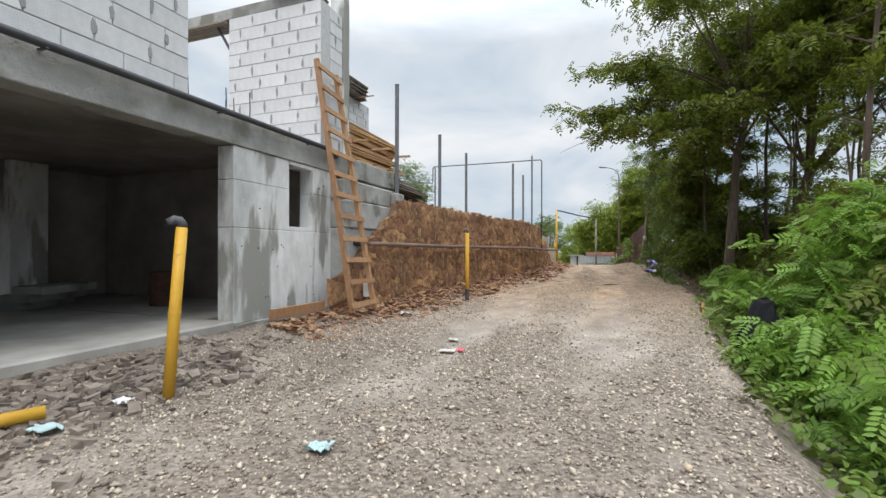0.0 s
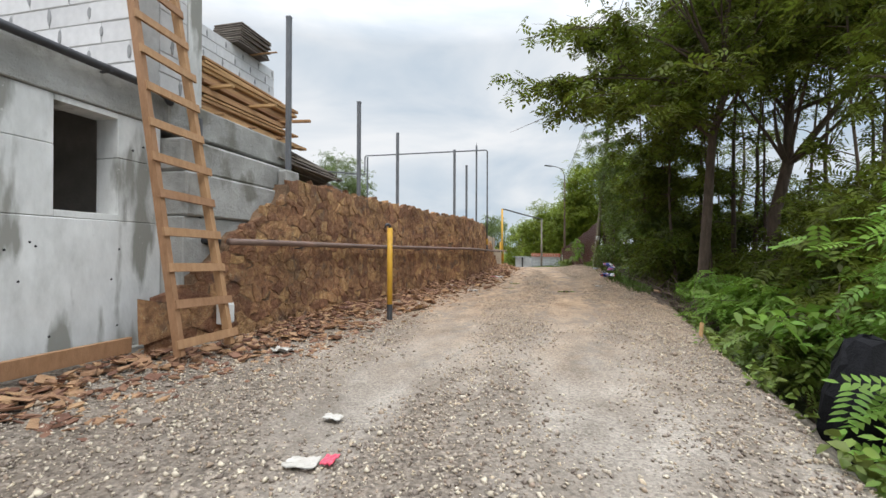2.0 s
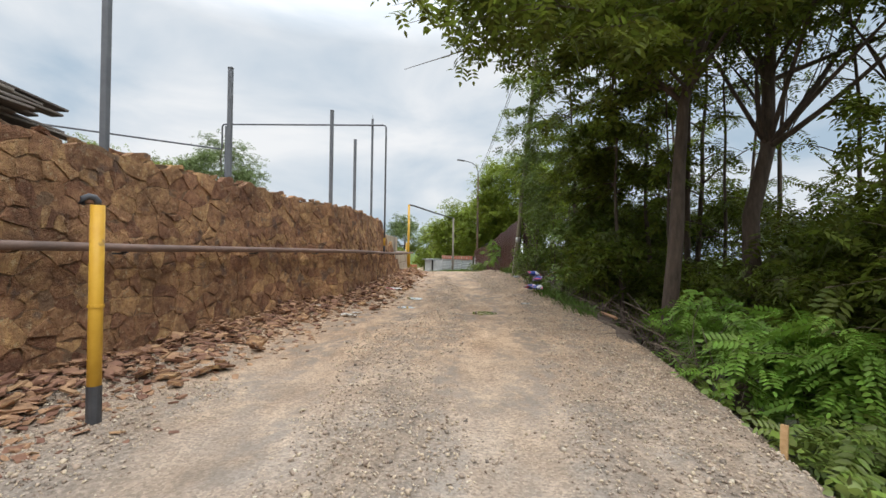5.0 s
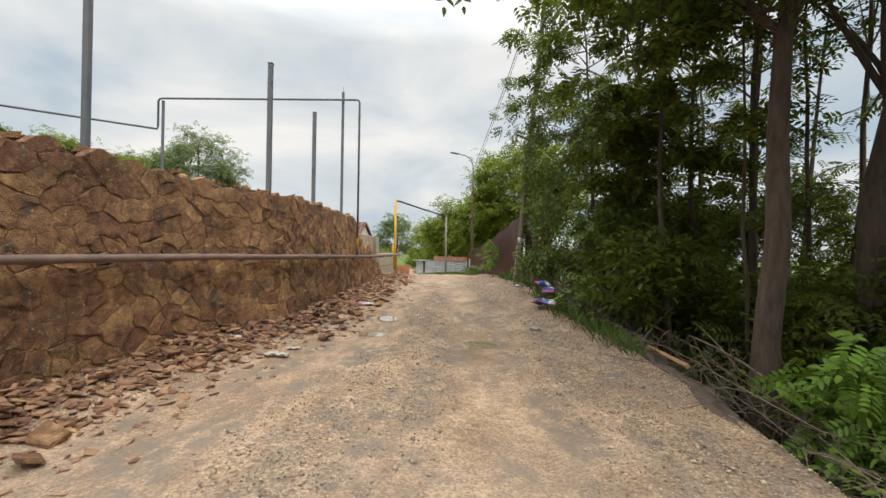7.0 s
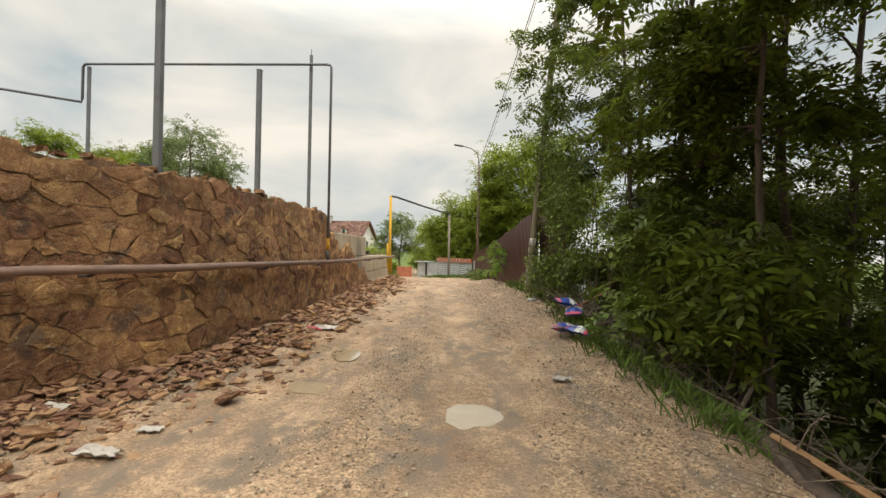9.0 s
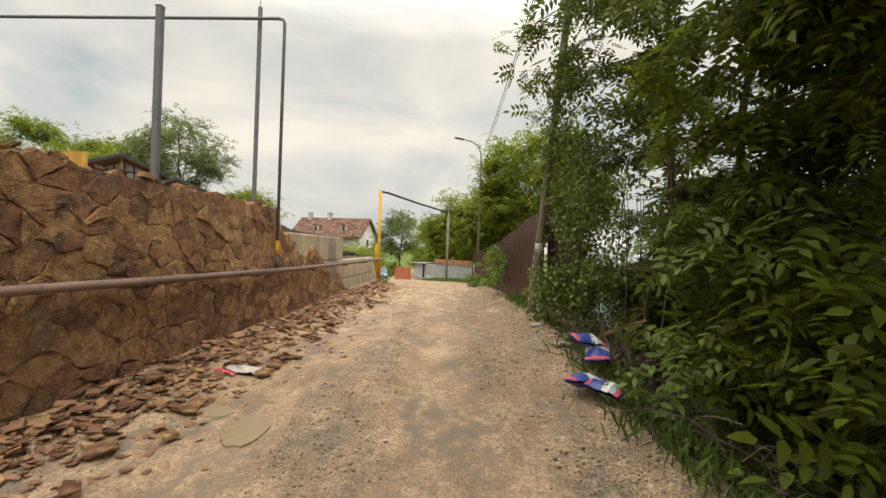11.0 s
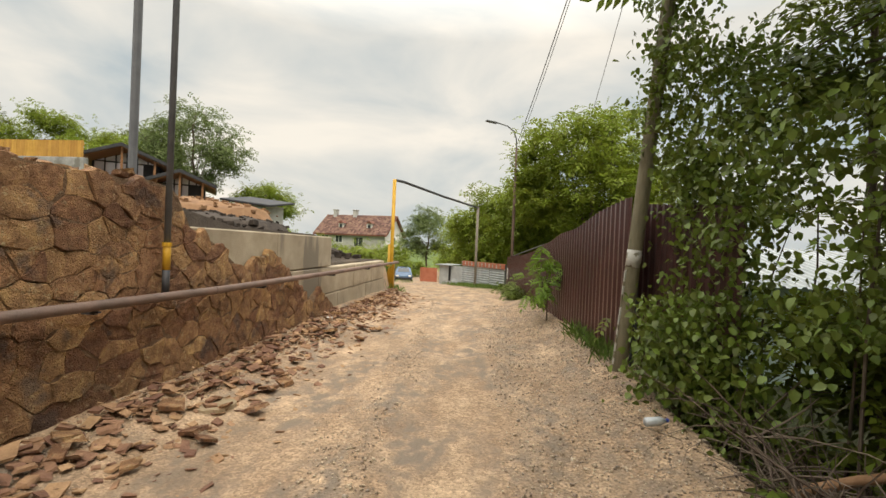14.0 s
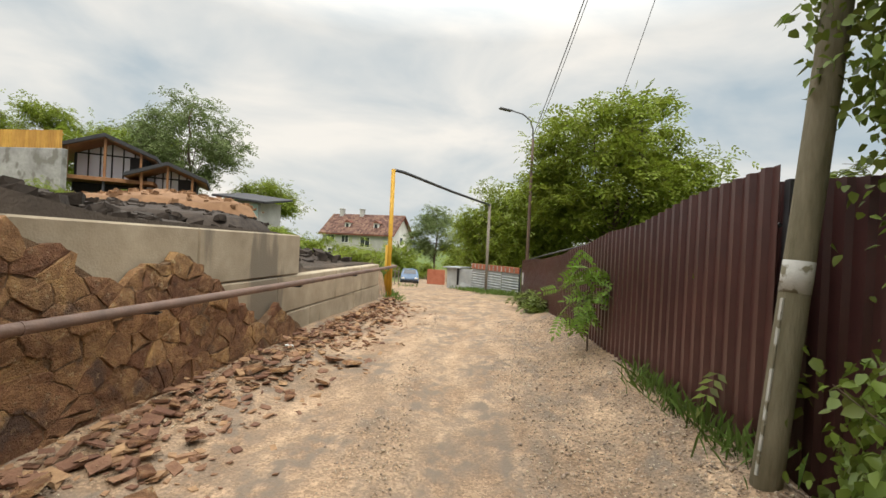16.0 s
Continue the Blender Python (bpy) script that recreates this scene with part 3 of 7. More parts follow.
# ---- concrete shell of the unfinished house ----
def shell():
    fx, th = -5.11, 0.30
    front = thing("wall_garage_front", (fx, 5.9, 0), "raw board-marked concrete wall with a window hole", "wall", kind="structure")
    front.location = (0, 0, 0)
    y0, y1, wy0, wy1, wz0, wz1 = 4.72, 7.07, 5.89, 6.53, 1.49, 2.52
    lower = join(box(fx - th, fx, y0, y1, 0.05, 1.42, 0.008))
    part("concrete_lift", lower, CONCRETE, front)
    up = join(box(fx - th, fx - 0.004, y0, wy0, 1.425, 2.10, 0.006), box(fx - th, fx - 0.004, wy1, y1, 1.425, 2.10, 0.006),
              box(fx - th, fx - 0.004, wy0, wy1, 1.425, wz0, 0.004))
    part("concrete_lift", up, CONCRETE, front)
    top = join(box(fx - th, fx - 0.006, y0, wy0, 2.105, 2.58, 0.006), box(fx - th, fx - 0.006, wy1, y1, 2.105, 2.58, 0.006),
               box(fx - th, fx - 0.006, wy0, wy1, wz1, 2.58, 0.004))
    part("concrete_lift", top, CONCRETE, front)
    part("footing", box(fx - 0.5, fx + 0.05, y0 - 0.02, y1 + 0.02, -0.5, 0.05, 0.012), SLABCON, front)
    rng = random.Random(4)
    for k in range(16):
        yy, zz = rng.uniform(4.85, 6.95), rng.choice([0.35, 0.8, 1.15, 1.75, 2.25]) + rng.uniform(-0.05, 0.05)
        if wy0 - 0.06 < yy < wy1 + 0.06 and zz > 1.4:
            continue
        # no real recess: a black disc paints the dark inside of the hole
        part("tie_hole_dark_disc", tube([(fx - 0.02, yy, zz), (fx + 0.003, yy, zz)], 0.012, 7), BLACK, front)
    # second box: unseen wall up to y 0.2, added to keep daylight out
    beam = new("beam_front_and_light_block", mesh_of("beam_front_and_light_block", *join(box(fx - th, fx + 0.02, -8, 7.09, 2.585, 3.0, 0.012), box(fx - th, fx, -8, 0.2, 0.1, 2.58, 0.01)), SLABCON))
    tagged(beam, "concrete edge beam over the open garage, with an added unseen wall that keeps light out", "beam", kind="structure")
    # ceiling and inner walls take the concrete with the indoor shade coloured in
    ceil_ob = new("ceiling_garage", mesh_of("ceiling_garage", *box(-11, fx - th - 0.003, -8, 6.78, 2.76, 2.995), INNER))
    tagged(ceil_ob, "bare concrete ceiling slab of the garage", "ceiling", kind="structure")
    fl = new("floor_garage", mesh_of("floor_garage", *join(box(-11, fx + 0.03, -8, 4.715, -0.6, 0.1, 0.02), box(-11, fx - th - 0.21, 4.72, 6.78, -0.6, 0.1)), FLOORCON))
    tagged(fl, "dusty concrete garage floor with a mossy edge", "floor", kind="structure")
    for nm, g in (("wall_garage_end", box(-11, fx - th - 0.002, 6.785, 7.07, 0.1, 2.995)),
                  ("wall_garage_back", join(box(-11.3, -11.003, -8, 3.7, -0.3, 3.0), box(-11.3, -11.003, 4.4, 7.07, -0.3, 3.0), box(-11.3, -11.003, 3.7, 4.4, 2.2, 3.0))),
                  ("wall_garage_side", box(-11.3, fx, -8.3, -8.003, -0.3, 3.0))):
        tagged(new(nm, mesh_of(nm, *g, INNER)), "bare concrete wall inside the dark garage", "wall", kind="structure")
    pier = new("pier_garage", mesh_of("pier_garage", *join(box(-10.75, -10.4, 4.75, 5.35, 0.1, 2.755, 0.015)), CONCRETE))
    tagged(pier, "pale concrete piers inside the garage", "pier", kind="structure")
    pipe = thing("roof_edge_pipe", (0, 0, 0), "long dark steel pipe along the slab edge", "pipe")
    part("pipe", tube([(-5.0, -8, 2.985), (-5.0, 2.5, 2.975), (-5.0, 6.9, 2.965), (-5.02, 7.05, 2.93), (-5.02, 7.12, 2.86)], 0.042, 10), STEEL, pipe, smooth=True)
    for yy in (0.4, 2.4, 4.4, 6.3):
        part("clip", box(-5.1, -4.955, yy, yy + 0.03, 2.93, 2.945), STEEL, pipe)
    down = thing("downpipe", (-4.8, 7.32, 0), "black plastic downpipe at the wall corner", "pipe")
    down.location = (0, 0, 0)
    part("pipe", tube([(-4.86, 7.36, 2.75), (-4.86, 7.36, 1.35), (-4.82, 7.4, 1.24), (-4.68, 7.55, 1.21)], 0.055, 10), BLACK, down, smooth=True)
    for zz in (2.4, 1.7):
        part("clip", tube([(-4.86, 7.36, zz), (-4.86, 7.36, zz + 0.04)], 0.064, 10), STEEL, down)


shell()


def block_mesh(w, d, h):
    return mesh_of("block", *box(-w / 2, w / 2, -d / 2, d / 2, 0.004, h - 0.006, 0.008), AAC)


def smear(rng, h):
    """A ragged dab of mortar over an upright joint, as an outline with some thickness."""
    n = 9
    pts = [(rng.uniform(0.6, 1.2) * 0.032 * math.cos(2 * math.pi * i / n), 0.0, h / 2 + rng.uniform(0.75, 1.1) * h * 0.46 * math.sin(2 * math.pi * i / n)) for i in range(n)]
    v = [(x, 0, z) for x, _, z in pts] + [(x * 0.8, -0.007, h / 2 + (z - h / 2) * 0.85) for x, _, z in pts]
    return v, [tuple(range(n, 2 * n))[::-1]] + [(i, (i + 1) % n, n + (i + 1) % n, n + i) for i in range(n)]


def block_wall(name, origin, turn, length, courses, label, hole=None, seed=1, first=0.0):
    """A wall of aerated blocks along local +x, its face at local y = 0 looking to -y."""
    wall = thing(name, origin, label, "wall", kind="structure")
    wall.rotation_euler = (0, 0, radians(turn))
    rng = random.Random(seed)
    bw, bh, bd = 0.60, 0.25, 0.29
    meshes, core, dabs = {}, [], []
    for c in range(courses):
        x = first - (0.3 if c % 2 else 0.0) - (0.12 if c % 3 == 2 else 0.0)
        while x < length - 0.02:
            a, e = max(0.0, x), min(length, x + bw)
            x += bw
            if e - a < 0.06:
                continue
            z0 = c * bh
            if hole and a < hole[1] and e > hole[0] and z0 + 0.02 < hole[3] and z0 + bh - 0.02 > hole[2]:
                if a < hole[0] - 0.05:
                    e = hole[0]
                elif e > hole[1] + 0.05:
                    a = hole[1]
                else:
                    continue
            w = round(e - a - 0.008, 3)
            if w not in meshes:
                meshes[w] = block_mesh(w, bd, bh)
            b = new("block", meshes[w])
            b.parent = wall
            b.location = ((a + e) / 2, bd / 2 + rng.uniform(-0.003, 0.003), z0)
            core.append(box(a + 0.002, e - 0.002, 0.012, bd - 0.012, z0, z0 + bh))
            if e < length - 0.05 and rng.random() < 0.9:
                g = smear(rng, bh * rng.uniform(0.6, 1.0))
                dabs.append(moved(g, Matrix.Translation((e + rng.uniform(-0.02, 0.02), -0.001, z0 + rng.uniform(0, 0.06)))))
    part("mortar_bed", join(*core), MORTAR, wall)
    part("mortar_dabs", join(*dabs), DAB, wall, "dark mortar smeared over the joints")
    return wall


# upper walls on the slab; a turn of 90 makes the face look to +x
block_wall("wall_block_road", (-5.14, -2.6, 3.0), 90, 6.62, 8, "white aerated block wall on the slab edge", seed=3, first=-0.18)
block_wall("wall_block_cross", (-7.33, 6.77, 3.0), 0, 2.2, 11, "white aerated block wall with smeared mortar joints", seed=5)
block_wall("wall_block_return", (-5.13, 7.063, 3.0), 90, 0.42, 11, "short return of the white block wall", seed=6, first=-0.3)
tagged(new("wall_block_pier", mesh_of("wall_block_pier", *box(-5.42, -5.10, 7.487, 7.70, 3.0, 6.2, 0.01), CONCRETE)), "cast concrete pier beside the block wall", "pier", kind="structure")
block_wall("wall_block_rear", (-8.0, 8.4, 2.6), 90, 5.2, 14, "white block wall with a window hole behind the timber", hole=(2.0, 3.3, 1.5, 2.75), seed=8)
tagged(new("slab_rear", mesh_of("slab_rear", *box(-11, -5.0, 7.08, 9.55, 2.55, 2.96, 0.02), SLABCON)), "rough concrete slab edge above the retaining wall", "slab", kind="structure")


def lintel():
    ob = thing("roof_beam", (0, 0, 0), "concrete beam with formwork boards under it", "beam")
    part("beam", box(-10.6, -5.45, 6.79, 7.05, 5.752, 5.98, 0.015), SLABCON, ob)
    for k in range(4):
        part("board", box(-10.4, -7.42, 6.74 + k * 0.11, 6.84 + k * 0.11, 5.70, 5.745, 0.004), OLDWOOD, ob)
    part("prop", tube([(-7.36, 6.9, 5.1), (-7.75, 6.9, 5.7)], 0.03, 8), STEEL, ob)
    part("tarp", moved(box(-0.5, 0.5, -0.3, 0.3, 0, 0.05, 0.02), pose(-5.75, 6.92, 6.0, 4, 10, 8)), OLDWOOD, ob)
    far = block_wall("wall_block_far", (-10.6, 6.9, 3.0), 0, 0.4, 11, "white block pier at the rear of the slab", seed=9)
    return far


lintel()
for k, (x, y, h) in enumerate([(-5.3, 4.75, 0.42), (-5.36, 4.95, 0.34), (-5.3, 5.2, 0.5), (-7.0, 6.2, 0.75), (-6.4, 5.8, 0.7), (-5.5, 4.3, 0.45), (-6.8, 5.4, 0.6)]):
    rod = thing("rebar_rod", (x, y, 3.0), "thin dark reinforcing rod standing out of the slab", "rebar", "rods on the slab")
    part("rod", tube([(0, 0, -0.02), (0.01, 0.005, h / 2), (0.005, 0.0, h)], 0.008, 6), STEEL, rod)


# ---- retaining wall of rubble stone ----
STONE_TOP = [(7.15, 0.85), (7.6, 1.2), (7.75, 1.42), (8.2, 1.5), (8.35, 1.78), (8.75, 1.86), (8.9, 2.2), (9.6, 2.3), (22.45, 2.3), (22.7, 1.9), (23.2, 1.68), (23.75, 1.32), (24.1, 1.5),
             (24.6, 1.62), (25.1, 1.25), (25.6, 0.95), (26.0, 0.68), (26.4, 0.85), (27.1, 0.5), (27.45, 0.05)]


def stone_top(y):
    rag = (0.07 if y < 22.4 else 0.04) * noise.noise(Vector((y * 3.1, 4.0, 0))) if y > 7.6 else 0.0
    return rag + float(np.interp(y, [p[0] for p in STONE_TOP], [p[1] for p in STONE_TOP]))


def wall_point(y, z, out):
    """A point on the wall's face, which leans back a little, out metres proud of it."""
    return (wall_x(y) + 0.06 - 0.045 * z + out, y, z)


def clip_cell(poly, mx, mz, nx, nz):
    out = []
    for i, (x, z) in enumerate(poly):
        x2, z2 = poly[(i + 1) % len(poly)]
        d, d2 = (x - mx) * nx + (z - mz) * nz, (x2 - mx) * nx + (z2 - mz) * nz
        if d <= 0:
            out.append((x, z))
        if (d < 0) != (d2 < 0) and d != d2:
            t = d / (d - d2)
            out.append((x + (x2 - x) * t, z + (z2 - z) * t))
    return out


def stone_cells(rng):
    """Uneven cells that share their joints, from scattered seeds on the unrolled wall."""
    seeds = []
    z = -0.15
    row = 0
    while z < 2.5:
        y = 7.0 + rng.uniform(0, 0.2)
        while y < 27.7:
            seeds.append((y + rng.uniform(-0.09, 0.09), z + rng.uniform(-0.085, 0.085)))
            y += rng.choice([rng.uniform(0.10, 0.2), rng.uniform(0.2, 0.5)]) * (0.75 if y < 12 else 1.0)
        z += rng.uniform(0.12, 0.25)
        row += 1
    cells = []
    for i, (y, z) in enumerate(seeds):
        if z > stone_top(y) - 0.03 or z < -0.12:
            continue
        poly = [(y - 0.5, z - 0.4), (y + 0.5, z - 0.4), (y + 0.5, z + 0.4), (y - 0.5, z + 0.4)]
        near = sorted(((b - y) ** 2 + (1.35 * (c - z)) ** 2, b, c) for b, c in seeds if abs(b - y) < 0.95 and abs(c - z) < 0.75)[1:16]
        for _, b, c in near:
            poly = clip_cell(poly, (y + b) / 2, (z + c) / 2, b - y, 1.8 * (c - z))
            if len(poly) < 3:
                break
        if len(poly) >= 3:
            cells.append((y, z, poly))
    return cells


def stone_geo(cy, cz, poly, rng):
    """One stone: a rough, domed face with broken edges, and sides that run back into the wall."""
    ring = []
    for i, (y, z) in enumerate(poly):
        y2, z2 = poly[(i + 1) % len(poly)]
        ring.append((y, z))
        if math.hypot(y2 - y, z2 - z) > 0.10:
            j = rng.uniform(0.35, 0.65)
            ring.append((y + (y2 - y) * j + rng.uniform(-0.028, 0.028), z + (z2 - z) * j + rng.uniform(-0.028, 0.028)))
    proud = rng.uniform(0.018, 0.042)
    ty, tz = rng.uniform(-0.05, 0.05), rng.uniform(-0.05, 0.05)
    n = len(ring)
    v = []
    for s, out, jit in ((1.0, -0.05, 0), (0.985, 0.45, 0.006), (0.955, 1.0, 0.005), (0.55, 1.1, 0.004)):
        for y, z in ring:
            w = rng.uniform(0.8, 1.2) if s < 0.9 else 1.0
            dy, dz = (y - cy) * s * w, (z - cz) * s * w
            o = -0.05 if out < 0 else proud * out + ty * dy + tz * dz + rng.uniform(-jit, jit)
            v.append(wall_point(cy + dy, min(cz + dz, stone_top(cy + dy) + 0.03), max(o, -0.05)))
    f = []
    for k in range(3):
        f += [(k * n + i, k * n + (i + 1) % n, (k + 1) * n + (i + 1) % n, (k + 1) * n + i) for i in range(n)]
    # the face breaks along one line, as split stone does
    h = n // 2 + rng.randint(-1, 1)
    f += [tuple(3 * n + i for i in range(0, h + 1)), tuple(3 * n + i for i in [*range(h, n), 0])]
    return v, f


def stone_wall():
    wall = thing("wall_retaining", (0, 0, 0), "retaining wall of red-brown rubble stones in earth mortar", "wall", kind="structure")
    ys = [7.1 + 0.1 * i for i in range(205)]
    v, f = [], []
    for y in ys:
        t = max(0.02, stone_top(y) - 0.06 + 0.03 * noise.noise(Vector((y * 3, 0, 0))))
        w = wall_x(y)
        zs = [-0.5] + [t * (q + 1) / 10 for q in range(10)]
        for z in zs:
            p = wall_point(y, z, 0.015 + 0.013 * noise.noise(Vector((y * 4, z * 4, 1))))
            v.append(p)
        v += [(w - 0.40, y, t), (w - 0.40, y, -0.5)]
    for i in range(len(ys) - 1):
        for k in range(12):
            f.append((i * 13 + k, (i + 1) * 13 + k, (i + 1) * 13 + k + 1, i * 13 + k + 1))
    f += [tuple(range(13)), tuple((len(ys) - 1) * 13 + k for k in range(12, -1, -1))]
    part("earth_mortar", (v, f), BEDDING, wall)
    rng = random.Random(11)
    cells = stone_cells(rng)
    cells.sort(key=lambda c: abs(c[0] - 19.5) if c[0] > 13 else 50 + abs(c[0] - 10))
    rest = []
    for k, (cy, cz, poly) in enumerate(cells):
        g = stone_geo(cy, cz, poly, rng)
        if k < 300:
            part("stone", g, STONE, wall)
        else:
            rest.append(g)
    if rest:
        tagged(part("stones", join(*rest), STONEJ, wall, "further stones of the same wall"), kind="stuff")
    # loose coping stones and earth along the top
    top = []
    y = 9.2
    while y < 22.3:
        s = rng.uniform(0.05, 0.15)
        top.append(lump((wall_x(y) - 0.06 - rng.uniform(0, 0.2), y, stone_top(y) - 0.03 + rng.uniform(-0.02, 0.03)), (s, s * 1.2, s * 0.5), rng))
        y += rng.uniform(0.06, 0.17)
    tagged(part("coping_stones", join(*top), STONEJ, wall, "loose ragged stones on the wall top"), kind="stuff")


def lump(at, size, rng, turn=None):
    """A broken stone: a cube with its corners pushed about and its faces split."""
    bm = [(-1, -1, -1), (1, -1, -1), (1, 1, -1), (-1, 1, -1), (-1, -1, 1), (1, -1, 1), (1, 1, 1), (-1, 1, 1)]
    a = rng.uniform(0, 6.3) if turn is None else turn
    tx, ty = rng.uniform(-0.35, 0.35), rng.uniform(-0.35, 0.35)
    v = []
    for x, y, z in bm:
        x, y, z = x * rng.uniform(0.5, 1.0), y * rng.uniform(0.5, 1.0), z * rng.uniform(0.55, 1.0)
        x, y, z = x * size[0] / 2, y * size[1] / 2, z * size[2] / 2
        z += tx * x + ty * y
        v.append((at[0] + x * math.cos(a) - y * math.sin(a), at[1] + x * math.sin(a) + y * math.cos(a), at[2] + z))
    return v, [(0, 3, 2, 1), (4, 5, 6, 7), (0, 1, 5, 4), (1, 2, 6, 5), (2, 3, 7, 6), (3, 0, 4, 7)]


stone_wall()
# cast concrete that the stones were laid against, near the house
tagged(new("wall_concrete_corner", mesh_of("wall_concrete_corner", *join(
    box(-5.35, -4.80, 7.08, 9.35, -0.4, 1.52, 0.02), box(-5.35, -4.765, 7.09, 9.34, 1.525, 2.06, 0.025), box(-5.35, -4.81, 7.08, 9.35, 2.065, 2.46, 0.03), box(-4.8, -4.62, 8.95, 9.32, 1.3, 2.40, 0.03)), SLABCON)),
    "damp concrete wall end beside the rubble wall", "wall", kind="structure")


# ---- wall of large foundation blocks ----
def foundation_blocks():
    wall = thing("wall_foundation_blocks", (0, 0, 0), "wall of large grey concrete foundation blocks", "wall", kind="structure")
    rows = [(0.06, 0.645, [18.2, 20.6, 23.0, 25.4, 27.8, 30.2, 32.42]), (0.655, 1.215, [19.4, 21.8, 24.2, 26.6, 29.0, 30.7, 32.30]), (1.225, 1.85, [20.1, 22.42, 24.84, 27.28])]
    for z0, z1, js in rows:
        for a, b in zip(js, js[1:]):
            xa, xb = wall_x(a) - 0.10 - 0.5, wall_x(b) - 0.10 - 0.5
            g = box(-0.40, 0.40, 0.008, (b - a) - 0.008, 0.004, z1 - z0, 0.018)
            m = Matrix.Translation(((xa + xb) / 2 + 0.14, a, z0)) @ Matrix.Rotation(-math.atan2(xb - xa, b - a), 4, "Z")
            part("block", moved(g, m), FBS, wall)
    return wall


foundation_blocks()


# ---- pipes, poles and posts ----
def gas_pipe():
    ob = thing("gas_pipe", (0, 0, 0), "rusty steel gas pipe fixed along the stone wall", "pipe")
    ys = [7.5, 8, 10, 12, 14, 16, 17, 18, 19, 21, 23, 25, 27, 30, 33.2]
    zs = [1.22, 1.22, 1.21, 1.2, 1.2, 1.2, 1.19, 1.19, 1.18, 1.16, 1.14, 1.14, 1.14, 1.14, 1.14]
    pts = [(wall_x(y) + 0.17, y, z) for y, z in zip(ys, zs)] + [(-3.44, 33.45, 1.14), (-3.5, 33.55, 1.05), (-3.5, 33.58, 0.0)]
    part("pipe", tube(pts[:-2], 0.043, 12), RUSTPIPE, ob, smooth=True)
    part("elbow", tube(pts[-3:], 0.052, 10), YELLOW, ob, smooth=True)
    for y in (9.0, 11.6, 14.2, 16.4, 19.0, 21.4, 24.0, 26.8, 29.5):
        x, z = wall_x(y) + 0.17, float(np.interp(y, ys, zs))
        part("bracket", join(box(x - 0.30, x, y, y + 0.03, z - 0.075, z - 0.055), box(x - 0.03, x + 0.03, y, y + 0.03, z - 0.06, z - 0.045)), STEEL, ob)
    for y in (8.4, 13.1, 17.9, 22.9, 27.6):
        x, z = wall_x(y) + 0.17, float(np.interp(y, ys, zs))
        part("weld", tube([(x, y - 0.012, z), (x, y + 0.012, z)], 0.047, 12), RUSTPIPE, ob)


gas_pipe()


def post_square(name, at, top, w, label, group, lean=(0, 0)):
    ob = thing(name, at, label, "post", group)
    h = top - at[2]
    v, f = box(-w / 2, w / 2, -w / 2, w / 2, 0, h, 0.006)
    part("tube", ([(x + lean[0] * z / h, y + lean[1] * z / h, z) for x, y, z in v], f), GREYPOLE, ob)
    part("cap", box(lean[0] - w / 2 - 0.004, lean[0] + w / 2 + 0.004, lean[1] - w / 2 - 0.004, lean[1] + w / 2 + 0.004, h - 0.002, h + 0.012), GREYPOLE, ob)
    return ob


for x, y, top in ((-4.76, 9.2, 4.95), (-4.69, 11.86, 4.42), (-4.82, 14.88, 4.52), (-3.62, 17.25, 4.5), (-3.66, 19.8, 4.46)):
    post_square("fence_post", (x, y, 2.0), top, 0.075, "dark grey square steel post on the stone wall", "posts along the wall")


def gas_frame():
    y, xl, xr, z = 22.25, -8.97, -3.16, 5.6
    ob = thing("raised_gas_pipe", (0, 0, 0), "thin grey gas pipe raised as a tall frame", "pipe")
    part("pipe", tube([(-14.5, 19.2, 4.95), (-9.3, 22.0, 4.72), (xl - 0.02, y, 4.72), (xl, y, 4.8), (xl, y, z - 0.08), (xl + 0.03, y, z - 0.02), (xl + 0.1, y, z), (xr - 0.1, y, z),
                       (xr - 0.03, y, z - 0.02), (xr, y, z - 0.09), (xr, y, 1.66)], 0.03, 8), GREYPOLE, ob, smooth=True)
    part("riser", tube([(xr, y, 1.66), (xr, y, 1.40)], 0.036, 8), YELLOW, ob, "yellow painted foot of the riser", True)
    part("collar", tube([(xr, y, 1.63), (xr, y, 1.67)], 0.045, 8), YELLOW, ob)
    part("foot", tube([(xr, y, 1.40), (xr, y, 1.15)], 0.034, 8), STEEL, ob, smooth=True)
    part("stay", tube([(-8.86, y + 0.05, 1.9), (-8.86, y + 0.05, 5.55)], 0.04, 8), GREYPOLE, ob)
    part("stay", tube([(-3.66, y + 0.1, 1.7), (-3.66, y + 0.1, 5.85)], 0.04, 8), GREYPOLE, ob)
    part("tip", tube([(-3.66, y + 0.1, 5.8), (-3.66, y + 0.1, 6.0)], 0.006, 5), STEEL, ob)


gas_frame()


def vent_post(at, h, lean, label, elbow):
    ob = thing("gas_vent_post", at, label, "post", "yellow gas posts")
    x, y = lean
    part("tube", tube([(0, 0, -0.1), (x * 0.5, y * 0.5, h * 0.5), (x, y, h)], 0.048, 12), YELLOW, ob, smooth=True)
    part("band", tube([(x * 0.5, y * 0.5, h * 0.5 - 0.012), (x * 0.5, y * 0.5, h * 0.5 + 0.012)], 0.054, 12), YELLOW, ob)
    part("foot", tube([(0, 0, -0.12), (0, 0, 0.16)], 0.051, 12), STEEL, ob) if not elbow else None
    r = 0.035
    part("outlet", tube([(x, y, h - 0.01), (x, y, h + 0.03), (x - 0.012, y - 0.015, h + 0.055), (x - 0.035, y - 0.045, h + 0.062), (x - 0.055, y - 0.07, h + 0.045), (x - 0.06, y - 0.075, h + 0.0)],
                        0.046 if elbow else r * 0.7, 10), STEEL, ob, "dark bent steel outlet", True)
    return ob


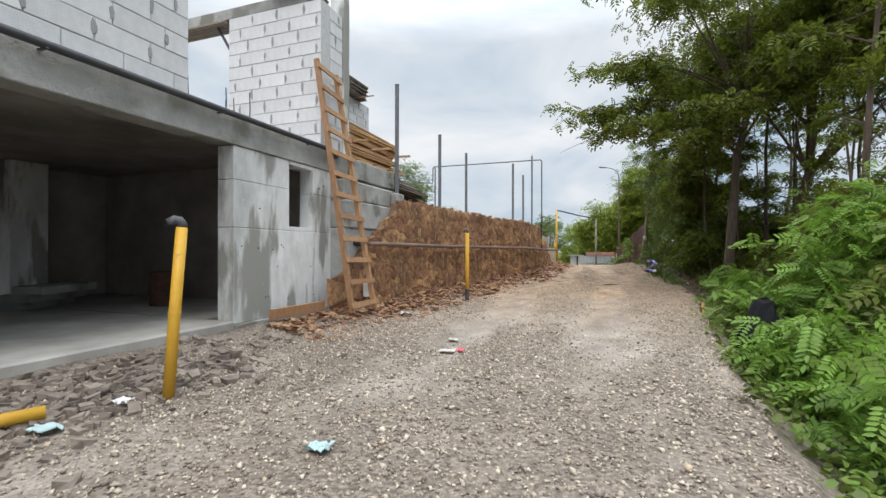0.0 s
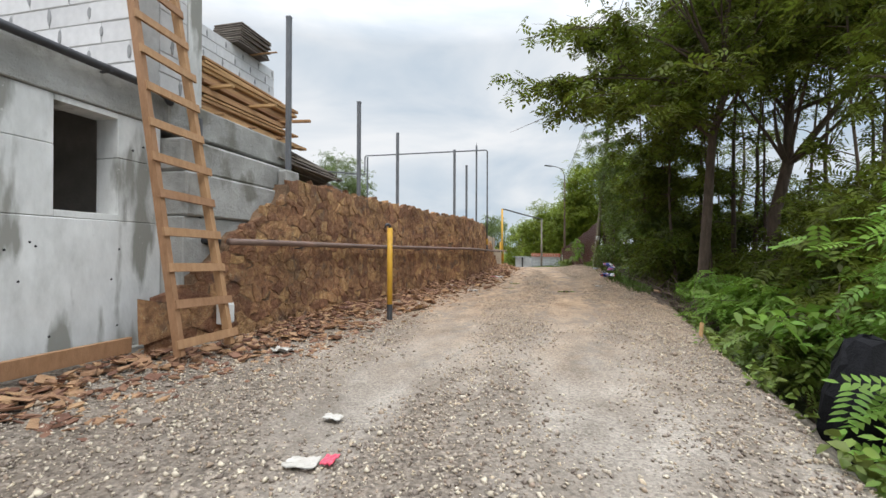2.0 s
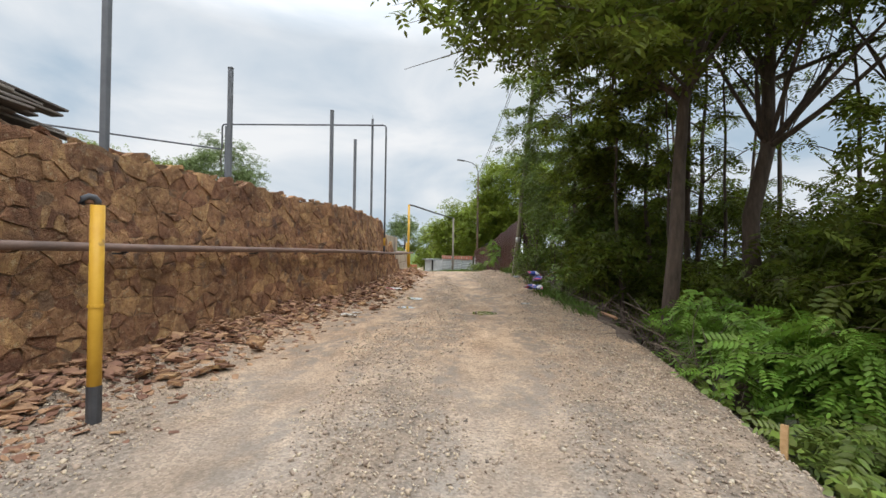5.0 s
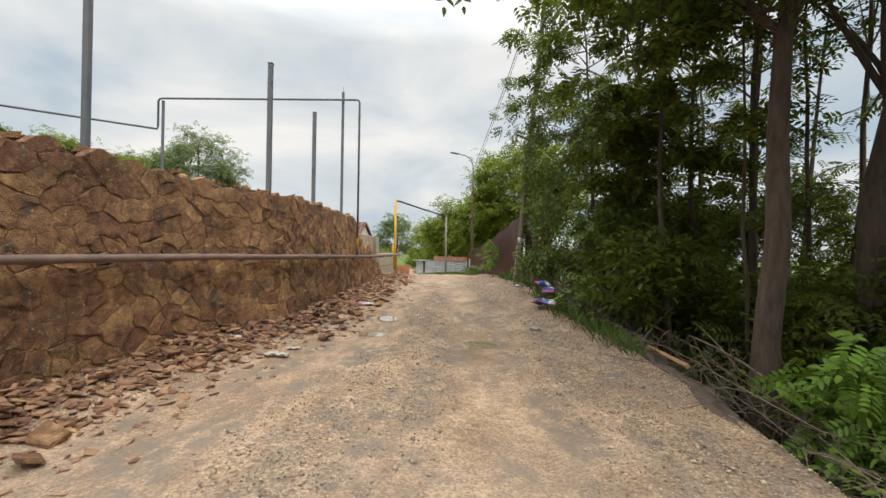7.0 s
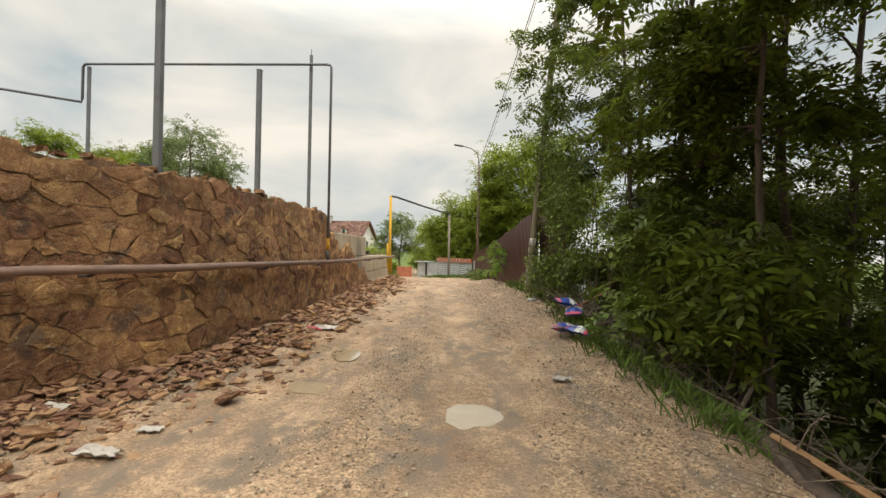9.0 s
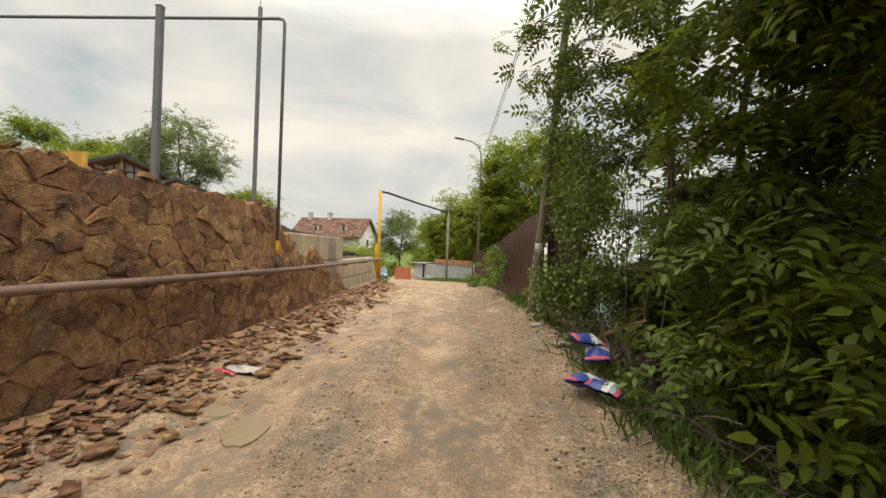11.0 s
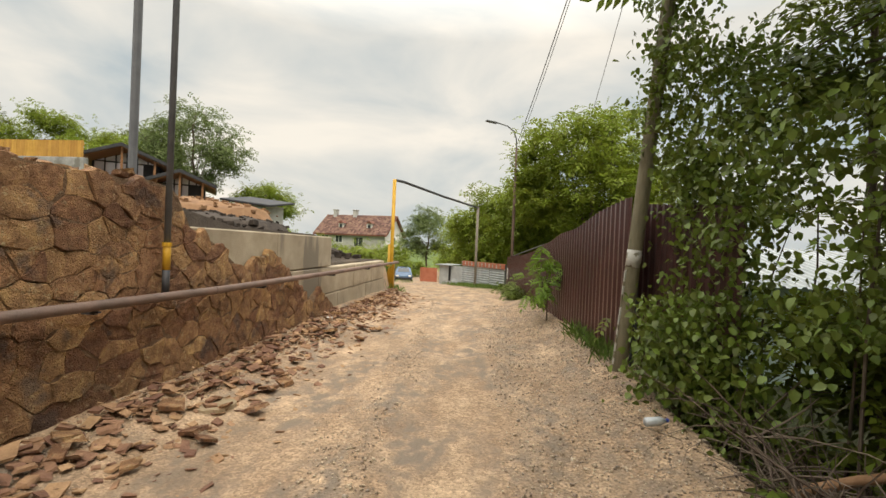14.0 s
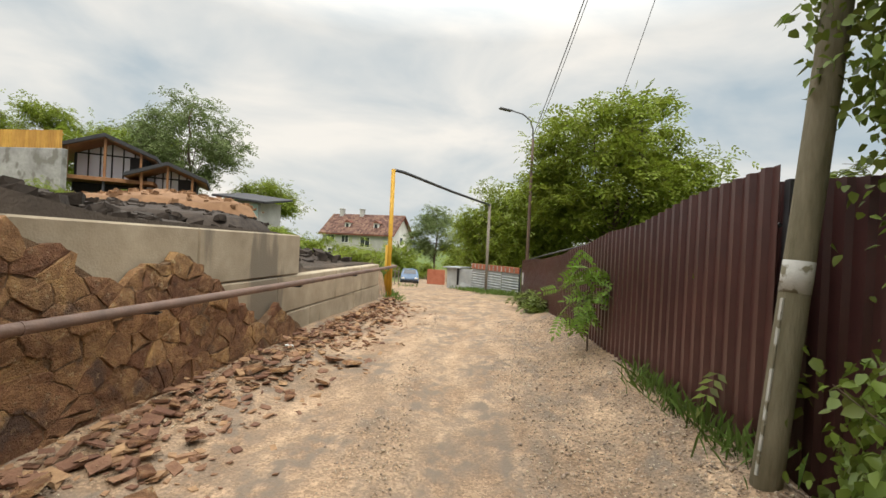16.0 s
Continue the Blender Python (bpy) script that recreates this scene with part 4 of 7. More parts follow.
vent_post((-3.76, 2.66, -0.2), 1.5, (0.03, 0.11), "yellow gas vent post with a dark bent cap beside the garage", True)
vent_post((-3.34, 10.17, 0.0), 1.52, (0.0, 0.0), "yellow gas vent post with a rusty foot before the stone wall", False)
lying = thing("yellow_pipe_end", (0, 0, 0), "short yellow pipe lying on the gravel", "pipe")
part("tube", tube([(-4.6, 0.9, -0.12), (-4.1, 1.95, -0.1)], 0.05, 12), YELLOW, lying, smooth=True)


def gas_gate():
    ob = thing("gas_pipe_gate", (0, 0, 0), "yellow gas pipe carried high across the road", "pipe")
    a, b = (-3.58, 33.61, 0.0), (-0.97, 42.5, -0.5)
    part("post", join(tube([(a[0], a[1], -0.2), (a[0], a[1], 4.05)], 0.065, 10)), YELLOW, ob, smooth=True)
    part("post", tube([(a[0] - 0.14, a[1] + 0.25, -0.2), (a[0] - 0.14, a[1] + 0.25, 1.75)], 0.06, 10), YELLOW, ob, smooth=True)
    part("post", tube([(b[0], b[1], -0.7), (b[0], b[1], 4.0)], 0.07, 10), OLDWOOD, ob, "pale weathered post", True)
    part("crosspipe", tube([(a[0], a[1], 3.95), (a[0] + 0.03, a[1] + 0.1, 4.04), (a[0] + 0.2, a[1] + 0.6, 4.06), (-2.3, 38.0, 3.98), (b[0], b[1], 3.95)], 0.05, 10), STEEL, ob, smooth=True)
    part("crossbar", box(a[0] - 0.16, a[0] + 0.02, a[1] + 0.22, a[1] + 0.26, 1.6, 1.66), YELLOW, ob)


gas_gate()


# ---- ladder ----
def ladder():
    ob = thing("wooden_ladder", (0, 0, 0), "rough home-made wooden ladder leaning on the house wall", "ladder")
    bl, br = Vector((-4.28, 6.50, 0.02)), Vector((-4.22, 7.16, 0.02))
    tl, tr = Vector((-5.03, 6.50, 4.5)), Vector((-5.03, 7.10, 4.42))

    def beam(a, b, w, t):
        d = (b - a).normalized()
        s = Vector((0, 1, 0))
        u = d.cross(s).normalized()
        s = u.cross(d).normalized()
        v = [tuple(p + s * i * w / 2 + u * j * t / 2) for p in (a, b) for j in (-1, 1) for i in (-1, 1)]
        return v, [(0, 2, 3, 1), (4, 5, 7, 6), (0, 1, 5, 4), (2, 6, 7, 3), (0, 4, 6, 2), (1, 3, 7, 5)]
    part("rail", beam(bl, tl, 0.06, 0.09), LADWOOD, ob)
    part("rail", beam(br, tr, 0.06, 0.09), LADWOOD, ob)
    rng = random.Random(2)
    for k in range(12):
        t = 0.03 + k * 0.0855
        p, q = bl.lerp(tl, t), br.lerp(tr, t)
        d = (q - p).normalized()
        o = Vector((0.055, 0, 0.01))
        a, b = p - d * rng.uniform(0.02, 0.07) + o, q + d * rng.uniform(0.02, 0.08) + o
        a.z += rng.uniform(-0.015, 0.015)
        u = Vector((-0.17, 0, 0.985)) * 0.045
        n = Vector((0.985, 0, 0.17)) * 0.014
        v = [tuple(c + u * i + n * j) for c in (a, b) for j in (-1, 1) for i in (-1, 1)]
        part("rung", (v, [(0, 2, 3, 1), (4, 5, 7, 6), (0, 1, 5, 4), (2, 6, 7, 3), (0, 4, 6, 2), (1, 3, 7, 5)]), LADWOOD, ob)


ladder()


# ---- timber and boards ----
def plank(at, length, w, t, turn, material, label, group, pitch=0.0, roll=0.0):
    ob = new("plank", mesh_of("plank", *box(-w / 2, w / 2, 0, length, 0, t, 0.004), material))
    ob.matrix_basis = pose(*at, pitch, roll, turn)
    return tagged(ob, label, "plank", group)


rng = random.Random(21)
for layer in range(14):
    for k in range(4):
        L = rng.choice([rng.uniform(1.9, 2.3), rng.uniform(2.1, 2.75)])
        w = rng.choice([0.11, 0.14, 0.15])
        plank((-5.74 + k * 0.165 + rng.uniform(-0.02, 0.03), 7.72 + rng.uniform(-0.05, 0.12), 2.99 + layer * 0.053 + (0.045 if layer > 6 else 0)), L, w, rng.choice([0.034, 0.046, 0.049]), rng.uniform(-2.2, 2.2), NEWWOOD,
              "fresh sawn timber plank in a stack on the slab", "stacked fresh planks")
for k in range(3):
    plank((-5.95, 8.0 + k * 0.7, 3.0), 0.95, 0.05, 0.028, -90, NEWWOOD, "short timber bearer under the plank stack", "bearers under the planks")
for k in range(3):
    plank((-5.9, 7.95 + k * 0.8, 3.365), 1.05 + 0.1 * k, 0.07, 0.042, -88 + 3 * k, NEWWOOD, "short spacer batten sticking out of the plank stack", "bearers under the planks")
for k in range(40):
    plank((-5.6 + rng.uniform(-0.35, 0.55), 9.4 + rng.uniform(-0.25, 0.4), 2.62 + (k // 5) * 0.045), rng.uniform(1.8, 2.6), rng.uniform(0.1, 0.2), 0.026,
          rng.uniform(-7, 7), OLDWOOD, "grey weathered board in a loose pile", "old boards in a pile", pitch=rng.uniform(-5.0, -2.0))
for k in range(9):
    plank((-8.2 + 0.01 * k, 11.9, 6.12 + k * 0.055), 1.15, 0.8, 0.03, rng.uniform(-3, 3), OLDWOOD, "grey panel stacked on the block wall", "stacked panels on the wall")
plank((-8.4, 12.6, 6.105), 1.15, 0.07, 0.018, -90, NEWWOOD, "short batten sticking out under the panels", "battens on the wall")
plank((-4.86, 5.15, 0.06), 1.25, 0.045, 0.16, -3, LADWOOD, "brown board lying on edge along the footing", "boards by the footing", roll=4)

box_ob = thing("meter_box", (-4.52, 7.45, 0.2), "small white junction box behind the ladder", "box")
part("body", box(-0.06, 0.06, -0.09, 0.09, 0, 0.26, 0.01), WHITE, box_ob)
part("lid", box(0.061, 0.072, -0.08, 0.08, 0.02, 0.24, 0.005), WHITE, box_ob)
barrel = thing("barrel", (-7.7, 5.7, 0.1), "rusty barrel on the garage floor", "barrel")
part("drum", tube([(0, 0, 0), (0, 0, 0.01), (0, 0, 0.2), (0, 0, 0.21), (0, 0, 0.4), (0, 0, 0.41), (0, 0, 0.6)], [0.24, 0.25, 0.25, 0.262, 0.262, 0.25, 0.25], 16), RUSTY, barrel)
for k in range(3):
    plank((-9.4 + 0.3 * k, 4.2, 0.1 + 0.14 * k), 1.1, 0.5, 0.13, 20, SLABCON, "concrete block stacked in the garage", "blocks in the garage")


# ---- profiled steel fence ----
def sheet(length, h0, h1, top0, top1):
    """A profiled sheet along +x with upright ribs; its top and foot follow straight lines."""
    pitch, v = 0.165, []
    prof = [(0.0, 0.0), (0.07, 0.0), (0.095, -0.036), (0.14, -0.036)]
    xs = []
    x = 0.0
    while x < length:
        xs += [(min(length, x + a), b) for a, b in prof if x + a < length]
        x += pitch
    xs.append((length, 0.0))
    for a, b in xs:
        t = a / length
        v += [(a, b, h0 + (h1 - h0) * t), (a, b, top0 + (top1 - top0) * t)]
    n = len(xs)
    back = [(x, y + 0.004, z) for x, y, z in v]
    f = [(2 * i, 2 * i + 2, 2 * i + 3, 2 * i + 1) for i in range(n - 1)]
    f += [(2 * n + 2 * i, 2 * n + 2 * i + 1, 2 * n + 2 * i + 3, 2 * n + 2 * i + 2) for i in range(n - 1)]
    f += [(2 * i + 1, 2 * i + 3, 2 * n + 2 * i + 3, 2 * n + 2 * i + 1) for i in range(n - 1)]
    return v + back, f


def steel_fence():
    ob = thing("sheet_fence", (0, 0, 0), "tall dark brown profiled steel fence along the road", "fence")
    line = [(1.67, 23.8), (1.35, 27.5), (1.02, 34.0), (0.70, 40.8)]
    tops = [(23.8, 2.44), (25.9, 2.28), (25.91, 2.17), (27.3, 2.1), (27.31, 2.02), (30, 1.85), (30.01, 1.78), (35, 1.5), (35.01, 1.55), (40.8, 1.36)]

    def xat(y):
        return float(np.interp(y, [p[1] for p in line], [p[0] for p in line]))
    y = 23.8
    while y < 40.7:
        e = min(y + 1.15, 40.8)
        x0, x1 = xat(y), xat(e)
        L = math.hypot(x1 - x0, e - y)
        zt = [float(np.interp(q, [t[0] for t in tops], [t[1] for t in tops])) for q in (y + 0.02, e - 0.02)]
        zb = [land(xat(q), q) - 0.12 for q in (y, e)]
        m = Matrix.Translation((x0, y, 0)) @ Matrix.Rotation(math.atan2(e - y, x1 - x0), 4, "Z")
        part("sheet", moved(sheet(L, zb[0], zb[1], *zt), m @ Matrix.Diagonal((1, -1, 1, 1))), FENCE, ob)
        part("post", box(x0 + 0.05, x0 + 0.11, y - 0.03, y + 0.03, zb[0] - 0.3, zt[0] - 0.1), STEEL, ob)
        y = e
    for zz in (0.5, 1.6):
        part("rail", tube([(xat(q) + 0.05, q, zz + land(xat(q), q)) for q in (23.85, 27.5, 34, 40.7)], 0.02, 4), STEEL, ob)
    part("notice", box(0.66, 0.70, 39.4, 39.7, 0.35, 0.85), WHITE, ob, "small white notice board")
    near = thing("sheet_fence", (0, 0, 0), "dark brown profiled fence sheet set back behind the pole", "fence")
    m = Matrix.Translation((2.17, 22.3, 0)) @ Matrix.Rotation(math.atan2(1.4, -0.12), 4, "Z")
    part("sheet", moved(sheet(2.1, 0.05, 0.2, 2.2, 2.42), m @ Matrix.Diagonal((1, -1, 1, 1))), FENCE, near)
    part("post", box(2.03, 2.09, 24.34, 24.4, -0.2, 2.3), STEEL, near)


steel_fence()


# ---- utility pole, cables, street lamp ----
def utility_pole():
    ob = thing("utility_pole", (0, 0, 0), "mossy leaning wooden utility pole with a whitewashed band", "pole")
    a, b = Vector((1.48, 23.5, 0.0)), Vector((2.43, 23.5, 10.8))
    pts = [a.lerp(b, t) for t in (-0.03, 0.08, 0.25, 0.6, 1.0)]
    part("shaft", tube(pts, [0.088, 0.082, 0.079, 0.074, 0.065], 14), POLEWOOD, ob, smooth=True)
    part("band", tube([a.lerp(b, 0.148), a.lerp(b, 0.166)], 0.083, 14), WHITEPAINT, ob, "flaking whitewashed band", True)
    part("strip", tube([a.lerp(b, 0.045) + Vector((-0.08, -0.03, 0)), a.lerp(b, 0.145) + Vector((-0.08, -0.03, 0))], 0.012, 5), WHITEPAINT, ob)
    part("crossarm", box(2.0, 2.8, 23.38, 23.48, 10.4, 10.5, 0.01), POLEWOOD, ob)
    for k in range(3):
        part("insulator", tube([(2.1 + 0.3 * k, 23.43, 10.5), (2.1 + 0.3 * k, 23.43, 10.62)], 0.035, 8), WHITE, ob)
    return ob


utility_pole()


def cable(a, b, sag, r=0.011):
    a, b = Vector(a), Vector(b)
    pts = [a.lerp(b, t / 14) - Vector((0, 0, sag * 4 * (t / 14) * (1 - t / 14))) for t in range(15)]
    ob = thing("overhead_cable", (0, 0, 0), "black overhead cable strung between poles", "cable", "overhead cables")
    part("wire", tube(pts, r, 5), CABLE, ob)


cable((2.4, 23.43, 10.6), (1.05, 42.75, 7.7), 0.3, 0.016)
cable((2.4, 23.43, 10.45), (1.1, 42.75, 7.5), 0.35)
cable((2.7, 23.43, 10.6), (4.8, 44.0, 8.2), 0.25)
cable((2.1, 23.43, 10.6), (2.6, -8.0, 10.4), 0.4)


def street_lamp():
    ob = thing("street_lamp", (0.98, 42.74, 0), "rusty street lamp with a curved arm", "lamp")
    part("shaft", tube([(0, 0, -0.8), (0, 0, 4), (0, 0, 7.3)], [0.09, 0.075, 0.06], 10), RUSTPIPE, ob, smooth=True)
    part("arm", tube([(0, 0, 7.3), (-0.03, 0, 7.8), (-0.2, -0.1, 8.2), (-0.55, -0.3, 8.42), (-1.1, -0.6, 8.5)], 0.035, 8), GREYPOLE, ob, smooth=True)
    part("head", moved(box(-0.33, 0.33, -0.11, 0.11, -0.04, 0.05, 0.03), pose(-1.4, -0.76, 8.5, 0, 3, 28)), GREYPOLE, ob)


street_lamp()


# ---- far end: sheet-metal wall, shed, car, house ----
def tin_wall():
    ob = thing("tin_wall", (0, 0, 0), "wall of corrugated galvanised sheets with a rusty cap", "wall")
    a, b = Vector((-1.95, 46.2, 0)), Vector((0.62, 42.9, 0))
    L = (b - a).length
    rows = [(0.028 * math.sin(2 * math.pi * i / 5.0), -0.95 + 1.62 * i / 59) for i in range(60)]
    m = Matrix.Translation(a) @ Matrix.Rotation(math.atan2(b.y - a.y, b.x - a.x), 4, "Z")
    for s in range(3):
        x0, x1 = L * s / 3, L * (s + 1) / 3 - 0.01
        dz = -0.06 * s + 0.12
        vv = [(x, o + 0.004 * s, z + dz) for o, z in rows for x in (x0, x1)]
        ff = [(2 * i, 2 * i + 1, 2 * i + 3, 2 * i + 2) for i in range(59)]
        part("sheet", moved((vv, ff), m), TIN, ob)
    part("cap", moved(box(0, L, -0.06, 0.03, 0.62, 0.92, 0.01), m), RUSTRED, ob, "rust-red and white metal cap")
    for k in range(12):
        part("stripe", moved(box(L * k / 12, L * k / 12 + 0.09, -0.068, -0.061, 0.64, 0.9), m), WHITEPAINT, ob)
    for k in range(4):
        part("post", moved(box(L * k / 3 - 0.03, L * k / 3 + 0.03, 0.03, 0.1, -1.3, 0.9), m), STEEL, ob)
    shed = thing("tin_shed", (0, 0, 0), "low crooked shed of bent galvanised sheets", "shed")
    c = Matrix.Translation((-3.6, 47.8, -1.0)) @ Matrix.Rotation(radians(-22), 4, "Z")
    part("wall", moved(box(0, 1.75, 0, 0.05, 0, 1.5, 0.01), c), TIN, shed)
    part("wall", moved(box(0, 0.05, 0, 1.6, 0, 1.55, 0.01), c), TIN, shed)
    part("roof", moved(box(-0.2, 1.0, -0.25, 1.7, 1.52, 1.58, 0.01), c), TIN, shed)
    part("sheet", moved(moved(box(0, 0.9, -0.03, 0.0, 0, 1.2), pose(0.9, -0.1, 0.2, -14, 12, 0)), c), TIN, shed)
    part("rag", moved(box(0.72, 0.86, -0.08, -0.03, 0.5, 1.5, 0.02), c), BLACK, shed)
    gate = thing("red_gate", (0, 0, 0), "small rust-red sheet gate", "gate")
    part("leaf", box(-7.3, -5.6, 62, 62.06, -1.9, -0.4, 0.01), RUSTRED, gate)


tin_wall()


def car():
    ob = thing("parked_car", (-9.2, 63.0, -1.93), "blue-grey parked saloon car", "car")
    ob.rotation_euler = (0, 0, radians(102))
    prof = [(-2.1, 0.35), (-2.12, 0.62), (-1.95, 0.78), (-1.0, 0.93), (-0.35, 1.36), (0.75, 1.42), (1.55, 0.98), (2.1, 0.92), (2.15, 0.5), (2.05, 0.3)]
    n, v = len(prof), []
    for y, k in ((-0.84, 1), (-0.80, 1.0), (0.80, 1.0), (0.84, 1)):
        for x, z in prof:
            inset = 0.16 if z > 1.0 else 0.0
            yy = y - math.copysign(inset, y)
            v.append((x * (0.985 if abs(y) > 0.82 else 1), yy, z if abs(y) < 0.82 else z * 0.97))
    f = [tuple(range(n))[::-1], tuple(range(3 * n, 4 * n))] + [(r * n + i, r * n + (i + 1) % n, (r + 1) * n + (i + 1) % n, (r + 1) * n + i) for r in range(3) for i in range(n)]
    part("body", (v, f), CARPAINT, ob)
    part("windscreen", ([(-0.96, -0.6, 0.985), (-0.96, 0.6, 0.985), (-0.40, 0.55, 1.36), (-0.40, -0.55, 1.36)], [(0, 1, 2, 3)]), DARKGLASS, ob)
    part("rear_window", ([(1.5, -0.6, 1.04), (1.5, 0.6, 1.04), (0.82, 0.55, 1.42), (0.82, -0.55, 1.42)], [(0, 3, 2, 1)]), DARKGLASS, ob)
    for s in (-1, 1):
        part("side_window", ([(-0.7, s * 0.74, 1.0), (1.2, s * 0.74, 1.02), (0.7, s * 0.66, 1.36), (-0.3, s * 0.66, 1.33)], [(0, 1, 2, 3)]), DARKGLASS, ob)
        part("headlight", box(-2.15, -2.08, s * 0.62 - 0.14, s * 0.62 + 0.14, 0.58, 0.72, 0.01), WHITE, ob)
        for x in (-1.3, 1.35):
            w = part("wheel", tube([(x, s * 0.72, 0.3), (x, s * 0.87, 0.3)], 0.31, 16), RUBBER, ob)
            part("rim", tube([(x, s * 0.872, 0.3), (x, s * 0.885, 0.3)], 0.19, 12), TIN, w)
    part("bumper", box(-2.2, -2.05, -0.8, 0.8, 0.3, 0.5, 0.03), BLACK, ob)


car()


def house():
    ob = thing("old_house", (-24.0, 89.5, -1.7), "old two-storey grey house with a patched red tiled roof", "house")
    ob.rotation_euler = (0, 0, radians(-9))
    W, D, H, R = 12.4, 8.0, 5.1, 3.1
    part("wall", box(-W / 2, W / 2, 0, D, 0, H, 0.03), PLASTER, ob)
    g = [(W / 2 + 0.02, 0, H), (W / 2 + 0.02, D, H), (W / 2 + 0.02, D / 2, H + R)]
    part("gable", ([*g, *[(x - 0.3, y, z) for x, y, z in g]], [(0, 1, 2), (5, 4, 3), (0, 3, 4, 1), (1, 4, 5, 2), (2, 5, 3, 0)]), WHITEWALL, ob, "white plastered gable")
    part("gable_wall", box(W / 2 + 0.01, W / 2 + 0.05, 0.02, D - 0.02, 2.0, H), WHITEWALL, ob)
    for s in (0, 1):
        y0, y1 = (-0.5, D / 2) if s == 0 else (D + 0.5, D / 2)
        a = [(-W / 2 - 0.5, y0, H - 0.25), (W / 2 + 0.6, y0, H - 0.25), (W / 2 + 0.6, y1, H + R + 0.1), (-W / 2 - 0.5, y1, H + R + 0.1)]
        v = a + [(x, y, z - 0.18) for x, y, z in a]
        roof = part("roof", (v, [(0, 1, 2, 3), (7, 6, 5, 4), (0, 4, 5, 1), (1, 5, 6, 2), (2, 6, 7, 3), (3, 7, 4, 0)]), ROOF, ob)
        if s == 0:
            rr = random.Random(5)
            tiles = []
            for r in range(16):
                for c in range(40):
                    t = r / 16
                    x, y, z = -W / 2 - 0.45 + c * 0.335, y0 + (y1 - y0) * t, H - 0.24 + (R + 0.35) * t + 0.03
                    tiles.append(moved(box(0, 0.31, 0, 0.3, 0, 0.05 + rr.uniform(0, 0.03)), pose(x, y, z, 36, 0, 0)))
            tagged(part("tiles", join(*tiles), mat("house_tiles", [(0.105, 0.055, 0.042), (0.21, 0.115, 0.088)], 1.2, 0.85, 0.2, 8, vary=0.45, island=True), roof), kind="stuff")
    for x in (-2.2, 3.0):
        d = part("dormer", join(box(x - 0.45, x + 0.45, 0.9, 2.4, H + 0.7, H + 1.7, 0.02)), WHITEWALL, ob)
        part("roof", ([(x - 0.65, 0.75, H + 1.65), (x + 0.65, 0.75, H + 1.65), (x, 0.75, H + 2.15), (x - 0.65, 2.6, H + 1.65), (x + 0.65, 2.6, H + 1.65), (x, 2.6, H + 2.15)],
                      [(0, 1, 2), (5, 4, 3), (0, 3, 4, 1), (1, 4, 5, 2), (2, 5, 3, 0)]), ROOF, d)
        part("pane", box(x - 0.25, x + 0.25, 0.86, 0.9, H + 0.85, H + 1.5), DARKGLASS, d)
    for x in (-1.0, -4.8):
        part("chimney", join(box(x - 0.35, x + 0.35, 3.4, 4.1, H + 2.2, H + R + 0.9, 0.03), box(x - 0.42, x + 0.42, 3.33, 4.17, H + R + 0.9, H + R + 1.05, 0.02)), PLASTER, ob)
    for x, z, w, h in ((-4.6, 3.5, 1.3, 1.1), (-2.0, 3.5, 1.2, 1.1), (1.6, 2.9, 1.6, 1.5), (-2.2, 1.4, 1.3, 0.8), (1.2, 0.4, 0.8, 0.6), (2.8, 0.4, 0.8, 0.6), (-4.4, 1.2, 1.2, 1.2), (4.6, 0.4, 0.8, 0.6)):
        win = part("window", join(box(x - w / 2 - 0.07, x + w / 2 + 0.07, -0.05, 0.02, z - 0.07, z), box(x - w / 2 - 0.07, x + w / 2 + 0.07, -0.05, 0.02, z + h, z + h + 0.07),
                                  box(x - w / 2 - 0.07, x - w / 2, -0.05, 0.02, z, z + h), box(x + w / 2, x + w / 2 + 0.07, -0.05, 0.02, z, z + h), box(x - 0.03, x + 0.03, -0.05, 0.02, z, z + h)), WHITE, ob)
        part("pane", box(x - w / 2, x + w / 2, -0.03, 0.03, z, z + h), DARKGLASS, win)
    part("balcony", box(W / 2, W / 2 + 1.6, 0.5, 5, 2.0, 2.2, 0.02), PLASTER, ob)
    for k in range(9):
        part("baluster", box(W / 2 + 1.45, W / 2 + 1.55, 0.5 + k * 0.5, 0.62 + k * 0.5, 2.2, 3.0), PLASTER, ob)
    part("rail", box(W / 2 + 1.4, W / 2 + 1.6, 0.4, 5.0, 3.0, 3.12), PLASTER, ob)
    part("porch", box(W / 2, W / 2 + 1.6, 0.5, 5, 0, 2.0), WHITEWALL, ob)
    part("gable_window", box(W / 2 + 0.05, W / 2 + 0.09, 3.4, 4.4, 3.4, 4.6), DARKGLASS, ob)


house()


def garden_fence():
    ob = thing("garden_fence", (0, 0, 0), "low fence of thin grey pickets before the old house", "fence")
    for k in range(26):
        x = -12.5 + k * 0.24
        z = land(x, 47)
        part("picket", box(x, x + 0.05, 47, 47.04, z - 0.1, z + 1.0 + 0.1 * math.sin(k * 2.1)), OLDWOOD, ob)
    for zz in (0.35, 0.8):
        part("rail", tube([(-12.5, 47.05, land(-12.5, 47) + zz), (-6.4, 47.05, land(-6.4, 47) + zz)], 0.025, 5), OLDWOOD, ob)


garden_fence()


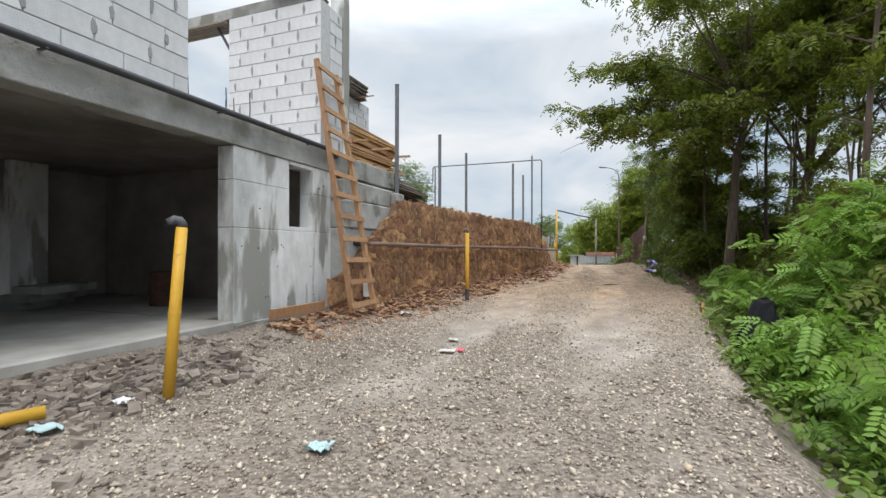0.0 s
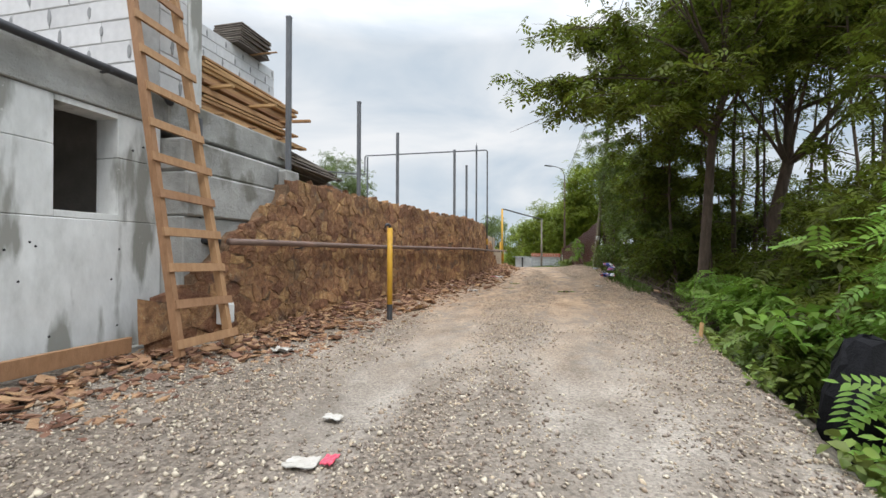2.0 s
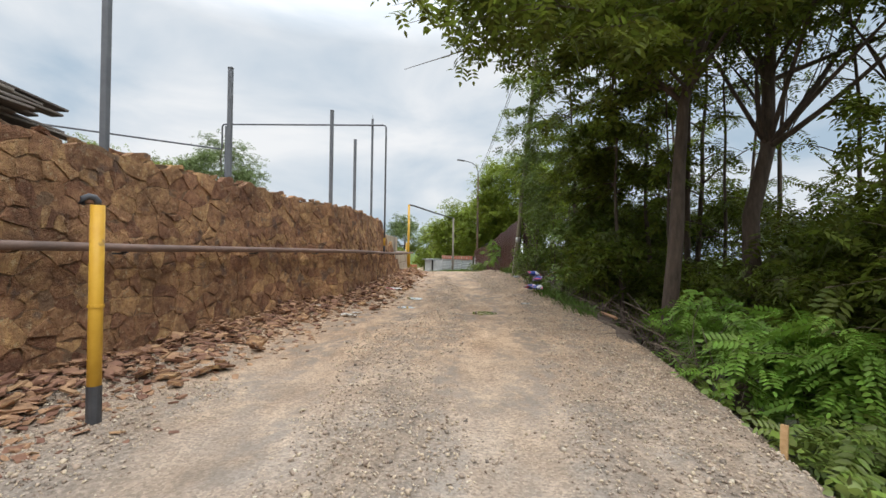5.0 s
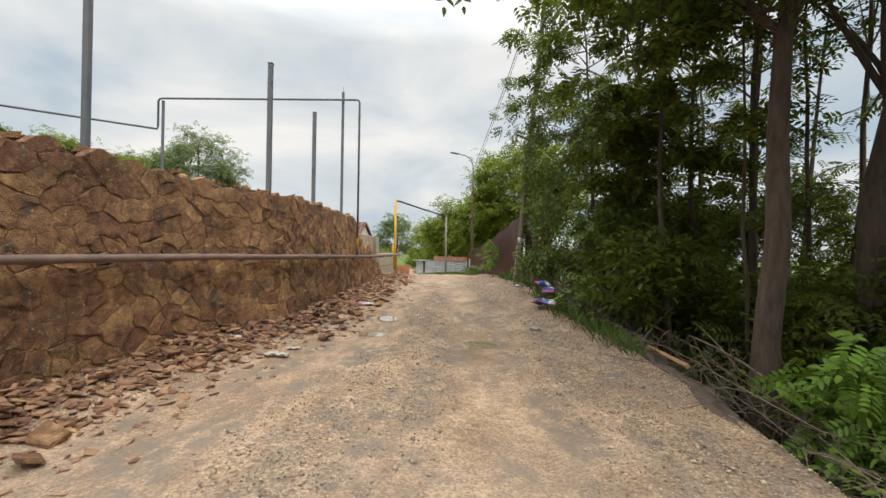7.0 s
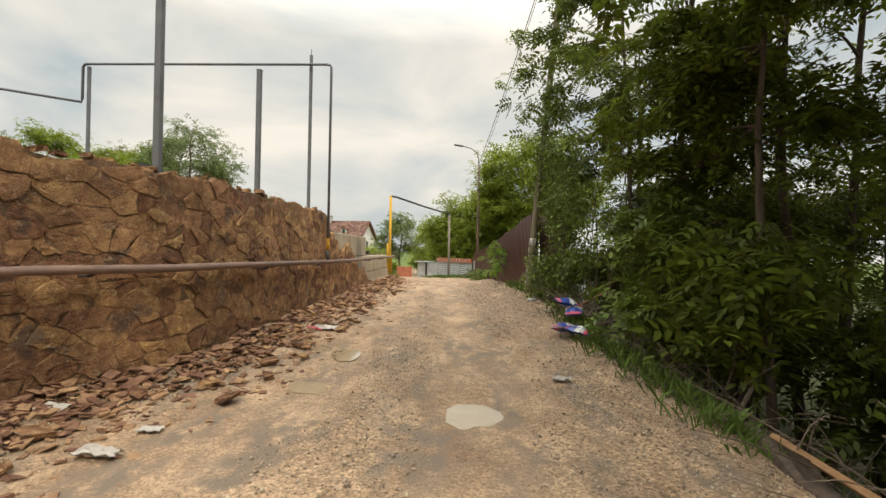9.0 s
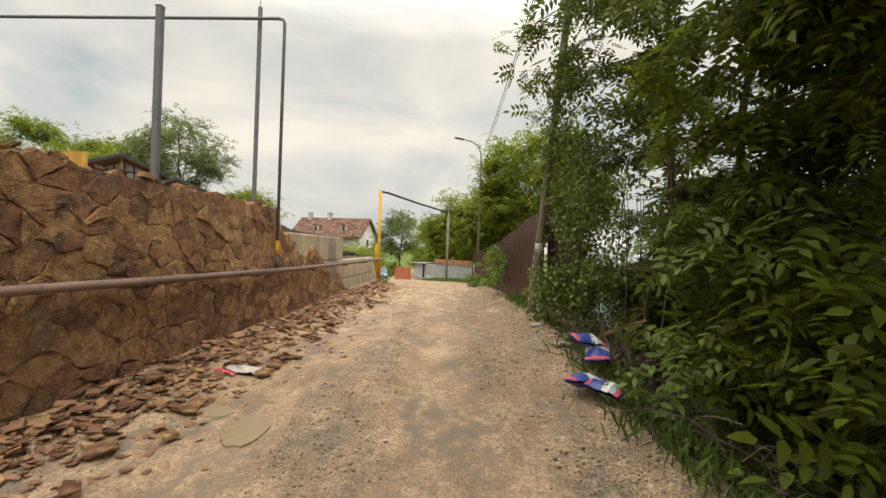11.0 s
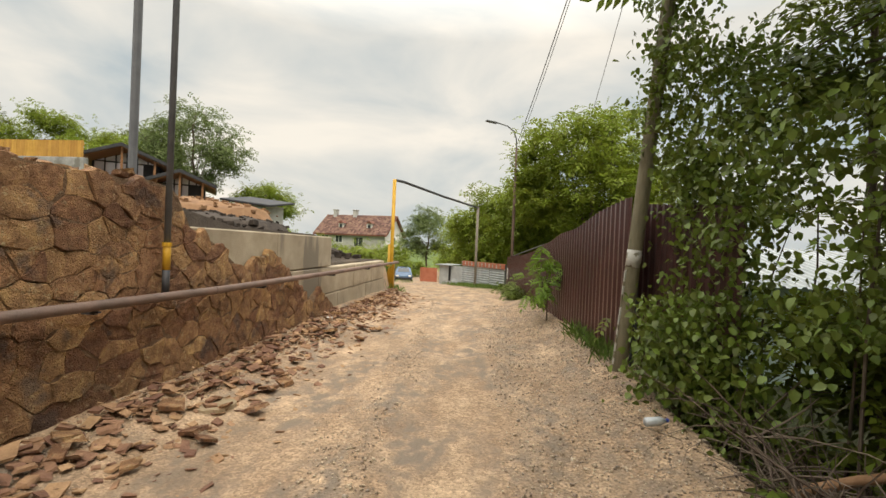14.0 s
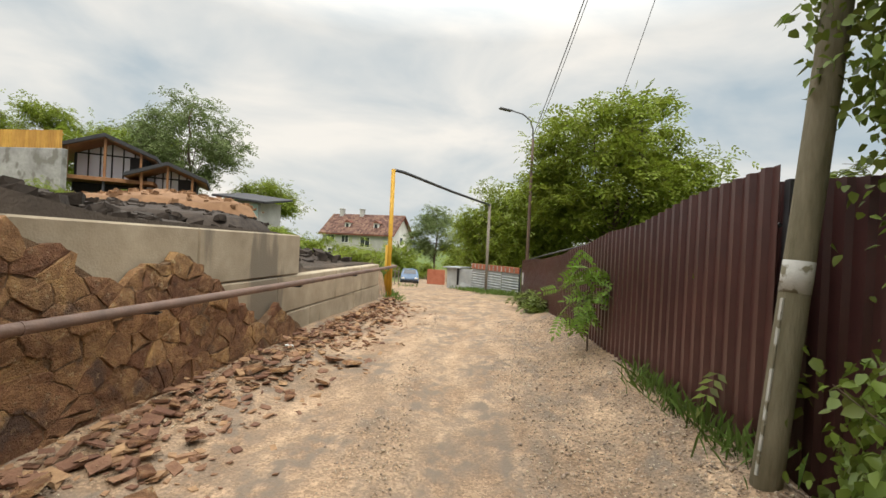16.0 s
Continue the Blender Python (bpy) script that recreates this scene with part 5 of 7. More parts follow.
# ---- cabins on the hillside ----
def cabin(at, turn, s):
    ob = thing("glass_cabin", at, "modern cabin with charcoal gable roof and glass front", "cabin", "cabins on the hill")
    ob.rotation_euler = (0, 0, radians(turn))
    W, D, H, R = 5.4 * s, 6.0 * s, 2.3 * s, 1.1 * s
    part("deck", box(-W / 2 - 0.3, W / 2 + 0.6, -1.6, D, -0.22, 0.0, 0.02), TRIMWOOD, ob)
    part("base", box(-W / 2, W / 2, 0.2, D, -2.2, -0.23, 0.02), DARKROOF, ob)
    for x in (-W / 2, 0, W / 2):
        part("deck_post", box(x - 0.06, x + 0.06, -1.4, -1.28, -2.2, -0.23), STEEL, ob)
    part("side_wall", box(W / 2 - 0.1, W / 2, 0.5, D, 0.005, H), DARKROOF, ob)
    part("side_wall", box(-W / 2, -W / 2 + 0.1, 0.5, D, 0.005, H), DARKROOF, ob)
    part("back_wall", box(-W / 2, W / 2, D - 0.1, D, 0.005, H), DARKROOF, ob)
    n = 6
    for k in range(n):
        x0, x1 = -W / 2 + 0.1 + (W - 0.2) * k / n, -W / 2 + 0.1 + (W - 0.2) * (k + 1) / n
        t0, t1 = (H + R * (1 - abs(x) / (W / 2)) - 0.08 for x in (x0, x1))
        a = [(x0 + 0.03, 0.5, 0.1), (x1 - 0.03, 0.5, 0.1), (x1 - 0.03, 0.5, t1), (x0 + 0.03, 0.5, t0)]
        part("pane", (a + [(x, y + 0.02, z) for x, y, z in a], [(0, 1, 2, 3), (7, 6, 5, 4), (0, 4, 5, 1), (1, 5, 6, 2), (2, 6, 7, 3), (3, 7, 4, 0)]), CABGLASS, ob)
        part("mullion", box(x0 - 0.035, x0 + 0.035, 0.44, 0.56, 0, t0), DARKROOF, ob)
    part("transom", box(-W / 2, W / 2, 0.45, 0.55, H - 0.06, H + 0.02), DARKROOF, ob)
    for x in (-W / 2 + 0.1, 0, W / 2 - 0.1):
        part("porch_post", box(x - 0.06, x + 0.06, -1.3, -1.18, 0, H + (R if x == 0 else 0)), TRIMWOOD, ob)
    for s2 in (-1, 1):
        e = s2 * (W / 2 + 0.7)
        zt = H - 0.28
        top = [(e, -1.6, zt), (0, -1.6, H + R), (0, D + 0.3, H + R), (e, D + 0.3, zt)]
        part("roof", (top + [(x, y, z + 0.2) for x, y, z in top], [(0, 1, 2, 3), (7, 6, 5, 4), (0, 4, 5, 1), (1, 5, 6, 2), (2, 6, 7, 3), (3, 7, 4, 0)]), DARKROOF, ob)
        low = [(x * 0.97, y * 0.98 if y > 0 else y + 0.06, z - 0.05) for x, y, z in top]
        part("soffit", (low + [(x, y, z + 0.03) for x, y, z in low], [(0, 1, 2, 3), (7, 6, 5, 4), (0, 4, 5, 1), (1, 5, 6, 2), (2, 6, 7, 3), (3, 7, 4, 0)]), TRIMWOOD, ob)
    part("partition", box(W / 2 - 0.9, W / 2 - 0.1, 0.42, 0.5, 0.0, H), DARKROOF, ob)


cabin((-23.1, 43.4, 4.7), 34, 0.66)
cabin((-20.2, 44.6, 3.95), 34, 0.5)
hut = thing("hut", (-16.6, 46.5, 2.6), "small white and grey hut beside the cabins", "hut")
part("wall", box(-1.2, 1.2, 0, 2.5, -0.9, 1.5, 0.02), PLASTER, hut)
part("roof", moved(box(-1.8, 1.8, -0.6, 3.0, 0, 0.14, 0.02), pose(0, 0, 1.55, 8, 6, 0)), DARKROOF, hut)
part("door", box(0.3, 1.0, -0.05, 0.0, -0.5, 1.3), TEAL, hut)
bank = thing("terrace_wall", (0, 0, 0), "long clay-brown retaining bank below the cabins", "wall")
for k in range(7):
    a = -26.5 + k * 1.65
    part("panel", moved(box(0, 1.62, 0, 0.25, -1.5, 0.55 - 0.02 * k, 0.03), pose(a, 40.6 + k * 0.42, 3.6 - k * 0.2, 0, 5, 14)), CLAY, bank)
ochre = thing("ochre_fence", (0, 0, 0), "ochre slatted fence on a grey concrete wall", "fence")
for k in range(42):
    part("slat", box(-30.2 + k * 0.17, -30.2 + k * 0.17 + 0.15, 40.5, 40.54, 5.92, 6.85), OCHRE, ochre)
part("rail", box(-30.2, -23.1, 40.55, 40.6, 6.6, 6.7), OCHRE, ochre)
part("base", box(-30.2, -23.0, 40.45, 40.8, 3.2, 5.91, 0.03), SLABCON, ochre)


def heap(name, at, r, h, material, label, seed, stretch=1.0):
    n, m, v, f = 36, 14, [], []
    for j in range(m + 1):
        t = j / m
        for i in range(n):
            a = 2 * math.pi * i / n
            q = r * t * (1 + 0.25 * noise.noise(Vector((math.cos(a) * 1.3, math.sin(a) * 1.3, seed))))
            x, y = at[0] + q * math.cos(a) * stretch, at[1] + q * math.sin(a)
            z = h * (1 - t * t) + 0.28 * h * noise.noise(Vector((x * 1.1, y * 1.1, seed))) + 0.16 * h * noise.noise(Vector((x * 3.5, y * 3.5, seed)))
            v.append((x, y, at[2] + (z if t < 1 else -0.3)))
    for j in range(m):
        f += [(j * n + i, (j + 1) * n + i, (j + 1) * n + (i + 1) % n, j * n + (i + 1) % n) for i in range(n)]
    f.append(tuple(range(n)))
    ob = new(name, mesh_of(name, v, f, material, True))
    tagged(ob, label, "heap")
    rr = random.Random(int(seed))
    g = []
    for _ in range(260):
        a, t = rr.uniform(0, 6.28), rr.random() ** 0.6
        x, y = at[0] + r * t * math.cos(a) * stretch, at[1] + r * t * math.sin(a)
        s = rr.uniform(0.06, 0.2)
        g.append(lump((x, y, at[2] + h * (1 - t * t) + rr.uniform(-0.05, 0.06)), (s * 1.5, s, s * 0.8), rr))
    tagged(part("loose_soil", join(*g), material, ob), kind="stuff")
    return ob


heap("soil_heap", (-7.4, 27.0, 1.75), 2.4, 0.3, SOIL, "dark heap of dug soil behind the block wall", 3.0, 1.2)
heap("soil_heap", (-10.5, 31.5, 2.2), 3.0, 0.35, SOIL, "dark heap of dug soil on the bank", 7.0, 1.3)
heap("clay_heap", (-12.5, 35.5, 2.8), 2.6, 0.5, CLAY, "heap of brown clay on the bank", 5.0, 1.3)
rr = random.Random(44)
clods = []
for _ in range(1500):
    x, y = rr.uniform(-15, -4.4), rr.uniform(24.5, 37)
    row = 0.16 * math.sin((x * 0.5 + y) * 2.6)
    q = rr.uniform(0.05, 0.26)
    clods.append(lump((x, y, land(x, y) + row * 0.5 + q * 0.1), (q * 1.5, q * 1.1, q * 0.8), rr))
tagged(new("bank_clods", mesh_of("bank_clods", *join(*clods), SOIL)), "dark clods of freshly dug soil on the bank", "soil", kind="stuff")
teal = thing("teal_shed", (5.6, 26.4, 0), "pale teal sheet-metal shed down the slope", "shed")
part("wall", box(-1.8, 1.8, 0, 0.06, -3.0, 1.35, 0.01), TEAL, teal)
part("wall", box(-1.8, -1.74, 0.06, 3, -3.0, 1.35, 0.01), TEAL, teal)
part("roof", moved(sheet(4.2, 0, 0, 3.4, 3.4), pose(-2.1, -0.3, 1.3, -78, 0, 0)), TIN, teal)


# ---- trees and bushes ----
def curve(a, b, bow, n=6):
    """Points from a to b that rise early or sag by bow."""
    a, b = Vector(a), Vector(b)
    return [a.lerp(b, t / (n - 1)) + Vector(bow) * (4 * (t / (n - 1)) * (1 - t / (n - 1))) for t in range(n)]


def tree(name, base, top, r, crown, clumps, leaves, template, leaf_mat, seed, label, spread=0.55, limbs=12, droop=0.35, fork=0.35, size=(0.7, 1.3), group=""):
    """A tapered trunk, limbs that reach the clumps of the crown, and the crown's leaves. crown: centre and radii."""
    rng, nr = random.Random(seed), np.random.default_rng(seed)
    ob = thing(name, (0, 0, 0), label, "tree" if "tree" in name else "bush", group)
    base, top = Vector(base), Vector(top)
    n = 9
    trunk = [base.lerp(top, t / (n - 1)) + Vector((rng.uniform(-1, 1), rng.uniform(-1, 1), 0)) * r * 0.9 * (t > 0) for t in range(n)]
    trunk[0] -= Vector((0, 0, 0.25))
    radii = [r * 1.35] + [r * (1 - 0.72 * t / (n - 1)) for t in range(1, n)]
    part("trunk", tube(trunk, radii, 10), BARK, ob, smooth=True)
    c, rad = Vector(crown[0]), crown[1]
    cents = []
    while len(cents) < clumps:
        d = Vector((rng.gauss(0, 1), rng.gauss(0, 1), rng.gauss(0, 1))).normalized() * rng.uniform(0.25, 1.0) ** 0.5
        k = 1 + 0.3 * noise.noise(d * 1.7 + Vector((seed, 0, 0)))
        cents.append(c + Vector((d.x * rad[0], d.y * rad[1], d.z * rad[2])) * k)
    wood, nodes = [], []
    for k in range(min(limbs, clumps)):
        tip = cents[k]
        t = min(0.95, max(fork, fork + (0.9 - fork) * rng.random()))
        p = trunk[0].lerp(trunk[-1], t) if t > 0.98 else trunk[int(t * (n - 1))]
        L = (tip - p).length
        pts = curve(p, tip, (rng.uniform(-0.1, 0.1) * L, rng.uniform(-0.1, 0.1) * L, -0.10 * L + rng.uniform(0, 0.16) * L), 7)
        r0 = r * (1 - 0.72 * t) * rng.uniform(0.4, 0.65)
        wood.append(tube(pts, [r0 * (1 - 0.85 * i / 6) for i in range(7)], 6, False))
        nodes += pts[2:]
    nodes = nodes or [top]
    for cc in cents[limbs:]:
        q = min(nodes, key=lambda w: (w - cc).length)
        if (q - cc).length > 0.25:
            pts = curve(q, cc, (rng.uniform(-0.12, 0.12), rng.uniform(-0.12, 0.12), 0.05), 4)
            r0 = max(0.006, r * 0.12)
            wood.append(tube(pts, [r0, r0 * 0.7, r0 * 0.45, r0 * 0.2], 5, False))
    for cc in cents:
        for _ in range(2):
            e = cc + Vector((rng.gauss(0, 1), rng.gauss(0, 1), rng.gauss(0, 0.5))) * spread * 1.1
            wood.append(tube([cc, cc.lerp(e, 0.5) + Vector((0, 0, 0.05)), e], [max(0.004, r * 0.05), max(0.003, r * 0.035), 0.003], 4, False))
    part("limb", join(*wood), BARK, ob)
    arr = np.array([tuple(cc) for cc in cents])
    w = nr.uniform(0.5, 1.6, clumps)
    idx = nr.choice(clumps, size=leaves, p=w / w.sum())
    pts = arr[idx] + nr.normal(0, 1, (leaves, 3)) * np.array([spread, spread, spread * 0.62]) * nr.uniform(0.6, 1.3, clumps)[idx][:, None]
    part("crown", strew("crown", pts, template, nr, leaf_mat, droop, 0.55, size), leaf_mat, ob)
    return ob


def on_land(x, y, dz=0.0):
    return (x, y, land(x, y) + dz)


def sprays(ob, stems, per, template, leaf_mat, seed, width=0.22, r=0.02, size=(0.7, 1.3), sag=0.12):
    """Boughs with layered leaf sprays. stems: pairs of start and tip."""
    rng, nr = random.Random(seed), np.random.default_rng(seed)
    wood, pts = [], []
    for a, b in stems:
        a, b = Vector(a), Vector(b)
        L = (b - a).length
        line = curve(a, b, (rng.uniform(-0.08, 0.08) * L, rng.uniform(-0.08, 0.08) * L, rng.uniform(0.3, 1.0) * sag * L), 8)
        wood.append(tube(line, [r * (1 - 0.88 * i / 7) for i in range(8)], 5, False))
        for _ in range(max(3, int(L * 3))):
            t = rng.uniform(0.25, 0.95)
            p = line[int(t * 7)]
            e = p + (b - a) / L * rng.uniform(0.1, 0.5) + Vector((rng.gauss(0, 1), rng.gauss(0, 1), rng.uniform(-0.5, 0.3))) * width * 1.3
            wood.append(tube([p, p.lerp(e, 0.5) + Vector((0, 0, 0.03)), e], [r * 0.28, r * 0.2, 0.0025], 4, False))
            m = max(3, int(per / max(3, L * 3)))
            for _ in range(m):
                q = p.lerp(e, rng.uniform(0.3, 1.05))
                pts.append((q.x + rng.gauss(0, width * 0.42), q.y + rng.gauss(0, width * 0.42), q.z + rng.gauss(0, width * 0.22)))
    tagged(part("bough_wood", join(*wood), BARK, ob), kind="stuff")
    part("leaf_spray", strew("leaf_spray", np.array(pts), template, nr, leaf_mat, 0.35, 0.5, size), leaf_mat, ob)


def spray_tree(base, top, r, reach, t0, boughs, per, seed, label, template=None, leaf_mat=None, width=0.24, size=(0.7, 1.3), extra=()):
    """A slim tree with a bare trunk low down and boughs in tiers above t0 of its height."""
    rng = random.Random(seed)
    ob = thing("slope_tree", (0, 0, 0), label, "tree", "woods by the road")
    base, top = Vector(base), Vector(top)
    bend = Vector((rng.uniform(-0.3, 0.3), rng.uniform(-0.3, 0.3), 0))
    trunk = curve(base - Vector((0, 0, 0.3)), top, bend, 10)
    trunk = [p + Vector((rng.uniform(-1, 1), rng.uniform(-1, 1), 0)) * r * 0.5 for p in trunk]
    part("trunk", tube(trunk, [r * (1.3 if k == 0 else 1 - 0.8 * k / 9) for k in range(10)], 9), BARK, ob, smooth=True)
    stems = []
    for k in range(boughs):
        t = t0 + (1 - t0) * (k + rng.random()) / boughs
        u = t * 9
        p = trunk[min(8, int(u))].lerp(trunk[min(9, int(u) + 1)], u - int(u))
        az = k * 2.4 + rng.uniform(-0.5, 0.5)
        L = reach * (1 - 0.5 * (t - t0) / (1 - t0)) * rng.uniform(0.55, 1.15)
        stems.append((p, p + Vector((math.cos(az) * L, math.sin(az) * L, rng.uniform(-0.2, 0.5) * L))))
    for tip in extra:
        p = min(trunk[4:], key=lambda w: abs(w.z - tip[2] - 0.5))
        stems.append((p, tip))
    sprays(ob, stems, per, template or FR_FINE, leaf_mat or LEAF_D, seed + 500, width, max(0.012, r * 0.28), size)
    return ob


# woods on the slope beside the road
big = tree("roadside_tree", on_land(3.11, 14.85), (4.0, 15.2, 8.8), 0.15, ((2.6, 14.3, 7.0), (3.8, 3.9, 2.2)), 54, 2900, FR_FINE, LEAF_D, 31,
           "tall roadside tree whose branches overhang the road", 0.42, 18, fork=0.55, group="woods by the road")
sprays(big, [((3.4, 14.9, 4.6), (-1.5, 13.9, 4.1)), ((3.4, 14.9, 5.0), (-0.9, 13.1, 4.9)), ((3.4, 14.9, 4.4), (0.2, 12.6, 4.4)), ((3.4, 14.9, 4.7), (0.3, 15.4, 4.7)),
             ((3.5, 15, 5.2), (-1.6, 15.0, 5.4)), ((3.5, 15, 5.4), (-1.2, 12.4, 5.7)), ((3.4, 14.9, 4.2), (1.4, 12.2, 4.0)), ((3.4, 14.9, 4.2), (1.6, 16.6, 4.2)),
             ((3.5, 15, 5.8), (-0.4, 14.2, 6.6)), ((3.4, 14.9, 4.4), (3.0, 12.0, 4.4)), ((3.5, 15, 5.0), (4.8, 12.4, 5.2))], 130, FR_BIG, LEAF_D, 231, 0.34, 0.035, (0.8, 1.3), 0.16)
tree("roadside_tree", on_land(5.0, 15.6), (5.6, 15.9, 8.8), 0.20, ((5.4, 14.6, 7.0), (3.6, 4.0, 2.4)), 50, 1600, FR_FINE, LEAF_D, 32,
     "tall forked tree on the wooded slope", 0.45, 18, fork=0.5, group="woods by the road")
HANGING = {(4.4, 18.3): [(3.0, 19.0, 3.9), (3.5, 19.5, 3.4), (3.5, 17.9, 3.7), (2.7, 18.9, 2.8), (4.2, 17.0, 3.2), (4.4, 19.6, 4.2), (3.4, 18.4, 4.4), (4.8, 18.0, 3.0)],
           (3.4, 17.4): [(2.0, 18.6, 2.6), (1.9, 19.0, 3.3), (2.3, 18.1, 2.9), (2.2, 18.8, 2.0), (2.6, 19.3, 2.3), (2.4, 18.4, 3.7), (2.8, 18.9, 3.4), (3.1, 18.1, 3.1), (2.6, 18.2, 3.3), (2.3, 19.2, 3.1), (2.5, 17.5, 3.6), (3.0, 18.4, 2.6), (2.2, 18.3, 4.0), (3.2, 16.6, 3.8)],
           (5.0, 20.8): [(4.0, 20.4, 3.6), (3.8, 21.4, 3.0), (4.6, 19.8, 4.4), (5.6, 20.0, 3.4)]}
for k, (x, y, r, h, reach, t0, nb, per) in enumerate([
        (4.4, 18.3, 0.08, 8.0, 1.5, 0.5, 6, 55), (6.4, 20.4, 0.11, 8.5, 2.2, 0.4, 9, 26), (6.8, 11.8, 0.12, 9.0, 2.4, 0.45, 9, 26),
        (4.2, 9.4, 0.09, 7.8, 1.8, 0.5, 12, 60), (5.6, 17.2, 0.06, 7.5, 1.6, 0.35, 9, 26), (3.4, 17.4, 0.06, 6.2, 0.9, 0.5, 4, 85),
        (7.4, 25.2, 0.12, 8.0, 2.2, 0.35, 14, 60), (4.6, 23.8, 0.08, 7.2, 1.5, 0.3, 14, 60), (7.6, 16.2, 0.07, 8.2, 1.8, 0.45, 9, 26),
        (8.6, 21.5, 0.09, 8.8, 2.2, 0.4, 9, 26), (5.2, 12.6, 0.05, 7.0, 1.4, 0.5, 10, 50), (9.0, 13.6, 0.1, 9.0, 2.4, 0.4, 9, 26),
        (5.0, 20.8, 0.05, 7.0, 1.2, 0.35, 7, 50), (3.9, 16.2, 0.04, 6.0, 1.1, 0.45, 9, 45), (6.0, 8.2, 0.08, 7.6, 1.9, 0.4, 12, 60)]):
    spray_tree(on_land(x, y), (x + 0.5 * math.sin(k * 2.3), y + 0.5 * math.cos(k * 1.7), h), r, reach, t0, nb, per if y > 17 and x < 6 else int(per * 0.7), 40 + k, "slim dark tree in the woods on the slope", extra=HANGING.get((x, y), ()))
for k, (x, y, cx, cy, cz, rx, ry) in enumerate([(4.9, 17.9, 4.4, 17.4, 7.6, 2.4, 2.6), (7.0, 15.2, 6.8, 15.6, 7.9, 2.6, 2.8), (7.9, 19.2, 7.4, 19.0, 8.4, 2.8, 2.6), (4.1, 21.4, 4.2, 20.6, 8.6, 2.0, 2.4), (6.4, 12.9, 6.2, 12.6, 7.4, 2.2, 2.2)]):
    tree("tall_tree", on_land(x, y), (x + 0.2, y - 0.2, 8.6), 0.09, ((cx, cy, cz), (rx, ry, 1.3)), 34, 1500, FR_BIG, LEAF_D, 260 + k,
         "tall dark-stemmed tree with a high dense crown", 0.45, 12, fork=0.7, size=(0.8, 1.4), group="woods by the road")
spray_tree(on_land(3.3, 20.8), (2.9, 21.4, 7.6), 0.075, 1.4, 0.4, 10, 60, 61, "leafy tree that leans over the utility pole", leaf_mat=LEAF_I,
           extra=[(0.9, 22.3, 5.3), (1.0, 21.5, 5.7), (1.2, 22.8, 4.7), (1.6, 22.2, 4.1), (1.4, 20.5, 5.0), (0.7, 19.9, 6.1), (1.9, 20.9, 3.8), (2.2, 19.6, 3.6), (2.4, 22.4, 3.4), (1.7, 19.4, 4.6)])


def bush(x, y, z, rad, n, material, seed, label, template=FR_NEAR, spread=0.2, r=0.018, cl=26, name="bush", size=(0.7, 1.3), dx=0.0):
    b = on_land(x, y)
    tree(name, b, (x + dx, y, z), r, ((x + dx * 0.6, y, z), rad), cl, n, template, material, seed, label, spread, 14, 0.35, 0.15, size, "bushes along the road edge")


bush(3.05, 7.1, 1.0, (0.8, 0.9, 1.0), 1000, LEAF_B, 71, "tall bright green feathery bush on the road edge", cl=44, spread=0.24)
bush(2.3, 8.5, 0.1, (0.6, 0.6, 0.38), 520, LEAF_B, 72, "low bright green bush on the road edge", LF_WIDE, 0.16, cl=26, size=(0.7, 1.2))
bush(2.3, 8.55, -0.05, (0.55, 0.55, 0.35), 260, LEAF_I, 73, "low bright green sapling clump", cl=18, spread=0.15)
bush(2.15, 3.9, -0.2, (0.55, 0.8, 0.55), 750, LEAF_B, 74, "bright green feathery bush spilling over the verge", cl=34)
bush(1.85, 2.2, -0.25, (0.5, 0.8, 0.5), 800, LEAF_B, 75, "bright green low bush at the gravel edge", cl=24)
bush(1.9, 5.6, 0.0, (0.45, 0.6, 0.45), 420, LEAF_B, 76, "small leafy bush beside the stump", cl=20)
bush(2.85, 11.4, 0.1, (0.45, 0.6, 0.5), 420, LEAF_B, 77, "small feathery sapling under the trees", cl=18)
bush(2.9, 13.2, 0.2, (0.35, 0.45, 0.5), 220, LEAF_B, 78, "thin feathery sapling by the tree trunk", cl=14)
bush(2.75, 10.2, -0.3, (0.5, 0.7, 0.4), 420, LEAF_I, 79, "low dark green undergrowth", cl=20)
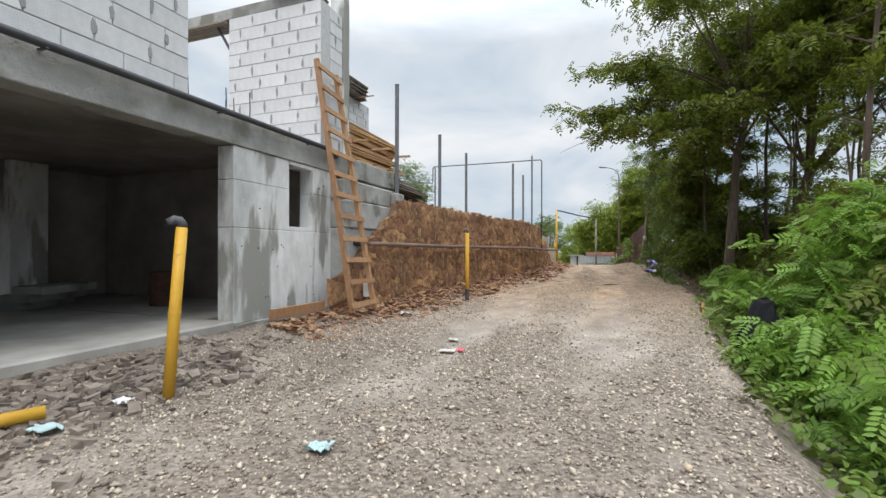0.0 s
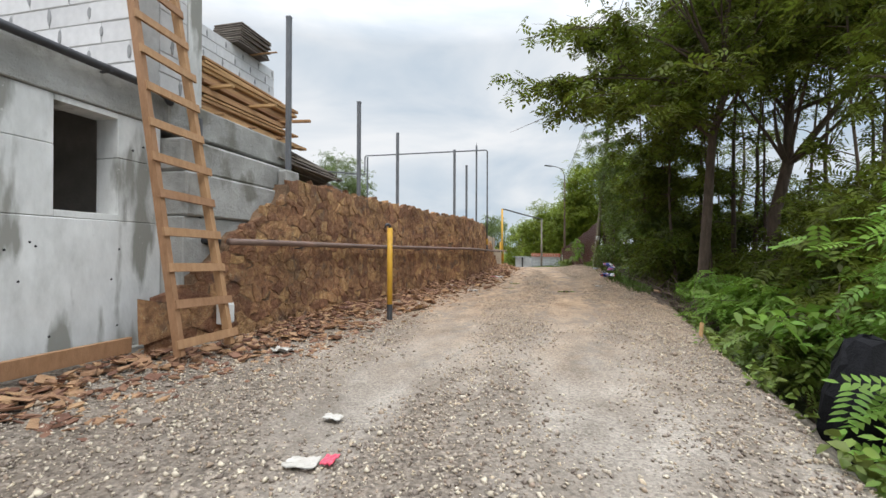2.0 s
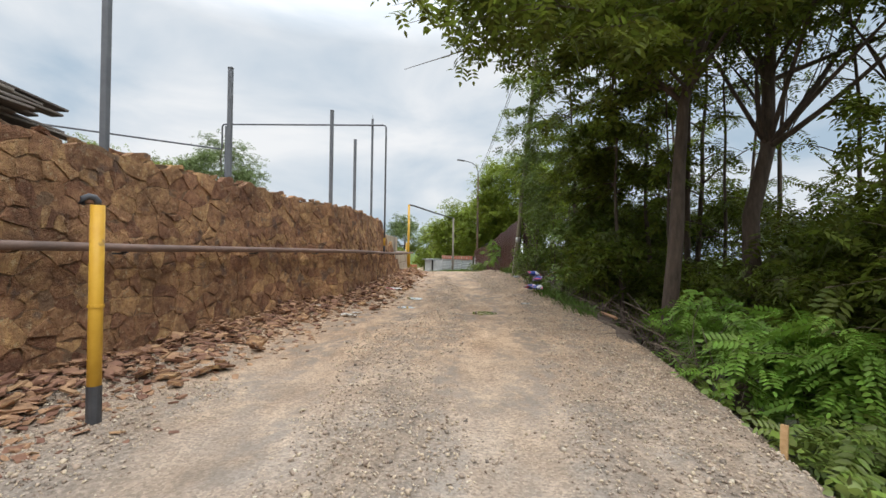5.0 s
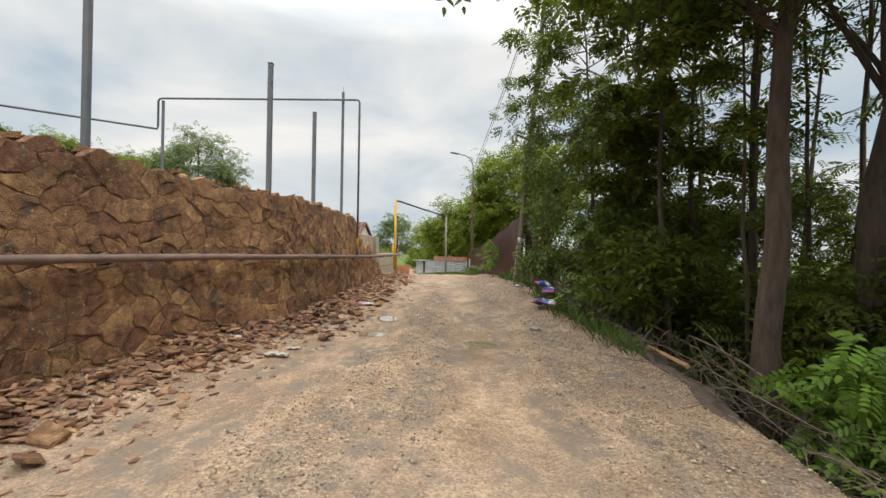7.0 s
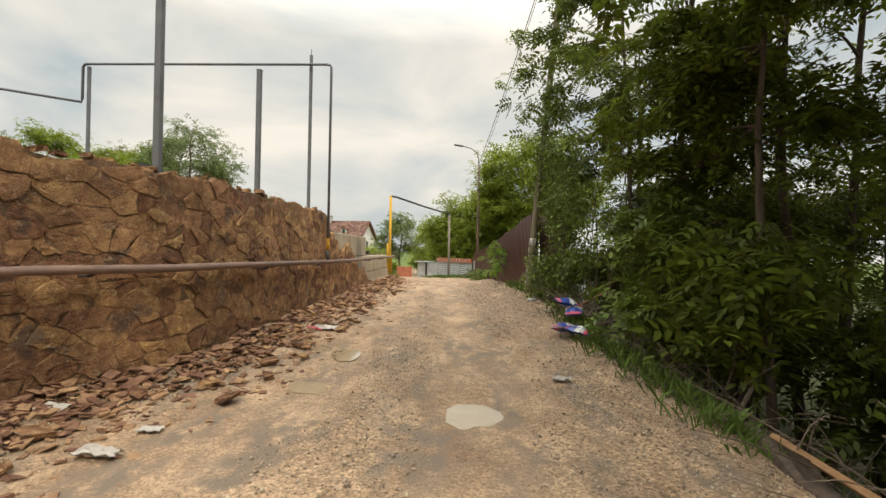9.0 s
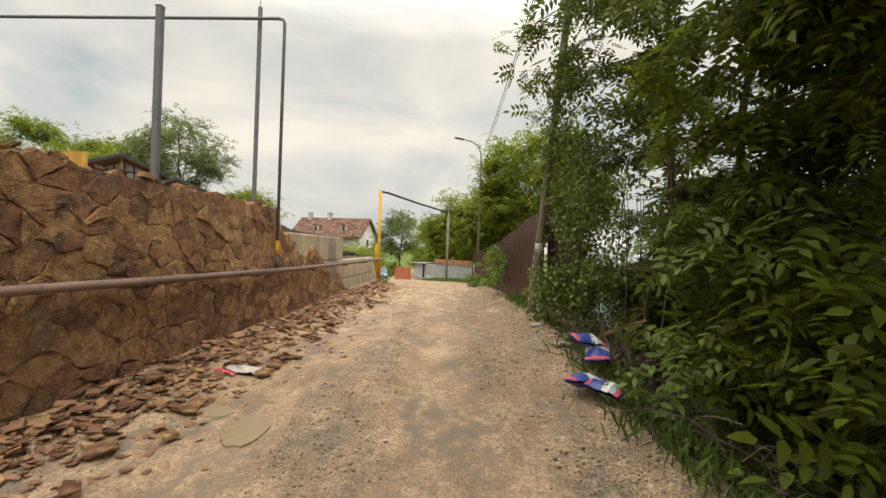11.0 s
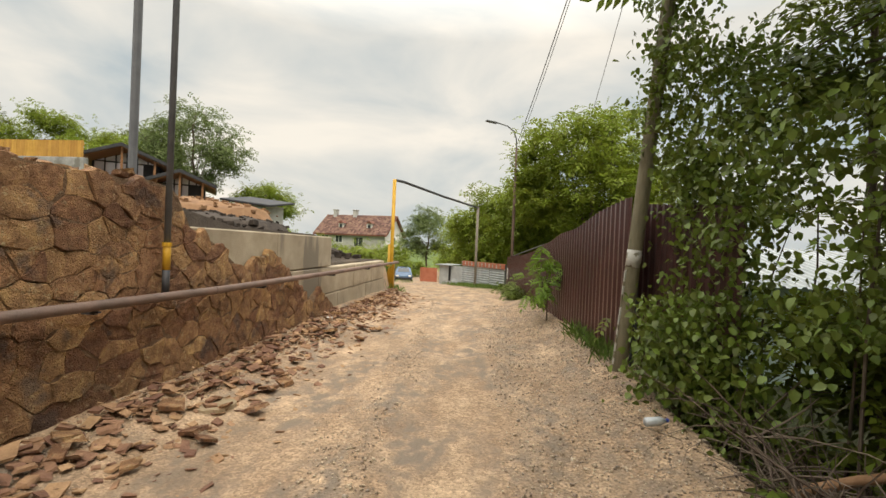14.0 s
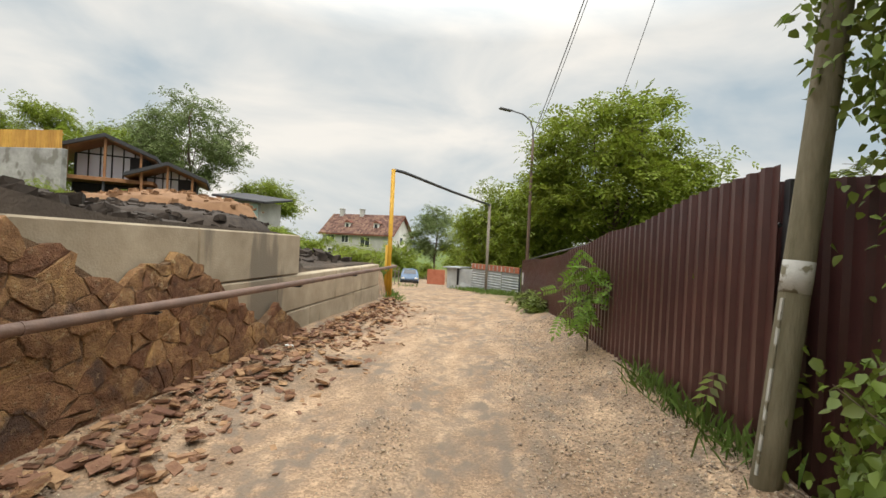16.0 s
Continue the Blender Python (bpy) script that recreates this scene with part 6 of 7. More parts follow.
for k, (x, y, z, a, b, c, n) in enumerate([
        (4.4, 9.7, 1.3, 0.9, 1.1, 1.4, 2000), (5.2, 12.3, 1.5, 1.1, 1.2, 1.5, 2000), (3.7, 5.6, 0.9, 0.9, 1.2, 1.5, 1300), (3.9, 8.2, 0.6, 0.9, 1.2, 1.3, 1300), (4.3, 10.8, 0.5, 1.0, 1.2, 1.4, 1300), (4.9, 13.0, 0.3, 1.1, 1.2, 1.4, 1300),
        (4.5, 16.6, 0.2, 0.8, 1.3, 1.2, 1200), (3.7, 18.7, 0.4, 0.7, 1.0, 1.0, 1100), (4.6, 20.0, 0.5, 1.1, 1.2, 1.4, 1300), (6.6, 14.0, -0.5, 1.5, 1.6, 2.0, 1500),
        (6.9, 17.6, -0.5, 1.4, 1.7, 2.2, 1500), (8.4, 11.2, 0.4, 1.6, 1.8, 2.2, 2200), (8.8, 14.4, 0.4, 1.7, 1.8, 2.2, 2200), (9.4, 18.6, 0.3, 1.8, 2.0, 2.4, 2200), (6.2, 11.6, 0.6, 1.1, 1.2, 1.6, 1600), (5.0, 21.4, 1.0, 1.0, 1.3, 1.5, 1200), (7.8, 20.8, 1.6, 1.5, 1.6, 2.4, 2400), (7.6, 16.4, 1.2, 1.3, 1.5, 2.0, 1300), (5.9, 15.0, 0.8, 1.0, 1.2, 1.5, 1600), (6.3, 9.4, -0.3, 1.3, 1.6, 2.0, 1300), (6.2, 22.6, 0.0, 1.2, 1.4, 2.0, 1300)]):
    bush(x, y, z, (a, b, c * 0.75), int(n * 0.66), LEAF_D, 90 + k, "dark leafy undergrowth beneath the trees", FR_FINE, 0.33, 0.03, 34, "undergrowth_bush")


bush(2.75, 18.7, 1.3, (0.6, 0.8, 1.2), 620, LEAF_I, 120, "tall feathery-leaved shrub crowding the verge", FR_BIG, 0.2, 0.03, 34, size=(0.7, 1.1))
bush(2.75, 17.3, 1.0, (0.45, 0.8, 1.0), 380, LEAF_D, 121, "feathery shrub in the shade of the trees", FR_BIG, 0.2, 0.025, 22)


for k, (x, y, z, a, b, c) in enumerate([(3.7, 21.2, 1.5, 0.8, 0.9, 1.4), (4.5, 22.5, 1.7, 1.0, 1.0, 1.5), (5.7, 21.3, 1.5, 1.1, 1.2, 1.6), (4.2, 19.6, 1.7, 0.7, 0.8, 1.2)]):
    bush(x, y, z, (a, b, c), 1100, LEAF_D, 125 + k, "dark leafy undergrowth beneath the trees", FR_FINE, 0.3, 0.03, 34, "undergrowth_bush")
bush(3.2, 21.8, 0.7, (0.6, 0.9, 1.0), 800, LEAF_D, 122, "dark shrub behind the dead brush", FR_FINE, 0.25, 0.025, 26)
bush(2.75, 24.7, 1.0, (0.5, 0.7, 1.0), 500, LEAF_D, 123, "dark shrub behind the end of the fence", FR_FINE, 0.22, 0.025, 22)


# climber over the end of the fence and the pole
def climber():
    nr = np.random.default_rng(7)
    ob = thing("climber", (0, 0, 0), "dense broad-leaved climber over the fence end and pole", "climber")
    cs = []
    for _ in range(120):
        y = nr.uniform(21.0, 23.35)
        z = 0.05 + 2.6 * nr.random() ** 1.25
        x = 1.76 + 0.55 * nr.random() + 0.2 * (23.3 - y) * nr.random() + (0.15 if y > 22.4 and z > 0.9 else 0.0)
        if y < 21.9 and z < 0.9:
            continue
        cs.append((x, y, z + land(1.8, y) * 0.8))
    for _ in range(110):
        t = nr.uniform(0.26, 1.0)
        cs.append((1.5 + 0.95 * t + nr.uniform(-0.14, 0.3), 23.36 + nr.normal(0, 0.1), 10.6 * t))
    for _ in range(34):
        cs.append((1.8 + nr.uniform(-0.1, 0.5), nr.uniform(21.8, 23.1), land(1.75, 22.5) + nr.uniform(0.0, 0.6)))
    for _ in range(46):
        z = nr.uniform(0.35, 1.3)
        cs.append((nr.uniform(1.5, 2.15), nr.uniform(22.2, 22.9), z))
    for _ in range(70):
        cs.append((nr.uniform(1.85, 2.7), nr.uniform(22.5, 23.3), nr.uniform(2.2, 3.9)))
    cs = np.array(cs)
    n = 16000
    idx = nr.integers(0, len(cs), n)
    pts = cs[idx] + nr.normal(0, 1, (n, 3)) * np.array([0.12, 0.14, 0.15])
    part("leaves", strew("leaves", pts, LF_BROAD, nr, LEAF_I, 0.7, 0.6, (0.3, 0.6)), LEAF_I, ob)
    for k in range(12):
        a = Vector((nr.uniform(2.2, 2.9), nr.uniform(20, 23.2), land(2.2, 22) - 0.2))
        b = a + Vector((nr.uniform(-0.3, 0.4), nr.uniform(-0.4, 0.4), nr.uniform(2, 4.6)))
        part("stem", tube(curve(a, b, (nr.uniform(-0.2, 0.2), nr.uniform(-0.2, 0.2), 0), 6), [0.014, 0.013, 0.011, 0.009, 0.007, 0.004], 5, False), BARK, ob)


climber()


def dead_brush():
    rng = random.Random(77)
    g = []
    for k in range(900):
        y = rng.choice([rng.uniform(12.0, 19.5), rng.uniform(19.7, 22.3), rng.uniform(19.9, 22.0)])
        x = edge_x(y) + rng.uniform(0.12, 1.2)
        a = Vector((x, y, land(x, y) + rng.uniform(0.0, 0.35)))
        d = Vector((rng.gauss(0, 1), rng.gauss(0, 1), rng.uniform(-0.1, 0.9))).normalized() * rng.uniform(0.3, 1.1)
        r = rng.uniform(0.003, 0.009)
        g.append(tube(curve(a, a + d, (rng.uniform(-0.1, 0.1), rng.uniform(-0.1, 0.1), rng.uniform(0, 0.12)), 4), [r, r * 0.8, r * 0.6, r * 0.3], 4, False))
    tagged(new("dead_brush", mesh_of("dead_brush", *join(*g), TWIG)), "tangle of dead grey-brown twigs along the verge", "brush", kind="stuff")
    for k, (a, b, r) in enumerate([((1.95, 21.4, 0.15), (2.6, 20.6, 0.75), 0.035), ((2.1, 20.0, 0.1), (1.75, 20.5, 0.25), 0.045), ((3.0, 13.7, -0.3), (2.45, 15.2, 0.35), 0.02), ((2.9, 9.2, -0.3), (3.3, 9.9, 0.55), 0.03),
                                   ((2.7, 20.9, 0.2), (3.6, 20.0, 0.3), 0.06), ((2.4, 16.6, -0.1), (3.4, 17.4, 0.5), 0.022)]):
        br = thing("broken_branch", (0, 0, 0), "bare broken branch lying on the verge", "branch", "fallen branches")
        part("wood", tube(curve(a, b, (0.05, 0.03, 0.08), 6), [r, r * 0.95, r * 0.85, r * 0.75, r * 0.6, r * 0.45], 8), TWIG if k else LADWOOD, br, smooth=True)
        part("twig", tube(curve(Vector(a).lerp(Vector(b), 0.6), Vector(b) + Vector((0.15, 0.2, 0.15)), (0, 0, 0.03), 4), [r * 0.5, r * 0.4, r * 0.3, r * 0.2], 6), TWIG, br)


dead_brush()

stump = thing("stump", on_land(1.62, 6.6), "pale broken stump draped with black cloth", "stump")
part("wood", tube([(0, 0, -0.4), (0.02, 0, 0.1), (0.05, 0.02, 0.45)], [0.15, 0.12, 0.10], 12), TWIG, stump, smooth=True)
rr = random.Random(8)
cv, cf = tube([(0.03, 0.0, -0.05), (0.04, 0.02, 0.2), (0.06, 0, 0.5), (0.08, 0.02, 0.72), (0.1, 0.05, 0.86), (0.1, 0.05, 0.92)], [0.2, 0.25, 0.23, 0.19, 0.13, 0.03], 14)
part("cloth", ([(x + rr.uniform(-0.06, 0.06), y + rr.uniform(-0.06, 0.06), z + rr.uniform(-0.06, 0.06)) for x, y, z in cv], cf), CLOTH, stump, "black rag hung over the stump")


def edge_log():
    ob = thing("rotten_plank", (0, 0, 0), "long rotten dark plank lying along the road edge", "plank")
    pts = [(edge_x(y) + 0.1 + 0.1 * math.sin(y * 1.3) + 0.05 * math.sin(y * 4), y, land(edge_x(y) + 0.1, y) + 0.03) for y in np.linspace(13.4, 18.6, 14)]
    v, f = tube(pts, [0.05 + 0.045 * abs(math.sin(i * 1.9)) for i in range(14)], 8)
    part("wood", ([(x + (0.07 if i % 8 < 4 else -0.05) + 0.03 * noise.noise(Vector((x * 9, y * 9, z * 9))), y, z + 0.02 * noise.noise(Vector((y * 5, x * 9, 2)))) for i, (x, y, z) in enumerate(v)], f), BARK, ob)
    st = thing("wooden_stake", (0, 0, 0), "raw wooden stake leaning at the road edge", "stake")
    part("wood", tube([(2.28, 15.9, 0.05), (2.12, 14.6, 0.12)], 0.03, 4), NEWWOOD, st)
    st2 = thing("wooden_stake", (0, 0, 0), "short wooden peg in the gravel edge", "stake")
    part("wood", tube([(1.62, 10.0, -0.25), (1.66, 10.05, 0.05)], 0.03, 4), NEWWOOD, st2)


edge_log()

# far trees, hedges and hillside growth
for k, (x, y, top, cz, rx, rz, nl, cl, mt, lab) in enumerate([
        (5.0, 43.5, 8.6, 5.8, 4.0, 3.7, 9000, 90, LEAF_W, "large bright green walnut tree behind the fence"),
        (-0.9, 51.5, 5.6, 2.8, 2.1, 3.1, 4400, 50, LEAF_W, "bright green tree behind the tin wall"),
        (2.0, 49.0, 6.2, 3.2, 2.6, 3.2, 5200, 56, LEAF_W, "bright green tree beside the lamp"),
        (-9.6, 80.0, 6.8, 3.2, 3.6, 4.0, 3200, 50, LEAF_P, "pale green tree far down the road"),
        (-4.2, 72.0, 3.6, 1.2, 2.6, 3.0, 2800, 44, LEAF_W, "green tree at the bend of the road"),
        (-13.5, 74.0, 2.2, 0.2, 2.6, 2.0, 2000, 36, LEAF_W, "hedge of green shrubs beside the car"),
        (2.5, 66.0, 6.0, 2.2, 4.0, 4.6, 3600, 56, LEAF_W, "green tree beyond the tin wall"),
        (-26.2, 53.5, 12.4, 9.0, 4.3, 3.9, 4200, 90, LEAF_P, "airy pale-leaved tree above the cabins"),
        (-31.5, 54.5, 10.8, 8.2, 3.2, 2.8, 2800, 44, LEAF_W, "green tree above the cabins"),
        (-40.5, 55.0, 12.4, 9.2, 4.4, 3.8, 5200, 60, LEAF_W, "broad green tree on the hilltop"),
        (-22.0, 58.0, 6.9, 5.4, 2.8, 1.5, 2600, 40, LEAF_W, "pale green tree behind the cabins"),
        (-36.0, 59.0, 12.0, 9.4, 3.2, 2.6, 2600, 40, LEAF_D, "dark green tree on the hill"),
        (-48.0, 52.0, 13.0, 9.8, 4.0, 4.0, 2600, 44, LEAF_D, "dark green tree at the edge of the hill")]):
    z0 = land(x, y)
    tree("far_tree", (x, y, z0), (x + 0.3, y, top), 0.16, ((x, y, cz), (rx, rx, rz)), cl, nl, FR_FAR, mt, 130 + k, lab, 0.62, 14, 0.3, 0.25, (0.8, 1.5), "trees in the distance")
for k, (x, y, r, h, mt) in enumerate([(-17.5, 52, 2.0, 2.3, LEAF_W), (-15.0, 55, 2.2, 2.0, LEAF_W), (-19.5, 54, 2.0, 2.6, LEAF_W), (-12.5, 58, 2.2, 1.5, LEAF_W), (-13.0, 44.0, 1.2, 1.2, LEAF_W), (-17.0, 38.2, 0.7, 0.8, LEAF_B),
                                      (-4.5, 35.0, 0.6, 0.8, LEAF_W), (-5.6, 37.0, 0.8, 0.9, LEAF_W), (-7.4, 41, 1.0, 0.8, LEAF_W), (-11.6, 50, 1.6, 1.0, LEAF_P), (0.75, 32.6, 0.3, 0.35, LEAF_I), (0.6, 34.2, 0.4, 0.45, LEAF_I),
                                      (-10.2, 42.0, 1.0, 0.9, LEAF_W), (-22.5, 39.0, 1.0, 0.6, LEAF_W), (-14.5, 66, 2.0, 1.6, LEAF_W), (-10.5, 72, 2.2, 1.8, LEAF_W)]):
    z0 = land(x, y)
    tree("far_shrub", (x, y, z0), (x, y, z0 + h), 0.03, ((x, y, z0 + h * 0.55), (r, r, h * 0.6)), 24, 900 if r > 0.65 else 260, FR_FAR if y > 40 else FR_FINE, mt, 170 + k,
         "green shrub on the bank beyond the wall", 0.28 if r > 0.65 else 0.11, 10, 0.3, 0.1, (0.6, 1.1) if r > 0.65 else (0.35, 0.7), "shrubs on the banks")
sap = tree("fence_sapling", on_land(1.15, 27.3), (1.05, 27.2, 1.9), 0.012, ((1.02, 27.2, 1.35), (0.16, 0.26, 0.6)), 12, 60, FR_NEAR, LEAF_B, 199,
           "thin feathery sapling standing before the brown fence", 0.12, 12, 0.4, 0.2, (0.8, 1.3))

# ---- gravel, rubble, grass ----
def pebbles():
    nr = np.random.default_rng(12)
    n = 190000
    y = 0.4 + 30.6 * nr.random(n) ** 0.85
    wl = np.interp(y, [0, 7, 8, 12, 16.2, 17.0, 18.5, 23, 27, 32], [-5.05, -4.75, -4.62, -4.38, -3.93, -3.48, -3.28, -3.24, -3.3, -3.43])
    er = np.array([edge_x(v) for v in y])
    u = nr.random(n)
    x = wl + 0.1 + (er - wl) * u
    keep = np.zeros(n, bool)
    z = np.zeros(n)
    for i in range(n):
        p = np.interp(y[i], [0, 6, 9, 14, 22, 31], [1.0, 1.0, 0.9, 0.62, 0.5, 0.45]) - 1.25 * trodden(x[i], y[i])
        if u[i] > 0.86 or u[i] < 0.1:
            p += 0.35
        keep[i] = nr.random() < p
        if keep[i]:
            z[i] = land(x[i], y[i])
    x, y, z = x[keep], y[keep], z[keep]
    base = np.array([(1, 0, 0), (0, 1, 0), (-1, 0, 0), (0, -1, 0), (0, 0, 0.75), (0, 0, -0.6)], float)
    faces = np.array([(0, 1, 4), (1, 2, 4), (2, 3, 4), (3, 0, 4), (1, 0, 5), (2, 1, 5), (3, 2, 5), (0, 3, 5)])
    grey = nr.random(len(x)) > np.interp(y, [4, 11], [0.05, 0.9])
    for nm, sel, mt, lab in (("grey_gravel", grey, PEBBLE, "loose grey-brown gravel scattered over the road"), ("tan_gravel", ~grey, TANPEB, "small tan stones trodden into the clay road")):
        px, py, pz = x[sel], y[sel], z[sel]
        m = len(px)
        s = np.clip(nr.lognormal(-4.42, 0.38, m), 0.005, 0.036) * np.interp(py, [6, 14], [1.0, 0.72])
        v = base[None] * nr.uniform(0.55, 1.2, (m, 6, 1)) + nr.normal(0, 0.18, (m, 6, 3))
        v = np.einsum("nij,nkj->nki", frames_for(nr, m, 0.0, 0.5), v) * s[:, None, None]
        v += np.stack([px, py, pz + s * 0.3], 1)[:, None, :]
        f = faces[None] + (np.arange(m) * 6)[:, None, None]
        tagged(new(nm, raw_mesh(nm, v.reshape(-1, 3), f.reshape(-1, 3), mt)), lab, "gravel", kind="stuff")


pebbles()


def rubble():
    rng = random.Random(15)
    g = []
    for _ in range(9500):
        y = rng.uniform(5.0, 32.8)
        d = abs(rng.gauss(0, 0.55)) + (0.0 if y > 8 else 0.1)
        if d > 1.7 or rng.random() > np.interp(y, [8, 17, 21, 33], [1.0, 0.85, 0.42, 0.35]):
            continue
        if y < 8 and rng.random() < 0.3:
            continue
        x = (wall_x(y) if y > 7 else -5.05) + 0.14 + d
        s = (0.022 + 0.085 * rng.random() ** 1.8) * (1.25 - 0.4 * d)
        pile = 0.14 * max(0, 1 - d / 0.8) * (0.6 + 0.6 * noise.noise(Vector((y * 1.4, 0, 4))))
        g.append(lump((x, y, land(x, y) + s * 0.1 + pile * rng.random()), (s * rng.uniform(1.0, 2.0), s * rng.uniform(0.7, 1.4), s * rng.uniform(0.16, 0.36)), rng))
    tagged(new("stone_rubble", mesh_of("stone_rubble", *join(*g), CHIP)), "red-brown stone chips heaped along the wall foot", "rubble", kind="stuff")
    for k in range(90):
        y = rng.uniform(7.4, 31)
        d = rng.uniform(0.05, 1.1)
        x = wall_x(y) + 0.2 + d
        s = rng.uniform(0.1, 0.2)
        ob = new("stone_slab", mesh_of("stone_slab", *lump((0, 0, 0), (s * 1.3, s, s * 0.28), rng), STONE))
        ob.location = (x, y, land(x, y) + 0.05 + 0.06 * max(0, 0.6 - d))
        tagged(ob, "flat broken red-brown stone lying in the rubble", "stone", "broken stones by the wall")
    soil = []
    for _ in range(650):
        x, y = -4.3 + rng.gauss(0, 0.38), 2.5 + rng.gauss(0, 0.85)
        if x < -5.0:
            continue
        s = rng.uniform(0.02, 0.11)
        soil.append(lump((x, y, land(x, y) + s * 0.15), (s * 1.4, s, s * 0.7), rng))
    tagged(new("dark_clods", mesh_of("dark_clods", *join(*soil), CLOD)), "dark clods of earth and rubble by the garage floor edge", "rubble", kind="stuff")


rubble()


def grass():
    nr = np.random.default_rng(23)
    pts = []

    def tuft(n, xs, ys, sx, sy):
        x, y = xs + nr.normal(0, sx, n), ys + nr.normal(0, sy, n)
        pts.append(np.array([(a, b, land(a, b) - 0.01) for a, b in zip(x, y)]))
    for y in np.arange(23.7, 25.8, 0.25):
        tuft(34, float(np.interp(y, [23.8, 27.5], [1.55, 1.22])), y, 0.07, 0.12)
    for y in np.arange(16.0, 20.5, 0.25):
        tuft(110, edge_x(y) + 0.12, y, 0.2, 0.2)
    for y in np.arange(40.5, 46, 0.35):
        tuft(110, np.interp(y, [40.5, 46], [0.1, -2.3]), y, 0.45, 0.3)
    for y in np.arange(33, 37, 0.3):
        tuft(60, wall_x(32) - (y - 33.5) * 0.3 - 0.1, y, 0.2, 0.2)
    for _ in range(60):
        tuft(60, nr.uniform(-20, -5), nr.uniform(28, 48), 0.4, 0.4)
    p = np.concatenate(pts)
    v = np.array([(0, -0.004, 0), (0, 0.004, 0), (0.12, 0.003, 0.015), (0.2, 0, -0.01)])
    tagged(new("grass", strew("grass", p, (v, np.array([(0, 1, 2, 3)])), nr, GRASS, -1.1, 0.5, (0.6, 1.5))), "rough green grass in tufts along the verges", "grass", kind="stuff")


grass()


def verge_weeds():
    nr = np.random.default_rng(91)
    pts = []
    for _ in range(75):
        y = nr.choice([nr.uniform(2.0, 14.0), nr.uniform(17.5, 21.0)])
        x = edge_x(y) + nr.uniform(0.05, 0.55)
        m, sp = int(nr.integers(12, 34)), nr.uniform(0.05, 0.14)
        px, py = x + nr.normal(0, sp, m), y + nr.normal(0, sp, m)
        pts.append(np.array([(a, b, land(a, b) + h) for a, b, h in zip(px, py, nr.uniform(0.02, 0.22, m))]))
    p = np.concatenate(pts)
    tagged(new("verge_weeds", strew("verge_weeds", p, LF_BROAD, nr, LEAF_I, 0.1, 0.6, (0.3, 0.75))), "low leafy weeds along the road edge", "weeds", kind="stuff")


verge_weeds()


# ---- puddles and litter ----
def puddle(x, y, rx, ry, seed):
    nr = random.Random(seed)
    n = 26
    k = [1 + 0.22 * math.sin(i * 2 * math.pi / n * 2 + seed) + nr.uniform(-0.08, 0.08) for i in range(n)]
    z = land(x, y) + 0.020
    v = [(x + rx * k[i] * math.cos(2 * math.pi * i / n), y + ry * k[i] * math.sin(2 * math.pi * i / n), z) for i in range(n)]
    v += [(a, b, z - 0.06) for a, b, _ in v]
    ob = new("puddle", mesh_of("puddle", v, [tuple(range(n))] + [(i, n + i, n + (i + 1) % n, (i + 1) % n) for i in range(n)], WATER))
    tagged(ob, "shallow muddy puddle in the wheel track", "puddle", "puddles in the road")


for k, (x, y, rx, ry) in enumerate([(0.0, 16.55, 0.24, 0.4), (-1.75, 17.2, 0.22, 0.34), (-1.7, 18.4, 0.2, 0.4), (-2.2, 18.75, 0.24, 0.2), (-2.5, 22.1, 0.2, 0.14)]):
    puddle(x, y, rx, ry, k + 1)


def litter(x, y, w, d, material, label, seed, h=0.03, cat="litter"):
    nr = random.Random(seed)
    n = 7
    v = []
    for j in range(n):
        for i in range(n):
            u, t = i / (n - 1) - 0.5, j / (n - 1) - 0.5
            px, py = x + u * w + nr.uniform(-0.06, 0.06) * w, y + t * d + nr.uniform(-0.06, 0.06) * d
            v.append((px, py, land(px, py) + 0.03 + h * nr.random()))
    f = [(j * n + i, j * n + i + 1, (j + 1) * n + i + 1, (j + 1) * n + i) for j in range(n - 1) for i in range(n - 1)]
    m = len(v)
    v += [(a, b, c - 0.006) for a, b, c in v]
    f += [tuple(m + i for i in q)[::-1] for q in f]
    ob = new("litter", mesh_of("litter", v, f, material))
    tagged(ob, label, cat, "litter on the road")


litter(-2.35, 19.6, 0.34, 0.2, PAPER, "crumpled pale paper wrapper on the rubble", 1)
litter(-2.5, 19.45, 0.22, 0.06, RED, "red strip of torn wrapper", 2, 0.02)
litter(-3.5, 15.9, 0.2, 0.16, PAPER, "torn pale paper by the wall", 3)
litter(-2.63, 15.85, 0.18, 0.1, PAPER, "flat pale scrap of paper", 4, 0.01)
litter(-1.94, 2.3, 0.16, 0.12, TEAL, "green-white crumpled plastic scrap on the gravel", 5)
litter(-3.92, 1.85, 0.2, 0.14, TEAL, "pale green plastic scrap", 6)
litter(-3.95, 2.42, 0.15, 0.1, WHITE, "small white scrap near the yellow post", 7)
litter(-2.03, 5.05, 0.2, 0.12, PAPER, "pale torn paper strip on the gravel", 8, 0.015)
litter(-1.88, 5.1, 0.08, 0.1, RED, "small pinkish-red scrap", 9, 0.015)
litter(-2.2, 5.77, 0.14, 0.1, PAPER, "light grey scrap on the gravel", 10, 0.015)
litter(1.0, 17.4, 0.2, 0.1, PAPER, "brown and white paper scrap", 11)
litter(-2.7, 15.4, 0.3, 0.12, PAPER, "soaked white packaging by the rubble", 12, 0.04)
litter(-3.0, 26.3, 0.1, 0.08, WHITE, "small white scrap at the wall foot", 13)
litter(-3.75, 7.5, 0.22, 0.16, PAPER, "pale crumpled bag at the ladder foot", 14, 0.06)
